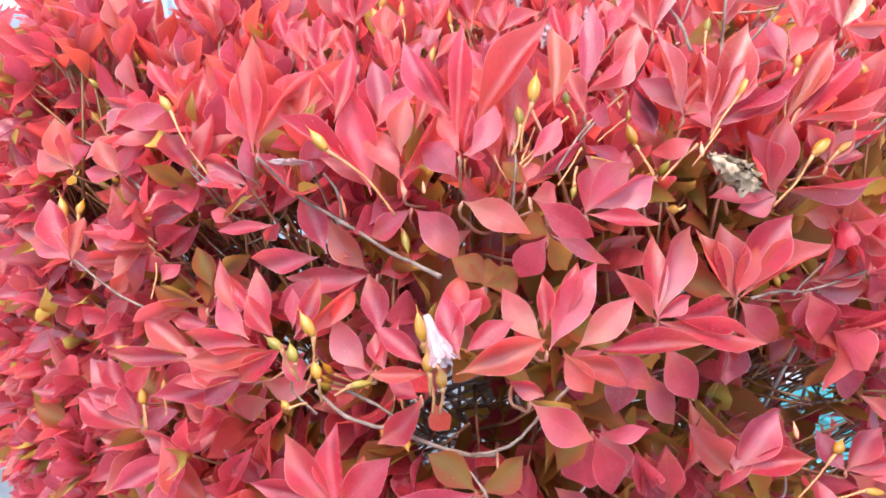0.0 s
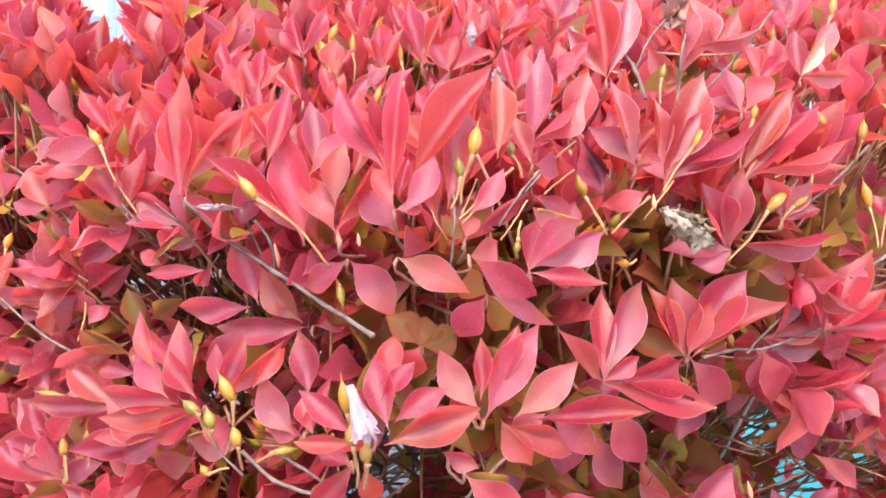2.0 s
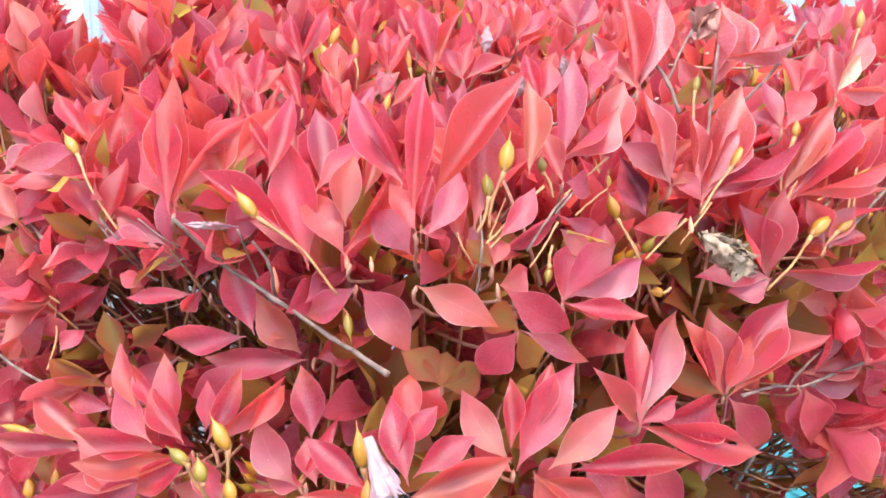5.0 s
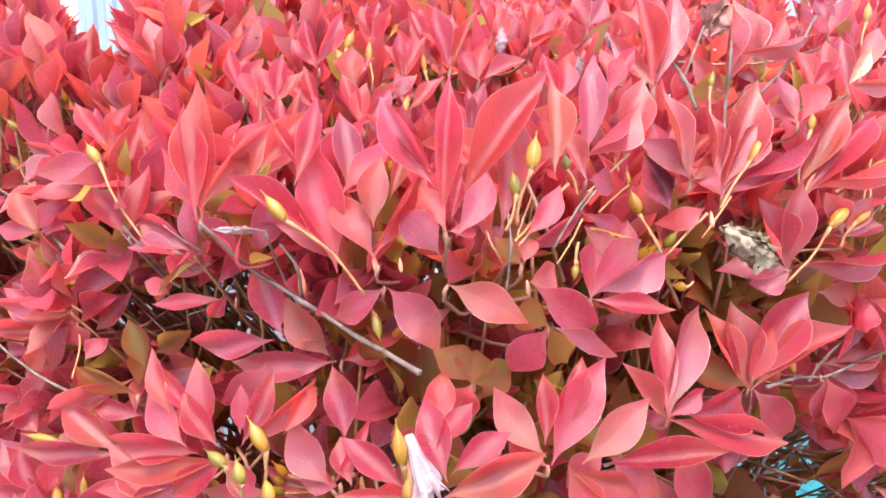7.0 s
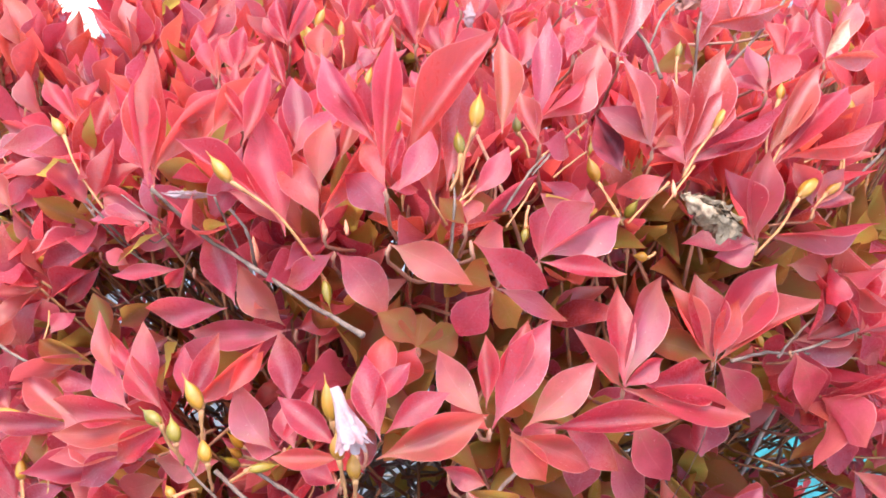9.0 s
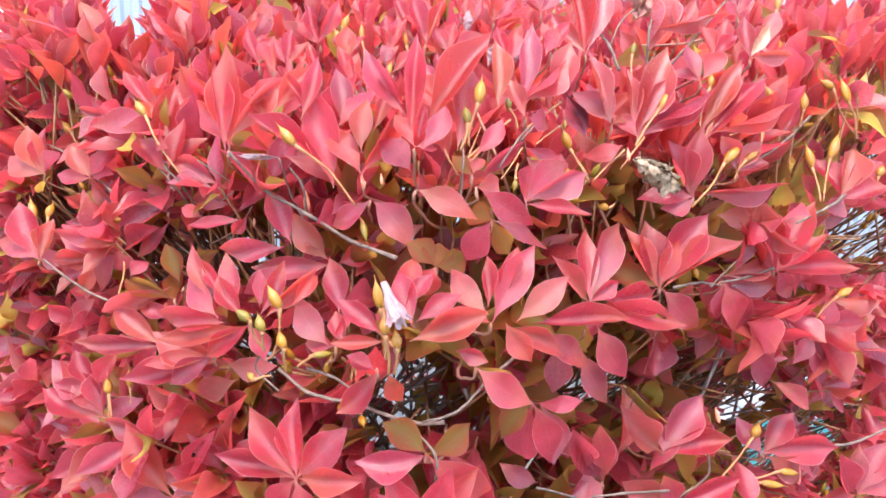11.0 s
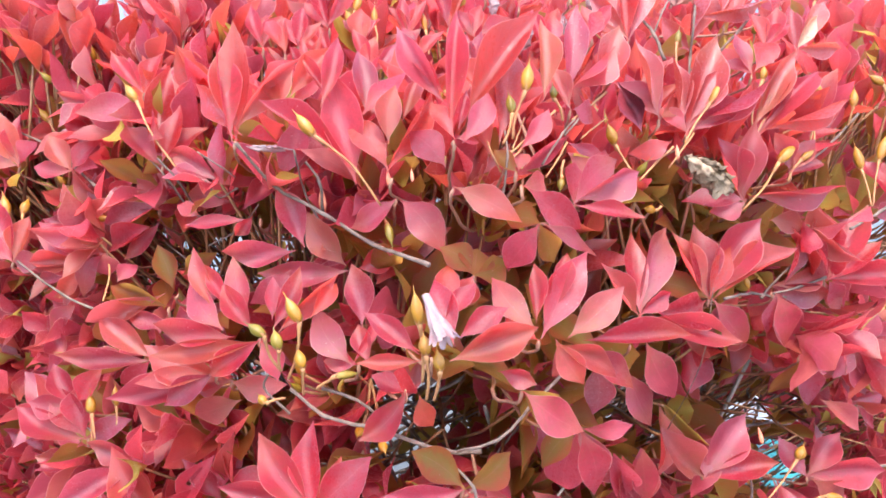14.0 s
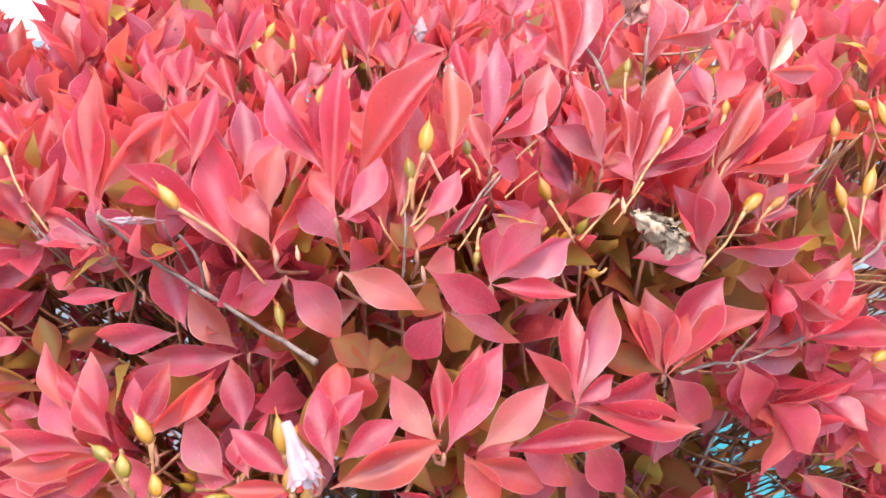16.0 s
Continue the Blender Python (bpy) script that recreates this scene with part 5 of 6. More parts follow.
leaf(s, (-0.0409, 0.3236, 0.9936), (-0.0317, 0.3323, 1.0034), 0.0067, -20, 'r', 1)
s = shoot((-0.0709, 0.4817, 1.0146))
leaf(s, (-0.0709, 0.4817, 1.0146), (-0.0608, 0.4794, 1.0357), 0.0102, -10, 'r', 1)
leaf(s, (-0.0709, 0.4817, 1.0146), (-0.0787, 0.4943, 1.0343), 0.0098, 10, 'r', 2)
leaf(s, (-0.0709, 0.4817, 1.0146), (-0.0515, 0.4768, 1.0271), 0.0089, -20, 'o', 1)
s = shoot((-0.0099, 0.4246, 1.0151))
leaf(s, (-0.0099, 0.4246, 1.0151), (-0.0076, 0.4357, 1.0340), 0.0090, 0, 'r', 1)
leaf(s, (-0.0099, 0.4246, 1.0151), (-0.0159, 0.4356, 1.0324), 0.0076, 10, 'r', 0)
leaf(s, (-0.0099, 0.4246, 1.0151), (-0.0006, 0.4337, 1.0302), 0.0076, -10, 'o', 1)
s = shoot((0.1582, 0.3252, 1.0033))
leaf(s, (0.1582, 0.3252, 1.0033), (0.1522, 0.3349, 1.0173), 0.0089, 5, 'o', 2)
leaf(s, (0.1582, 0.3252, 1.0033), (0.1664, 0.3368, 1.0199), 0.0079, -10, 'r', 1)
leaf(s, (0.1582, 0.3252, 1.0033), (0.1699, 0.3307, 1.0117), 0.0070, -20, 'r', 2)
s = shoot((0.1449, 0.3367, 1.0129))
leaf(s, (0.1449, 0.3367, 1.0129), (0.1426, 0.3459, 1.0276), 0.0079, 0, 'r', 1)
leaf(s, (0.1449, 0.3367, 1.0129), (0.1551, 0.3487, 1.0302), 0.0072, 0, 'p', 0)
s = shoot((0.1879, 0.3714, 1.0251))
leaf(s, (0.1879, 0.3714, 1.0251), (0.1858, 0.3817, 1.0418), 0.0088, 0, 'p', 2)
leaf(s, (0.1879, 0.3714, 1.0251), (0.1979, 0.3799, 1.0398), 0.0081, -10, 'r', 1)
leaf(s, (0.1879, 0.3714, 1.0251), (0.1799, 0.3727, 1.0319), 0.0075, 10, 'r', 0)
# left middle
s = shoot((-0.0967, 0.2966, 0.8679))
leaf(s, (-0.0967, 0.2966, 0.8679), (-0.1220, 0.3102, 0.8812), 0.0108, 10, 'p', 2)
leaf(s, (-0.0967, 0.2966, 0.8679), (-0.1379, 0.3082, 0.8641), 0.0087, 15, 'p', 1)
leaf(s, (-0.0967, 0.2966, 0.8679), (-0.1135, 0.2989, 0.8543), 0.0095, 0, 'r', 3)
s = shoot((-0.1649, 0.3626, 0.8535))
leaf(s, (-0.1649, 0.3626, 0.8535), (-0.1753, 0.3615, 0.8651), 0.0115, 0, 'r', 1)
leaf(s, (-0.1649, 0.3626, 0.8535), (-0.1506, 0.3626, 0.8678), 0.0101, -10, 'r', 0)
leaf(s, (-0.1649, 0.3626, 0.8535), (-0.1546, 0.3547, 0.8437), 0.0115, 0, 'p', 3)
s = shoot((-0.0656, 0.2659, 0.8753))
leaf(s, (-0.0656, 0.2659, 0.8753), (-0.0971, 0.2736, 0.8675), 0.0084, 15, 'r', 2)
leaf(s, (-0.0656, 0.2659, 0.8753), (-0.0844, 0.2687, 0.8613), 0.0101, 0, 'p', 3)
s = shoot((-0.1488, 0.3648, 0.9331))
leaf(s, (-0.1488, 0.3648, 0.9331), (-0.1621, 0.3758, 0.9479), 0.0112, 10, 'r', 1)
leaf(s, (-0.1488, 0.3648, 0.9331), (-0.1369, 0.3634, 0.9486), 0.0101, -10, 'r', 0)
leaf(s, (-0.1488, 0.3648, 0.9331), (-0.1359, 0.3628, 0.9339), 0.0093, -20, 'p', 1)
leaf(s, (-0.1488, 0.3648, 0.9331), (-0.1688, 0.3711, 0.9336), 0.0090, 10, 'r', 2)
s = shoot((-0.1344, 0.3657, 0.9153))
leaf(s, (-0.1344, 0.3657, 0.9153), (-0.1604, 0.3745, 0.9173), 0.0096, 20, 'r', 1)
leaf(s, (-0.1344, 0.3657, 0.9153), (-0.1200, 0.3637, 0.9290), 0.0099, -10, 'r', 2)
leaf(s, (-0.1344, 0.3657, 0.9153), (-0.1414, 0.3692, 0.9322), 0.0089, 0, 'p', 0)
s = shoot((-0.0355, 0.3005, 0.9825))
leaf(s, (-0.0355, 0.3005, 0.9825), (-0.0301, 0.3108, 0.9988), 0.0037, 0, 'r', 1)
leaf(s, (-0.0355, 0.3005, 0.9825), (-0.0380, 0.3096, 0.9968), 0.0034, 10, 'r', 0)
leaf(s, (-0.0355, 0.3005, 0.9825), (-0.0427, 0.3081, 0.9933), 0.0034, 10, 'r', 1)
leaf(s, (-0.0403, 0.2944, 0.9707), (-0.0295, 0.3070, 0.9898), 0.0079, 35, 'r', 2)
s = shoot((-0.0288, 0.3526, 0.9869))
leaf(s, (-0.0288, 0.3526, 0.9869), (-0.0507, 0.3678, 1.0057), 0.0076, -10, 'o', 2)
leaf(s, (-0.0288, 0.3526, 0.9869), (-0.0362, 0.3664, 1.0048), 0.0058, 0, 'r', 0)
s = shoot((-0.0447, 0.3114, 0.9905))
leaf(s, (-0.0447, 0.3114, 0.9905), (-0.0540, 0.3222, 1.0063), 0.0062, 10, 'o', 2)
leaf(s, (-0.0447, 0.3114, 0.9905), (-0.0450, 0.3221, 1.0042), 0.0044, -10, 'r', 1)
s = shoot((0.0056, 0.3646, 1.0016))
leaf(s, (0.0056, 0.3646, 1.0016), (0.0027, 0.3758, 1.0195), 0.0063, 0, 'r', 1)
leaf(s, (0.0056, 0.3646, 1.0016), (-0.0043, 0.3741, 1.0147), 0.0060, 10, 'r', 2)
leaf(s, (0.0056, 0.3646, 1.0016), (0.0146, 0.3769, 1.0176), 0.0060, -10, 'o', 1)
leaf(s, (0.0056, 0.3646, 1.0016), (0.0085, 0.3802, 1.0220), 0.0052, 0, 'r', 0)
s = shoot((0.1643, 0.2997, 0.9529))
leaf(s, (0.1643, 0.2997, 0.9529), (0.1562, 0.3049, 0.9680), 0.0090, 0, 'p', 0)
leaf(s, (0.1643, 0.2997, 0.9529), (0.1783, 0.3102, 0.9653), 0.0085, -10, 'r', 1)
leaf(s, (0.1643, 0.2997, 0.9529), (0.1809, 0.3046, 0.9562), 0.0077, -20, 'p', 2)
s = shoot((0.0750, 0.2793, 0.9489))
leaf(s, (0.0750, 0.2793, 0.9489), (0.0636, 0.2821, 0.9593), 0.0077, 10, 'p', 0)
leaf(s, (0.0750, 0.2793, 0.9489), (0.0803, 0.2899, 0.9596), 0.0075, -10, 'r', 0)
s = shoot((0.0382, 0.2475, 0.9562))
leaf(s, (0.0382, 0.2475, 0.9562), (0.0304, 0.2532, 0.9626), 0.0067, 10, 'g', 0)
leaf(s, (0.0382, 0.2475, 0.9562), (0.0420, 0.2568, 0.9636), 0.0064, 0, 'p', 0)
# the middle of the left side, and the front whorls
s = shoot((-0.0148, 0.2795, 0.9123))
leaf(s, (-0.0379, 0.2817, 0.9189), (-0.0658, 0.2907, 0.9153), 0.0100, 5, 'p', 0)
leaf(s, (-0.0167, 0.2798, 0.9122), (-0.0539, 0.2904, 0.9070), 0.0104, 5, 'p', 1)
leaf(s, (-0.0341, 0.2793, 0.9207), (-0.0455, 0.2904, 0.9424), 0.0110, 10, 'p', 2)
leaf(s, (-0.0184, 0.2797, 0.9134), (-0.0337, 0.2860, 0.9329), 0.0115, 0, 'p', 0)
leaf(s, (-0.0390, 0.2760, 0.9127), (-0.0535, 0.2706, 0.9011), 0.0106, 0, 'p', 3)
leaf(s, (-0.0148, 0.2795, 0.9123), (0.0010, 0.2830, 0.9191), 0.0102, 0, 'o', 0)
s = shoot((-0.0534, 0.3001, 0.9267))
leaf(s, (-0.0585, 0.3014, 0.9262), (-0.0849, 0.3092, 0.9206), 0.0064, 15, 'r', 2)
leaf(s, (-0.0565, 0.3011, 0.9272), (-0.0639, 0.3024, 0.9186), 0.0059, -10, 'r', 3)
leaf(s, (-0.0780, 0.3064, 0.9257), (-0.0893, 0.3150, 0.9279), 0.0066, 0, 'o', 0)
s = shoot((-0.0913, 0.3183, 0.8886))
leaf(s, (-0.0934, 0.3194, 0.8901), (-0.1020, 0.3310, 0.9066), 0.0100, 5, 'g', 0)
leaf(s, (-0.0908, 0.3217, 0.8953), (-0.0739, 0.3182, 0.9076), 0.0094, 5, 'g', 3)
leaf(s, (-0.1185, 0.3261, 0.8908), (-0.1125, 0.3363, 0.8981), 0.0085, 0, 'p', 0)
s = shoot((-0.1054, 0.3454, 0.9199))
leaf(s, (-0.1028, 0.3456, 0.9250), (-0.1294, 0.3514, 0.9096), 0.0087, 35, 'p', 1)
leaf(s, (-0.1046, 0.3450, 0.9145), (-0.1226, 0.3480, 0.8948), 0.0076, 0, 'p', 2)
leaf(s, (-0.1087, 0.3452, 0.9124), (-0.1278, 0.3518, 0.8998), 0.0090, 10, 'r', 0)
leaf(s, (-0.1054, 0.3454, 0.9199), (-0.1020, 0.3477, 0.9311), 0.0091, 0, 'r', 1)
leaf(s, (-0.1070, 0.3458, 0.9244), (-0.1543, 0.3593, 0.9152), 0.0068, 30, 'r', 1)
leaf(s, (-0.1054, 0.3454, 0.9199), (-0.1149, 0.3497, 0.9327), 0.0084, 10, 'p', 0)
s = shoot((-0.1371, 0.3550, 0.8939))
leaf(s, (-0.1408, 0.3565, 0.8954), (-0.1681, 0.3678, 0.9013), 0.0115, 5, 'p', 2)
leaf(s, (-0.1429, 0.3540, 0.8922), (-0.1703, 0.3599, 0.8896), 0.0077, 15, 'r', 1)
leaf(s, (-0.1328, 0.3534, 0.8925), (-0.1394, 0.3599, 0.9049), 0.0066, 10, 'o', 2)
leaf(s, (-0.1534, 0.3489, 0.8751), (-0.1427, 0.3496, 0.8894), 0.0086, 0, 'o', 0)
leaf(s, (-0.1429, 0.3617, 0.9058), (-0.1671, 0.3732, 0.9074), 0.0077, 10, 'p', 0)
leaf(s, (-0.1487, 0.3497, 0.8847), (-0.1677, 0.3564, 0.8835), 0.0066, 10, 'p', 1)
s = shoot((-0.0915, 0.3027, 0.8880))
leaf(s, (-0.0937, 0.3057, 0.8933), (-0.1263, 0.3131, 0.8775), 0.0089, 10, 'p', 1)
leaf(s, (-0.0884, 0.2992, 0.8817), (-0.1106, 0.3094, 0.8834), 0.0075, 5, 'p', 3)
leaf(s, (-0.0915, 0.3027, 0.8880), (-0.1192, 0.3178, 0.8922), 0.0080, 0, 'g', 0)
s = shoot((-0.0464, 0.2456, 0.8965))
leaf(s, (-0.0629, 0.2531, 0.9052), (-0.0709, 0.2654, 0.9228), 0.0068, 5, 'r', 1)
leaf(s, (-0.0580, 0.2492, 0.8981), (-0.0747, 0.2626, 0.9143), 0.0101, 0, 'r', 5)
leaf(s, (-0.0584, 0.2524, 0.9060), (-0.0663, 0.2604, 0.9183), 0.0058, 5, 'r', 1)
leaf(s, (-0.0509, 0.2490, 0.9019), (-0.0571, 0.2620, 0.9210), 0.0082, 0, 'r', 2)
leaf(s, (-0.0487, 0.2473, 0.8992), (-0.0598, 0.2552, 0.9138), 0.0084, 5, 'r', 0)
leaf(s, (-0.0419, 0.2457, 0.9038), (-0.0424, 0.2521, 0.9172), 0.0057, 5, 'r', 1)
leaf(s, (-0.0416, 0.2452, 0.9004), (-0.0338, 0.2576, 0.9194), 0.0073, 10, 'r', 0)
leaf(s, (-0.0393, 0.2444, 0.8991), (-0.0205, 0.2574, 0.9172), 0.0080, 30, 'o', 1)
leaf(s, (-0.0292, 0.2431, 0.9053), (-0.0190, 0.2553, 0.9158), 0.0061, 10, 'o', 0)
leaf(s, (-0.0555, 0.2482, 0.8969), (-0.0830, 0.2580, 0.8972), 0.0090, 10, 'r', 0)
leaf(s, (-0.0464, 0.2456, 0.8965), (-0.0866, 0.2567, 0.8860), 0.0084, 10, 'r', 2)
leaf(s, (-0.0464, 0.2456, 0.8965), (-0.0642, 0.2489, 0.8816), 0.0091, 5, 'r', 3)
leaf(s, (-0.0464, 0.2456, 0.8965), (-0.0398, 0.2439, 0.8829), 0.0084, 0, 'r', 3)
s = shoot((-0.0129, 0.2405, 0.8902))
leaf(s, (-0.0149, 0.2410, 0.8899), (-0.0289, 0.2493, 0.9081), 0.0116, 0, 'p', 2)
leaf(s, (-0.0117, 0.2463, 0.9016), (-0.0159, 0.2586, 0.9198), 0.0101, 5, 'p', 0)
leaf(s, (-0.0143, 0.2409, 0.8903), (-0.0041, 0.2512, 0.9078), 0.0045, 20, 'r', 1)
leaf(s, (-0.0093, 0.2397, 0.8908), (-0.0133, 0.2506, 0.9010), 0.0072, 0, 'p', 0)
leaf(s, (-0.0129, 0.2405, 0.8902), (-0.0250, 0.2458, 0.8891), 0.0076, 10, 'r', 0)
s = shoot((0.0100, 0.2179, 0.9016))
leaf(s, (0.0057, 0.2195, 0.9029), (-0.0114, 0.2300, 0.9122), 0.0076, 5, 'r', 2)
leaf(s, (0.0066, 0.2187, 0.9011), (-0.0132, 0.2250, 0.8973), 0.0055, 10, 'r', 3)
leaf(s, (0.0164, 0.2172, 0.9064), (0.0110, 0.2307, 0.9260), 0.0091, 5, 'r', 2)
leaf(s, (0.0138, 0.2214, 0.9130), (0.0232, 0.2302, 0.9224), 0.0060, 10, 'r', 1)
leaf(s, (0.0170, 0.2311, 0.9142), (0.0169, 0.2473, 0.9243), 0.0083, 0, 'o', 0)
leaf(s, (0.0153, 0.2164, 0.9019), (0.0446, 0.2261, 0.9099), 0.0113, -5, 'r', 2)
leaf(s, (0.0178, 0.2172, 0.9086), (0.0334, 0.2259, 0.9159), 0.0077, 0, 'r', 0)
s = shoot((0.0446, 0.2254, 0.9058))
leaf(s, (0.0438, 0.2256, 0.9084), (0.0302, 0.2387, 0.9242), 0.0096, 5, 'p', 2)
leaf(s, (0.0437, 0.2268, 0.9111), (0.0439, 0.2393, 0.9266), 0.0056, 0, 'r', 1)
leaf(s, (0.0455, 0.2256, 0.9060), (0.0621, 0.2416, 0.9310), 0.0128, -5, 'r', 2)
leaf(s, (0.0479, 0.2284, 0.9119), (0.0563, 0.2436, 0.9304), 0.0068, 0, 'p', 0)
leaf(s, (0.0542, 0.2267, 0.9059), (0.0751, 0.2374, 0.9206), 0.0106, -15, 'r', 6)
leaf(s, (0.0502, 0.2261, 0.9056), (0.0605, 0.2261, 0.8903), 0.0095, 0, 'r', 3)
leaf(s, (0.0604, 0.2274, 0.9058), (0.0995, 0.2352, 0.9044), 0.0082, -25, 'r', 3)
leaf(s, (0.0494, 0.2256, 0.9042), (0.0783, 0.2286, 0.8910), 0.0089, -10, 'r', 3)
leaf(s, (0.0446, 0.2254, 0.9058), (0.0351, 0.2365, 0.9111), 0.0083, 10, 'o', 0)
# dark leaves hanging below the front whorl
s = shoot((0.0630, 0.2620, 0.8100))
leaf(s, (0.0550, 0.2420, 0.8170), (0.0320, 0.2360, 0.8480), 0.0130, 10, 'p', 0)
leaf(s, (0.0460, 0.2360, 0.8130), (0.0450, 0.2320, 0.8460), 0.0100, -5, 'r', 1)
leaf(s, (0.0740, 0.2680, 0.8530), (0.0800, 0.2620, 0.8270), 0.0150, 5, 'p', 3)
leaf(s, (0.0740, 0.2620, 0.8180), (0.0580, 0.2580, 0.8290), 0.0095, 10, 'p', 0)
s = shoot((0.1030, 0.2720, 0.8120))
leaf(s, (0.0980, 0.2700, 0.8140), (0.0880, 0.2680, 0.8430), 0.0110, 8, 'p', 2)
leaf(s, (0.1080, 0.2700, 0.8160), (0.1010, 0.2680, 0.8440), 0.0115, -8, 'r', 2)
leaf(s, (0.1000, 0.2700, 0.8140), (0.0900, 0.2640, 0.8100), 0.0090, 10, 'p', 3)
# seed capsules on their stalks
capsule((-0.0299, 0.2637, 0.9639), (-0.0369, 0.2669, 0.9715), 0.0041, (-0.0065, 0.2661, 0.9399), 'y')
capsule((-0.1082, 0.3323, 0.9684), (-0.1143, 0.3364, 0.9753), 0.0043, (-0.0901, 0.3183, 0.9434), 'y')
capsule((0.0836, 0.2887, 0.9623), (0.0799, 0.2895, 0.9709), 0.0041, (0.0920, 0.2875, 0.9507), 'y')
capsule((0.1253, 0.3003, 0.9793), (0.1324, 0.3053, 0.9889), 0.0036, (0.1141, 0.2942, 0.9633), 'y')
capsule((0.1569, 0.2979, 0.9569), (0.1660, 0.3022, 0.9647), 0.0046, (0.1433, 0.2963, 0.9363), 'y')
capsule((0.0396, 0.2520, 0.9825), (0.0412, 0.2568, 0.9919), 0.0041, (0.0366, 0.2524, 0.9663), 'y')
capsule((0.0364, 0.2554, 0.9746), (0.0351, 0.2585, 0.9813), 0.0032, (0.0334, 0.2523, 0.9646), 'g')
capsule((-0.0102, 0.3899, 1.0060), (-0.0106, 0.3951, 1.0163), 0.0031, (-0.0091, 0.3818, 0.9931), 'y')
capsule((-0.0205, 0.3748, 1.0050), (-0.0242, 0.3788, 1.0122), 0.0041, (-0.0180, 0.3684, 0.9938), 'y')
capsule((-0.0197, 0.3818, 1.0118), (-0.0167, 0.3860, 1.0201), 0.0038, (-0.0183, 0.3719, 0.9959), 'y')
capsule((0.1523, 0.3124, 0.9893), (0.1537, 0.3156, 0.9956), 0.0031, (0.1468, 0.3051, 0.9697), 'y')
capsule((0.1955, 0.3482, 0.9847), (0.1956, 0.3518, 0.9930), 0.0036, (0.1892, 0.3370, 0.9667), 'g')
capsule((0.0540, 0.2716, 0.9794), (0.0534, 0.2728, 0.9844), 0.0027, (0.0581, 0.2718, 0.9716), 'g')
capsule((0.2288, 0.4130, 1.0319), (0.2312, 0.4182, 1.0424), 0.0038, (0.2235, 0.4036, 1.0164), 'y')
capsule((-0.1260, 0.3082, 0.8380), (-0.1285, 0.3111, 0.8431), 0.0038, (-0.1237, 0.3033, 0.8286), 'y')
capsule((-0.0039, 0.2699, 0.9324), (-0.0018, 0.2657, 0.9246), 0.0031, (-0.0078, 0.2734, 0.9367), 'g')
capsule((0.1022, 0.2871, 0.9370), (0.0970, 0.2866, 0.9379), 0.0033, (0.1054, 0.2885, 0.9386), 'y')
capsule((-0.1260, 0.3081, 0.8381), (-0.1277, 0.3123, 0.8463), 0.0042, (-0.1262, 0.3062, 0.8248), 'y')
capsule((-0.1159, 0.3082, 0.8416), (-0.1169, 0.3114, 0.8501), 0.0034, (-0.1153, 0.3042, 0.8316), 'y')
capsule((-0.1331, 0.3272, 0.8553), (-0.1485, 0.3313, 0.8561), 0.0035, (-0.1266, 0.3235, 0.8516), 'y')
capsule((0.2194, 0.3356, 0.9507), (0.2174, 0.3413, 0.9621), 0.0045, (0.2209, 0.3260, 0.9348), 'y')
capsule((0.2311, 0.3407, 0.9547), (0.2375, 0.3467, 0.9679), 0.0050, (0.2239, 0.3290, 0.9344), 'y')
capsule((0.1967, 0.3425, 0.9835), (0.1945, 0.3460, 0.9903), 0.0040, (0.1876, 0.3286, 0.9591), 'y')
capsule((0.1820, 0.3190, 0.9718), (0.1890, 0.3222, 0.9785), 0.0038, (0.1784, 0.3117, 0.9591), 'y')
capsule((0.2140, 0.3418, 0.9789), (0.2155, 0.3460, 0.9881), 0.0040, (0.2133, 0.3424, 0.9699), 'y')
capsule((0.2308, 0.3473, 0.9898), (0.2245, 0.3505, 0.9939), 0.0041, (0.2493, 0.3486, 0.9645), 'y')
capsule((0.2388, 0.3448, 0.9831), (0.2356, 0.3510, 0.9956), 0.0040, (0.2458, 0.3455, 0.9647), 'y')
capsule((0.2447, 0.3470, 0.9860), (0.2506, 0.3528, 0.9988), 0.0050, (0.2480, 0.3480, 0.9645), 'y')
capsule((0.2409, 0.3303, 0.8843), (0.2509, 0.3329, 0.8886), 0.0046, (0.2320, 0.3326, 0.8704), 'y')
capsule((0.1895, 0.2996, 0.8197), (0.1936, 0.3026, 0.8260), 0.0049, (0.1704, 0.2903, 0.8015), 'y')
capsule((0.2041, 0.2960, 0.8028), (0.2158, 0.2969, 0.8006), 0.0040, (0.1704, 0.2903, 0.8015), 'y')
capsule((0.1924, 0.2907, 0.7996), (0.2063, 0.2917, 0.7967), 0.0039, (0.1704, 0.2903, 0.8015), 'y')
capsule((0.1964, 0.2894, 0.7862), (0.2043, 0.2919, 0.7909), 0.0049, (0.1830, 0.2856, 0.7760), 'y')
capsule((-0.1852, 0.3774, 0.9076), (-0.1893, 0.3830, 0.9184), 0.0048, (-0.1765, 0.3651, 0.8886), 'y')
capsule((-0.1774, 0.3759, 0.9095), (-0.1766, 0.3822, 0.9162), 0.0043, (-0.1737, 0.3649, 0.8917), 'y')
capsule((-0.1320, 0.3597, 0.9117), (-0.1432, 0.3623, 0.9104), 0.0037, (-0.1029, 0.3518, 0.9218), 'y')
capsule((0.2534, 0.3333, 0.9473), (0.2570, 0.3359, 0.9528), 0.0040, (0.2530, 0.3339, 0.9342), 'y')
capsule((-0.1783, 0.4167, 0.9503), (-0.1852, 0.4208, 0.9570), 0.0041, (-0.1701, 0.4102, 0.9413), 'y')
capsule((0.0389, 0.3031, 0.9905), (0.0403, 0.3069, 0.9983), 0.0030, (0.0376, 0.2973, 0.9809), 'y')
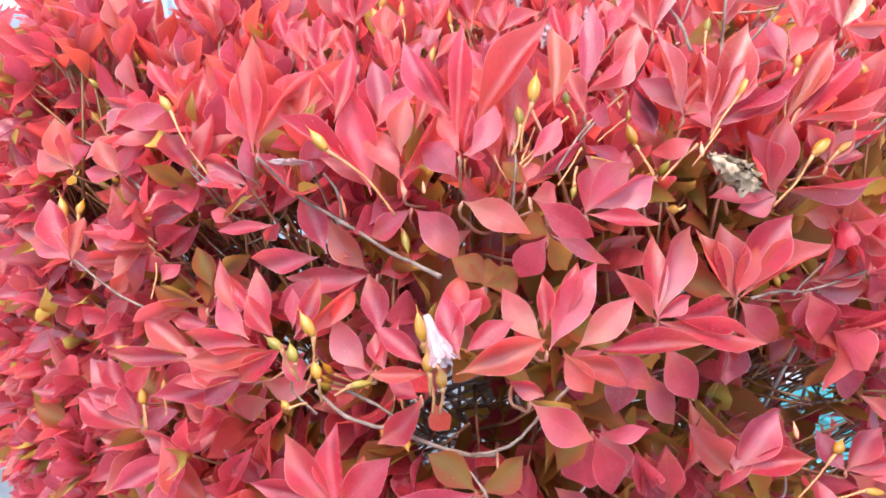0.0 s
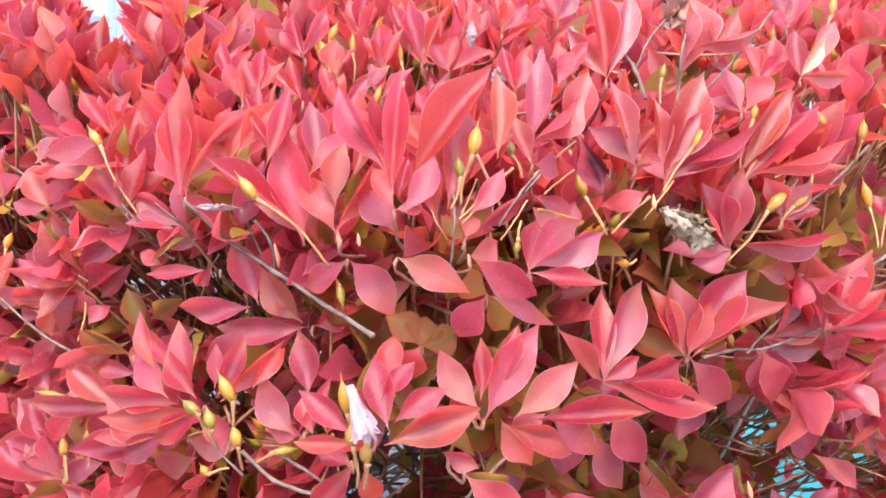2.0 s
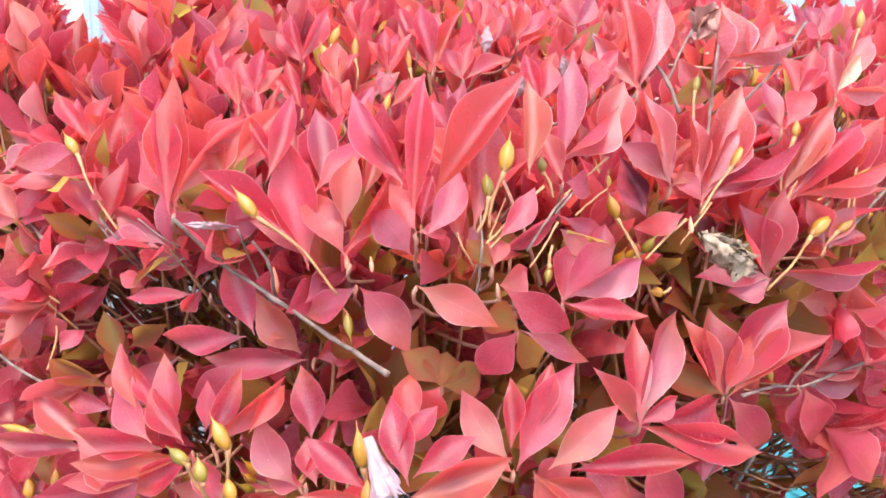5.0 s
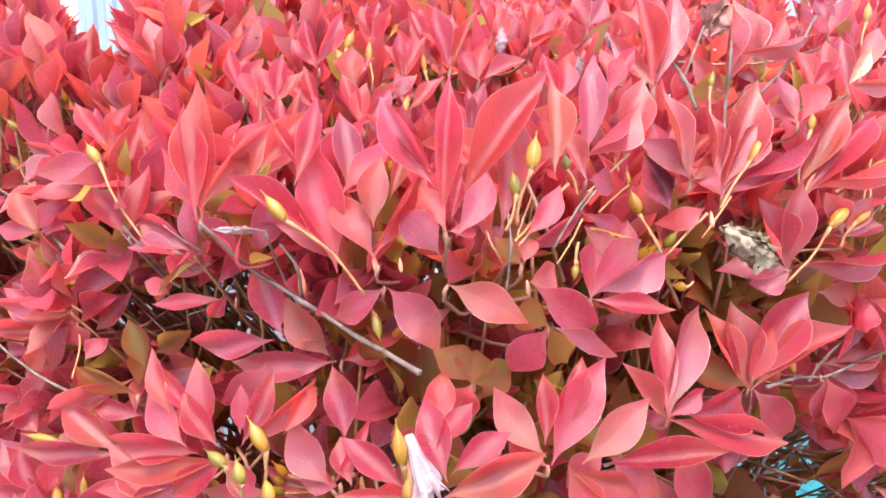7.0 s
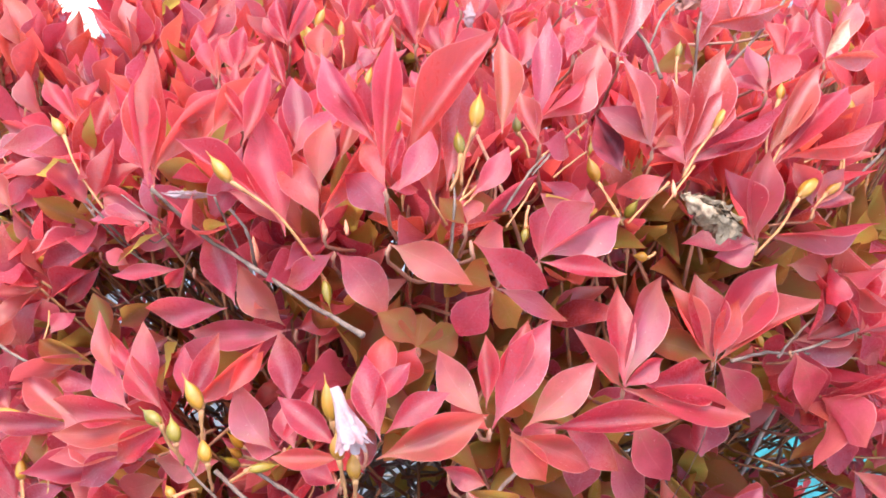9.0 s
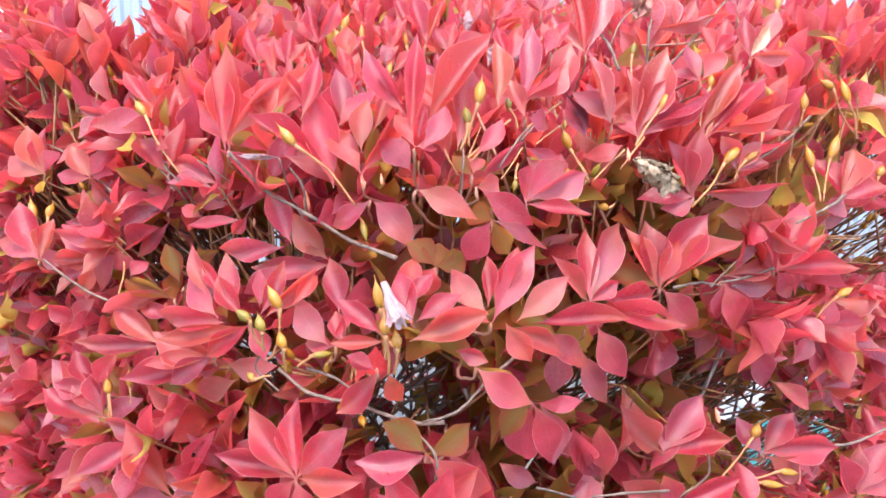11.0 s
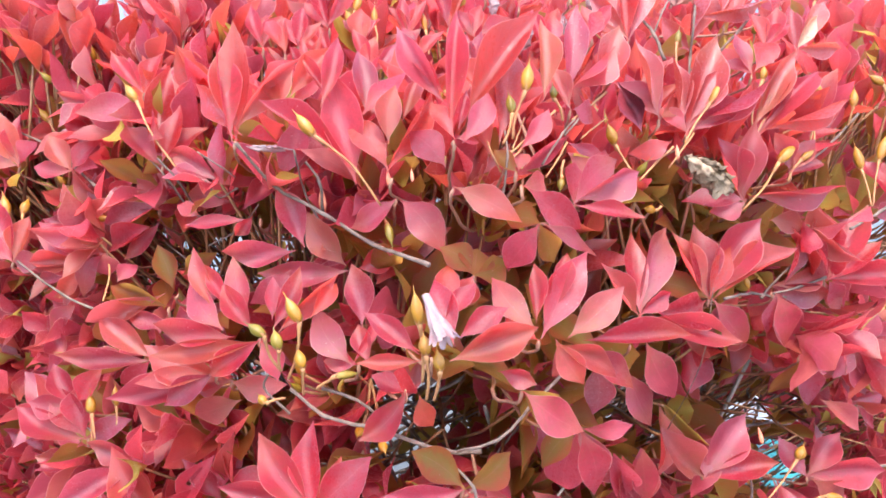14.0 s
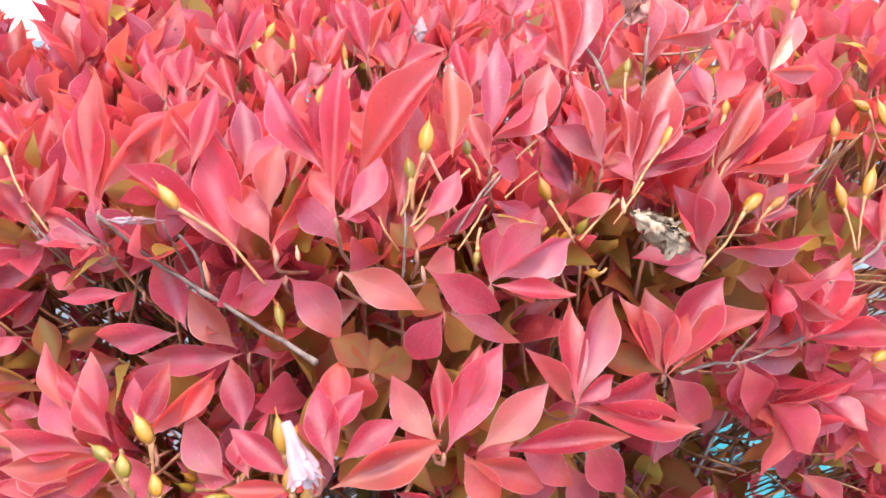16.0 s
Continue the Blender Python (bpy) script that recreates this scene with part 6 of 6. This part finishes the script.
capsule((0.0137, 0.3684, 1.0040), (0.0118, 0.3737, 1.0141), 0.0026, (0.0151, 0.3615, 0.9930), 'y')
capsule((0.0789, 0.3180, 1.0061), (0.0751, 0.3227, 1.0146), 0.0022, (0.0816, 0.3153, 1.0025), 'y')
capsule((0.0052, 0.2226, 0.9121), (0.0061, 0.2282, 0.9139), 0.0023, (0.0073, 0.2189, 0.9044), 'y')
capsule((0.0047, 0.3314, 0.9889), (0.0066, 0.3355, 0.9969), 0.0026, (0.0050, 0.3253, 0.9792), 'y')
capsule((0.1193, 0.3275, 1.0028), (0.1209, 0.3307, 1.0092), 0.0026, (0.1179, 0.3214, 0.9930), 'g')
capsule((0.1687, 0.3019, 0.9576), (0.1756, 0.3044, 0.9620), 0.0031, (0.1634, 0.3004, 0.9485), 'y')
capsule((0.0567, 0.2607, 0.9524), (0.0557, 0.2583, 0.9479), 0.0026, (0.0577, 0.2645, 0.9584), 'g')
capsule((0.1442, 0.2880, 0.9100), (0.1464, 0.2865, 0.9046), 0.0028, (0.1405, 0.2887, 0.9161), 'y')
# the cluster beside the lower shoots, and the three below the withered flower
capsule((-0.0310, 0.2270, 0.9100), (-0.0360, 0.2300, 0.9180), 0.0040, (-0.0350, 0.2310, 0.8890), 'y')
capsule((-0.0420, 0.2280, 0.9050), (-0.0480, 0.2310, 0.9080), 0.0035, (-0.0380, 0.2320, 0.8920), 'g')
capsule((-0.0370, 0.2240, 0.9020), (-0.0390, 0.2270, 0.9080), 0.0037, (-0.0370, 0.2280, 0.8930), 'g')
capsule((-0.0300, 0.2260, 0.8950), (-0.0320, 0.2290, 0.9010), 0.0036, (-0.0300, 0.2300, 0.8840), 'y')
capsule((-0.0200, 0.2290, 0.8910), (-0.0120, 0.2320, 0.8910), 0.0027, (-0.0260, 0.2330, 0.8850), 'g')
capsule((-0.0430, 0.2360, 0.8780), (-0.0460, 0.2390, 0.8800), 0.0029, (-0.0370, 0.2400, 0.8780), 'y')
capsule((0.0050, 0.2100, 0.9160), (0.0030, 0.2130, 0.9260), 0.0034, (0.0070, 0.2140, 0.8960), 'y')
capsule((0.0070, 0.2060, 0.9080), (0.0060, 0.2090, 0.9140), 0.0037, (0.0080, 0.2100, 0.8920), 'y')
capsule((0.0110, 0.2040, 0.9040), (0.0100, 0.2070, 0.9100), 0.0034, (0.0100, 0.2080, 0.8930), 'y')
# bare twigs among the leaves
branch(0.00098, (-0.0586, 0.2803, 0.9584), (-0.0459, 0.2889, 0.9414), (-0.0272, 0.2772, 0.9340), (-0.0083, 0.2695, 0.9248), (0.0098, 0.2447, 0.9243))
branch(0.00071, (-0.0337, 0.2767, 0.9529), (-0.0285, 0.2762, 0.9457), (-0.0276, 0.2823, 0.9331))
branch(0.00088, (0.1091, 0.3971, 1.0398), (0.1035, 0.3438, 1.0182), (0.1071, 0.3234, 1.0057), (0.1107, 0.3172, 0.9953))
branch(0.00061, (0.1071, 0.3234, 1.0057), (0.1140, 0.3327, 1.0176), (0.1342, 0.3762, 1.0270))
branch(0.00082, (0.1786, 0.3683, 1.0316), (0.1512, 0.3348, 1.0116), (0.1360, 0.3338, 0.9931))
branch(0.00074, (0.1500, 0.3883, 1.0360), (0.1286, 0.3348, 1.0150), (0.1289, 0.3343, 0.9984), (0.1249, 0.3229, 0.9827))
branch(0.00053, (0.0636, 0.2763, 0.9721), (0.0583, 0.2714, 0.9673), (0.0500, 0.2638, 0.9567))
branch(0.00076, (0.1906, 0.3080, 0.9010), (0.1699, 0.2996, 0.8981), (0.1477, 0.2867, 0.9036), (0.1319, 0.2787, 0.9035))
branch(0.00064, (0.1909, 0.3040, 0.9149), (0.1780, 0.3041, 0.9147), (0.1637, 0.2985, 0.9054), (0.1534, 0.2891, 0.9008))
branch(0.00064, (-0.0989, 0.3255, 0.9455), (-0.0898, 0.3217, 0.9368), (-0.0869, 0.3412, 0.9192))
branch(0.00049, (0.0344, 0.2566, 0.9685), (0.0347, 0.2495, 0.9605), (0.0341, 0.2500, 0.9468))
branch(0.00105, (-0.0370, 0.2579, 0.8731), (-0.0248, 0.2509, 0.8662), (-0.0059, 0.2429, 0.8648), (0.0165, 0.2364, 0.8605), (0.0297, 0.2333, 0.8619))
branch(0.00078, (-0.0047, 0.2422, 0.8699), (-0.0149, 0.2450, 0.8759), (-0.0257, 0.2591, 0.8727))
branch(0.00076, (0.0209, 0.2310, 0.8631), (0.0335, 0.2257, 0.8702), (0.0440, 0.2276, 0.8808), (0.0613, 0.2462, 0.8877))
branch(0.00083, (0.0701, 0.2455, 0.8257), (0.0940, 0.2663, 0.8072), (0.1112, 0.2698, 0.7991), (0.1353, 0.2745, 0.7869))
branch(0.00077, (0.0940, 0.2663, 0.8072), (0.1163, 0.2710, 0.8065), (0.1410, 0.2796, 0.8024))
branch(0.00084, (0.1620, 0.2973, 0.8241), (0.1645, 0.2908, 0.8044), (0.1411, 0.2784, 0.7965))
branch(0.00080, (0.1794, 0.3106, 0.9574), (0.2057, 0.3377, 0.9644), (0.2218, 0.3487, 0.9754))
branch(0.00094, (0.1991, 0.3061, 0.9281), (0.2226, 0.3220, 0.9327), (0.2360, 0.3314, 0.9372))
branch(0.00077, (0.1563, 0.2853, 0.9040), (0.1752, 0.2981, 0.9035), (0.1895, 0.3029, 0.9066))
branch(0.00100, (0.3070, 0.3554, 0.7987), (0.2673, 0.3304, 0.8006), (0.2399, 0.3172, 0.8041))
branch(0.00074, (-0.1746, 0.3600, 0.8898), (-0.1481, 0.3425, 0.8795), (-0.1260, 0.3277, 0.8767))
branch(0.00071, (-0.1452, 0.3242, 0.8316), (-0.1187, 0.3035, 0.8261), (-0.1040, 0.2959, 0.8122))
branch(0.00084, (-0.2138, 0.4304, 0.9485), (-0.1670, 0.3879, 0.9404), (-0.1370, 0.3609, 0.9263))
branch(0.00067, (0.0143, 0.2389, 0.8593), (0.0250, 0.2176, 0.8580), (0.0264, 0.2199, 0.8428))
branch(0.00058, (-0.0437, 0.2581, 0.8804), (-0.0472, 0.2627, 0.8712), (-0.0374, 0.2581, 0.8631))
# a spider's thread, drawn as a hair-thin twig
branch(0.00019, (0.1255, 0.2764, 0.9086), (0.1241, 0.2746, 0.8779), (0.1249, 0.2999, 0.8335))
branch(0.00056, (0.0351, 0.2507, 0.9607), (0.0450, 0.2629, 0.9675), (0.0547, 0.2709, 0.9751), mat=STALK)
branch(0.00048, (0.0363, 0.2504, 0.9595), (0.0439, 0.2608, 0.9654), (0.0515, 0.2684, 0.9716), mat=STALK)
branch(0.00053, (0.0624, 0.2758, 0.9718), (0.0704, 0.2833, 0.9764), (0.0793, 0.2917, 0.9818), mat=STALK)
branch(0.00045, (0.0670, 0.2774, 0.9650), (0.0729, 0.2831, 0.9687), (0.0791, 0.2880, 0.9720), mat=STALK)
branch(0.00058, (0.0947, 0.2875, 0.9486), (0.1014, 0.2894, 0.9556), (0.1090, 0.2929, 0.9619), mat=STALK)
branch(0.00048, (0.1069, 0.2900, 0.9536), (0.1121, 0.2926, 0.9600), (0.1187, 0.2975, 0.9671), mat=STALK)
branch(0.00047, (0.0836, 0.2882, 0.9625), (0.0876, 0.2866, 0.9561), (0.0930, 0.2871, 0.9481), mat=STALK)
branch(0.00061, (0.1606, 0.3043, 0.9682), (0.1781, 0.3191, 0.9715), (0.1990, 0.3376, 0.9750), mat=STALK)
branch(0.00039, (0.0273, 0.2477, 0.9658), (0.0293, 0.2466, 0.9613), (0.0328, 0.2494, 0.9556), mat=STALK)
branch(0.00042, (0.0420, 0.2620, 0.9728), (0.0393, 0.2585, 0.9667), (0.0371, 0.2539, 0.9628), mat=STALK)
branch(0.00051, (0.1485, 0.3042, 0.9673), (0.1545, 0.3094, 0.9738), (0.1643, 0.3166, 0.9781), mat=STALK)
branch(0.00053, (0.0593, 0.2722, 0.9665), (0.0635, 0.2760, 0.9703), (0.0672, 0.2797, 0.9737))
branch(0.00042, (0.0506, 0.2599, 0.9527), (0.0556, 0.2651, 0.9584), (0.0603, 0.2719, 0.9639), mat=STALK)
branch(0.00065, (-0.1043, 0.3320, 0.9444), (-0.0955, 0.3261, 0.9372), (-0.0902, 0.3399, 0.9217), (-0.0831, 0.3378, 0.9177))
branch(0.00052, (-0.0376, 0.2738, 0.9572), (-0.0346, 0.2856, 0.9398), (-0.0286, 0.2830, 0.9293))
branch(0.00049, (-0.1067, 0.3591, 0.9012), (-0.0926, 0.3428, 0.8974), (-0.0821, 0.3299, 0.8991))
branch(0.00041, (-0.0774, 0.3143, 0.9386), (-0.0727, 0.3179, 0.9311), (-0.0632, 0.3066, 0.9373))
branch(0.00040, (-0.0547, 0.3055, 0.9310), (-0.0659, 0.3210, 0.9167), (-0.0825, 0.3409, 0.9045))
branch(0.00058, (-0.1280, 0.3351, 0.8792), (-0.1281, 0.3457, 0.8896), (-0.1334, 0.3571, 0.8965), mat=STALK)
branch(0.00039, (-0.0778, 0.3048, 0.9515), (-0.0685, 0.2981, 0.9474), (-0.0629, 0.3009, 0.9427))
# winter buds
bud((0.0042, 0.2594, 0.9496), (0.0036, 0.2603, 0.9542), 0.0014)
bud((-0.0034, 0.2702, 0.9460), (-0.0045, 0.2714, 0.9522), 0.0019)
bud((-0.0276, 0.2823, 0.9331), (-0.0285, 0.2841, 0.9429), 0.0030)
bud((0.1109, 0.2914, 0.9570), (0.1105, 0.2937, 0.9629), 0.0019)
bud((0.1909, 0.3082, 0.9002), (0.1926, 0.3092, 0.9058), 0.0018)
bud((0.1711, 0.2996, 0.8275), (0.1694, 0.3024, 0.8348), 0.0024)


for k, mass in masses.items():
    if mass.count:
        mass.link("foliage", names[k])


# ---- loose things ----


def plastic_sheet(x0, y0, wide, deep, mat, label):
    """A creased sheet lying on the ground behind the shrub."""
    n, verts, faces = 22, [], []
    for i in range(n):
        for j in range(n):
            x, y = x0 + wide * i / (n - 1), y0 + deep * j / (n - 1)
            verts.append((x + 0.02 * math.sin(j * 1.7), y + 0.02 * math.sin(i * 1.3), 0.012 + 0.05 * abs(noise.noise((x * 6, y * 6, 0.3)))))
    top = len(verts)
    verts += [(x, y, z - 0.008) for x, y, z in verts]
    for i in range(n - 1):
        for j in range(n - 1):
            a = i * n + j
            faces += [(a, a + n, a + n + 1, a + 1), (top + a, top + a + 1, top + a + n + 1, top + a + n)]
    ob = new("plastic_sheet", solid("plastic_sheet", verts, faces, mat, True))
    return tagged(ob, label, "sheet")


plastic_sheet(0.80, 1.42, 0.48, 0.43, SHEET, "creased turquoise plastic sheet lying on the concrete")
# this white one is added to stand in for brightly sunlit ground
plastic_sheet(0.85, 1.88, 0.75, 0.55, SUNLIT_PATCH, "added white sheet standing in for bright sunlit concrete")


def crumpled(name, at, size, mat, way, seed, strips=10, slim=1.0):
    """A dried leaf or flower: torn, twisted strips shrivelled into one lump."""
    r = random.Random(seed)
    way = Vector(way).normalized()
    a = way.orthogonal().normalized()
    b = way.cross(a)
    verts, faces, nu, nv = [], [], 7, 17
    for q in range(strips):
        spin, off, shift = r.uniform(0, 6.28), r.uniform(0.02, 0.2), r.uniform(-0.16, 0.16)
        arc, start = r.uniform(0.3, 1.1), len(verts)
        for i in range(nv):
            v = i / (nv - 1)
            wide = math.sin(math.pi * min(max(v, 0.05), 0.95)) ** 0.6
            for k in range(nu):
                s = k / (nu - 1) - 0.5
                n1 = noise.noise((v * 7 + seed + q * 9, s * 3, seed))
                n2 = noise.noise((v * 16 + seed, s * 9 + q * 5, 2.0))
                t = spin + s * arc * 2 + 0.9 * n1
                rad = slim * size * wide * (0.13 + off * 0.7 + 0.22 * n1 + 0.13 * n2)
                verts.append(Vector(at) + way * size * (0.8 * (v - 0.5) + shift + 0.07 * n2) + (a * math.cos(t) + b * math.sin(t)) * rad)
        for i in range(nv - 1):
            for k in range(nu - 1):
                o = start + i * nu + k
                faces.append((o, o + 1, o + nu + 1, o + nu))
    return new(name, solid(name, verts, faces, mat, True))


def shrivelled(at, way, size, mat, seed, leaves=4):
    """Withered leaves curled and crumpled together into one lump, joined in one mesh."""
    r = random.Random(seed)
    verts, faces = [], []
    for q in range(leaves):
        v, f, _ = leaf_form(r.uniform(1.5, 4.0), 0.2, r.uniform(-0.3, 0.5), r.uniform(-1.2, 1.2), 0.08, 9, FINE, 0.12, r)
        spread = Vector([r.uniform(-0.13, 0.13) for _ in range(3)])
        axis = (Vector(way).normalized() + spread).normalized()
        length = size * r.uniform(0.75, 1.1)
        base = Vector(at) - axis * length * r.uniform(0.4, 0.6) + spread * size * 0.4
        m = leaf_frame(base, base + axis * length, length * r.uniform(0.28, 0.42), r.uniform(-60, 60))
        k = len(verts)
        for p in v:
            p = Vector(p)
            ruck = Vector([noise.noise((p.x * 5 + c * 7 + q * 3, p.y * 5 + seed, p.z * 4)) for c in range(3)])
            fine = Vector([noise.noise((p.x * 14 + c * 5, p.y * 14 + seed + q, 1.7)) for c in range(3)])
            verts.append(m @ (p + ruck * 0.16 + fine * 0.05))
        faces += [tuple(i + k for i in face) for face in f]
    return new("dead_leaf", solid("dead_leaf", verts, faces, mat, True))


def wilted_flower(throat, mouth, width):
    """A shrivelled trumpet flower: a thin pleated tube that opens into a torn, crumpled rim."""
    throat, mouth = Vector(throat), Vector(mouth)
    axis = mouth - throat
    a = axis.orthogonal().normalized()
    b = axis.normalized().cross(a)
    verts, faces, n, sides = [], [], 18, 40
    for layer in (1.0, 0.8):
        start = len(verts)
        for i in range(n):
            v = i / (n - 1)
            for k in range(sides):
                t = 2 * math.pi * k / sides
                ruck = noise.noise((math.cos(t) * 1.6, math.sin(t) * 1.6, v * 3.0 + layer * 5))
                open_ = layer * width * (0.12 + 0.14 * v + 0.16 * max(v - 0.35, 0) ** 1.3)
                r = open_ * (1 + 0.35 * math.cos(5 * t + 2 * v) * v + 1.1 * ruck * v)
                far = v * (1 + 0.45 * ruck * v)
                verts.append(throat + axis * far + a * math.cos(t) * r + b * math.sin(t) * r * 0.75)
        for i in range(n - 1):
            for k in range(sides):
                m = (k + 1) % sides
                faces.append((start + i * sides + k, start + i * sides + m, start + (i + 1) * sides + m, start + (i + 1) * sides + k))
    return new("withered_flower", solid("withered_flower", verts, faces, PETAL, True))


def curled_leaf(base, tip, width):
    """A withered leaf rolled along its midrib and twisted."""
    verts, faces, uvs = leaf_form(2.6, 0.3, 0.5, 1.9, 0.10, 9, rng=random.Random(4), tips=(0.3, 0.5))
    me = solid("curled_leaf", verts, faces, WINE, True)
    me.transform(leaf_frame(base, tip, width, 25))
    ob = new("curled_leaf", me)
    return tagged(ob, "dark wine-red curled leaf hanging among the shoots", "leaf")


tagged(crumpled('dead_leaf', (0.1220, 0.2870, 0.9520), 0.025, DRY, (0.9, 0.1, -0.55), 6, 14, 0.72), 'crumpled dry brown dead leaf caught among the red leaves', 'dead leaf')
tagged(shrivelled((0.1350, 0.3724, 1.0275), (0.5, 0.0, 1.0), 0.019, DRY_PINK, 12, 2), 'shrivelled pinkish-brown leaf hanging from a bare twig', 'dead leaf')
tagged(wilted_flower((0.0060, 0.2070, 0.9260), (0.0110, 0.2000, 0.9160), 0.0105), 'shrivelled pale pink flower clinging to the seed capsules', 'flower')
tagged(crumpled('withered_flower', (0.0544, 0.3351, 1.0004), 0.013, PETAL, (0.4, 0.1, 0.9), 20, 5, 0.8), 'small shrivelled pinkish-white flower remnant among the leaves', 'flower', 'withered flowers')
tagged(crumpled('withered_flower', (0.0657, 0.3276, 1.0032), 0.011, PETAL, (0.2, 0.1, 0.9), 21, 5, 0.8), 'small shrivelled pinkish-white flower remnant among the leaves', 'flower', 'withered flowers')
tagged(crumpled('withered_flower', (0.0440, 0.3625, 1.0158), 0.012, PETAL, (0.0, 0.1, 0.9), 22, 5, 0.8), 'small shrivelled pinkish-white flower remnant among the leaves', 'flower', 'withered flowers')
tagged(crumpled('withered_flower', (0.0720, 0.3407, 1.0086), 0.009, PETAL, (-0.2, 0.1, 0.9), 23, 5, 0.8), 'small shrivelled pinkish-white flower remnant among the leaves', 'flower', 'withered flowers')
tagged(crumpled('withered_flower', (0.0894, 0.3594, 1.0177), 0.009, PETAL, (-0.4, 0.1, 0.9), 24, 5, 0.8), 'small shrivelled pinkish-white flower remnant among the leaves', 'flower', 'withered flowers')
tagged(crumpled('withered_flower', (-0.1401, 0.4624, 0.9865), 0.01, PETAL, (-0.6, 0.1, 0.9), 25, 5, 0.8), 'small shrivelled pinkish-white flower remnant among the leaves', 'flower', 'withered flowers')
tagged(crumpled('dead_leaf', (-0.0467, 0.2771, 0.9571), 0.016, PETAL, (1.0, 0.1, -0.05), 31, 5, 0.32), 'thin bleached curled dead leaf lying across a twig', 'dead leaf')
curled_leaf((0.0760, 0.2700, 0.9861), (0.0847, 0.2671, 0.9687), 0.0085)
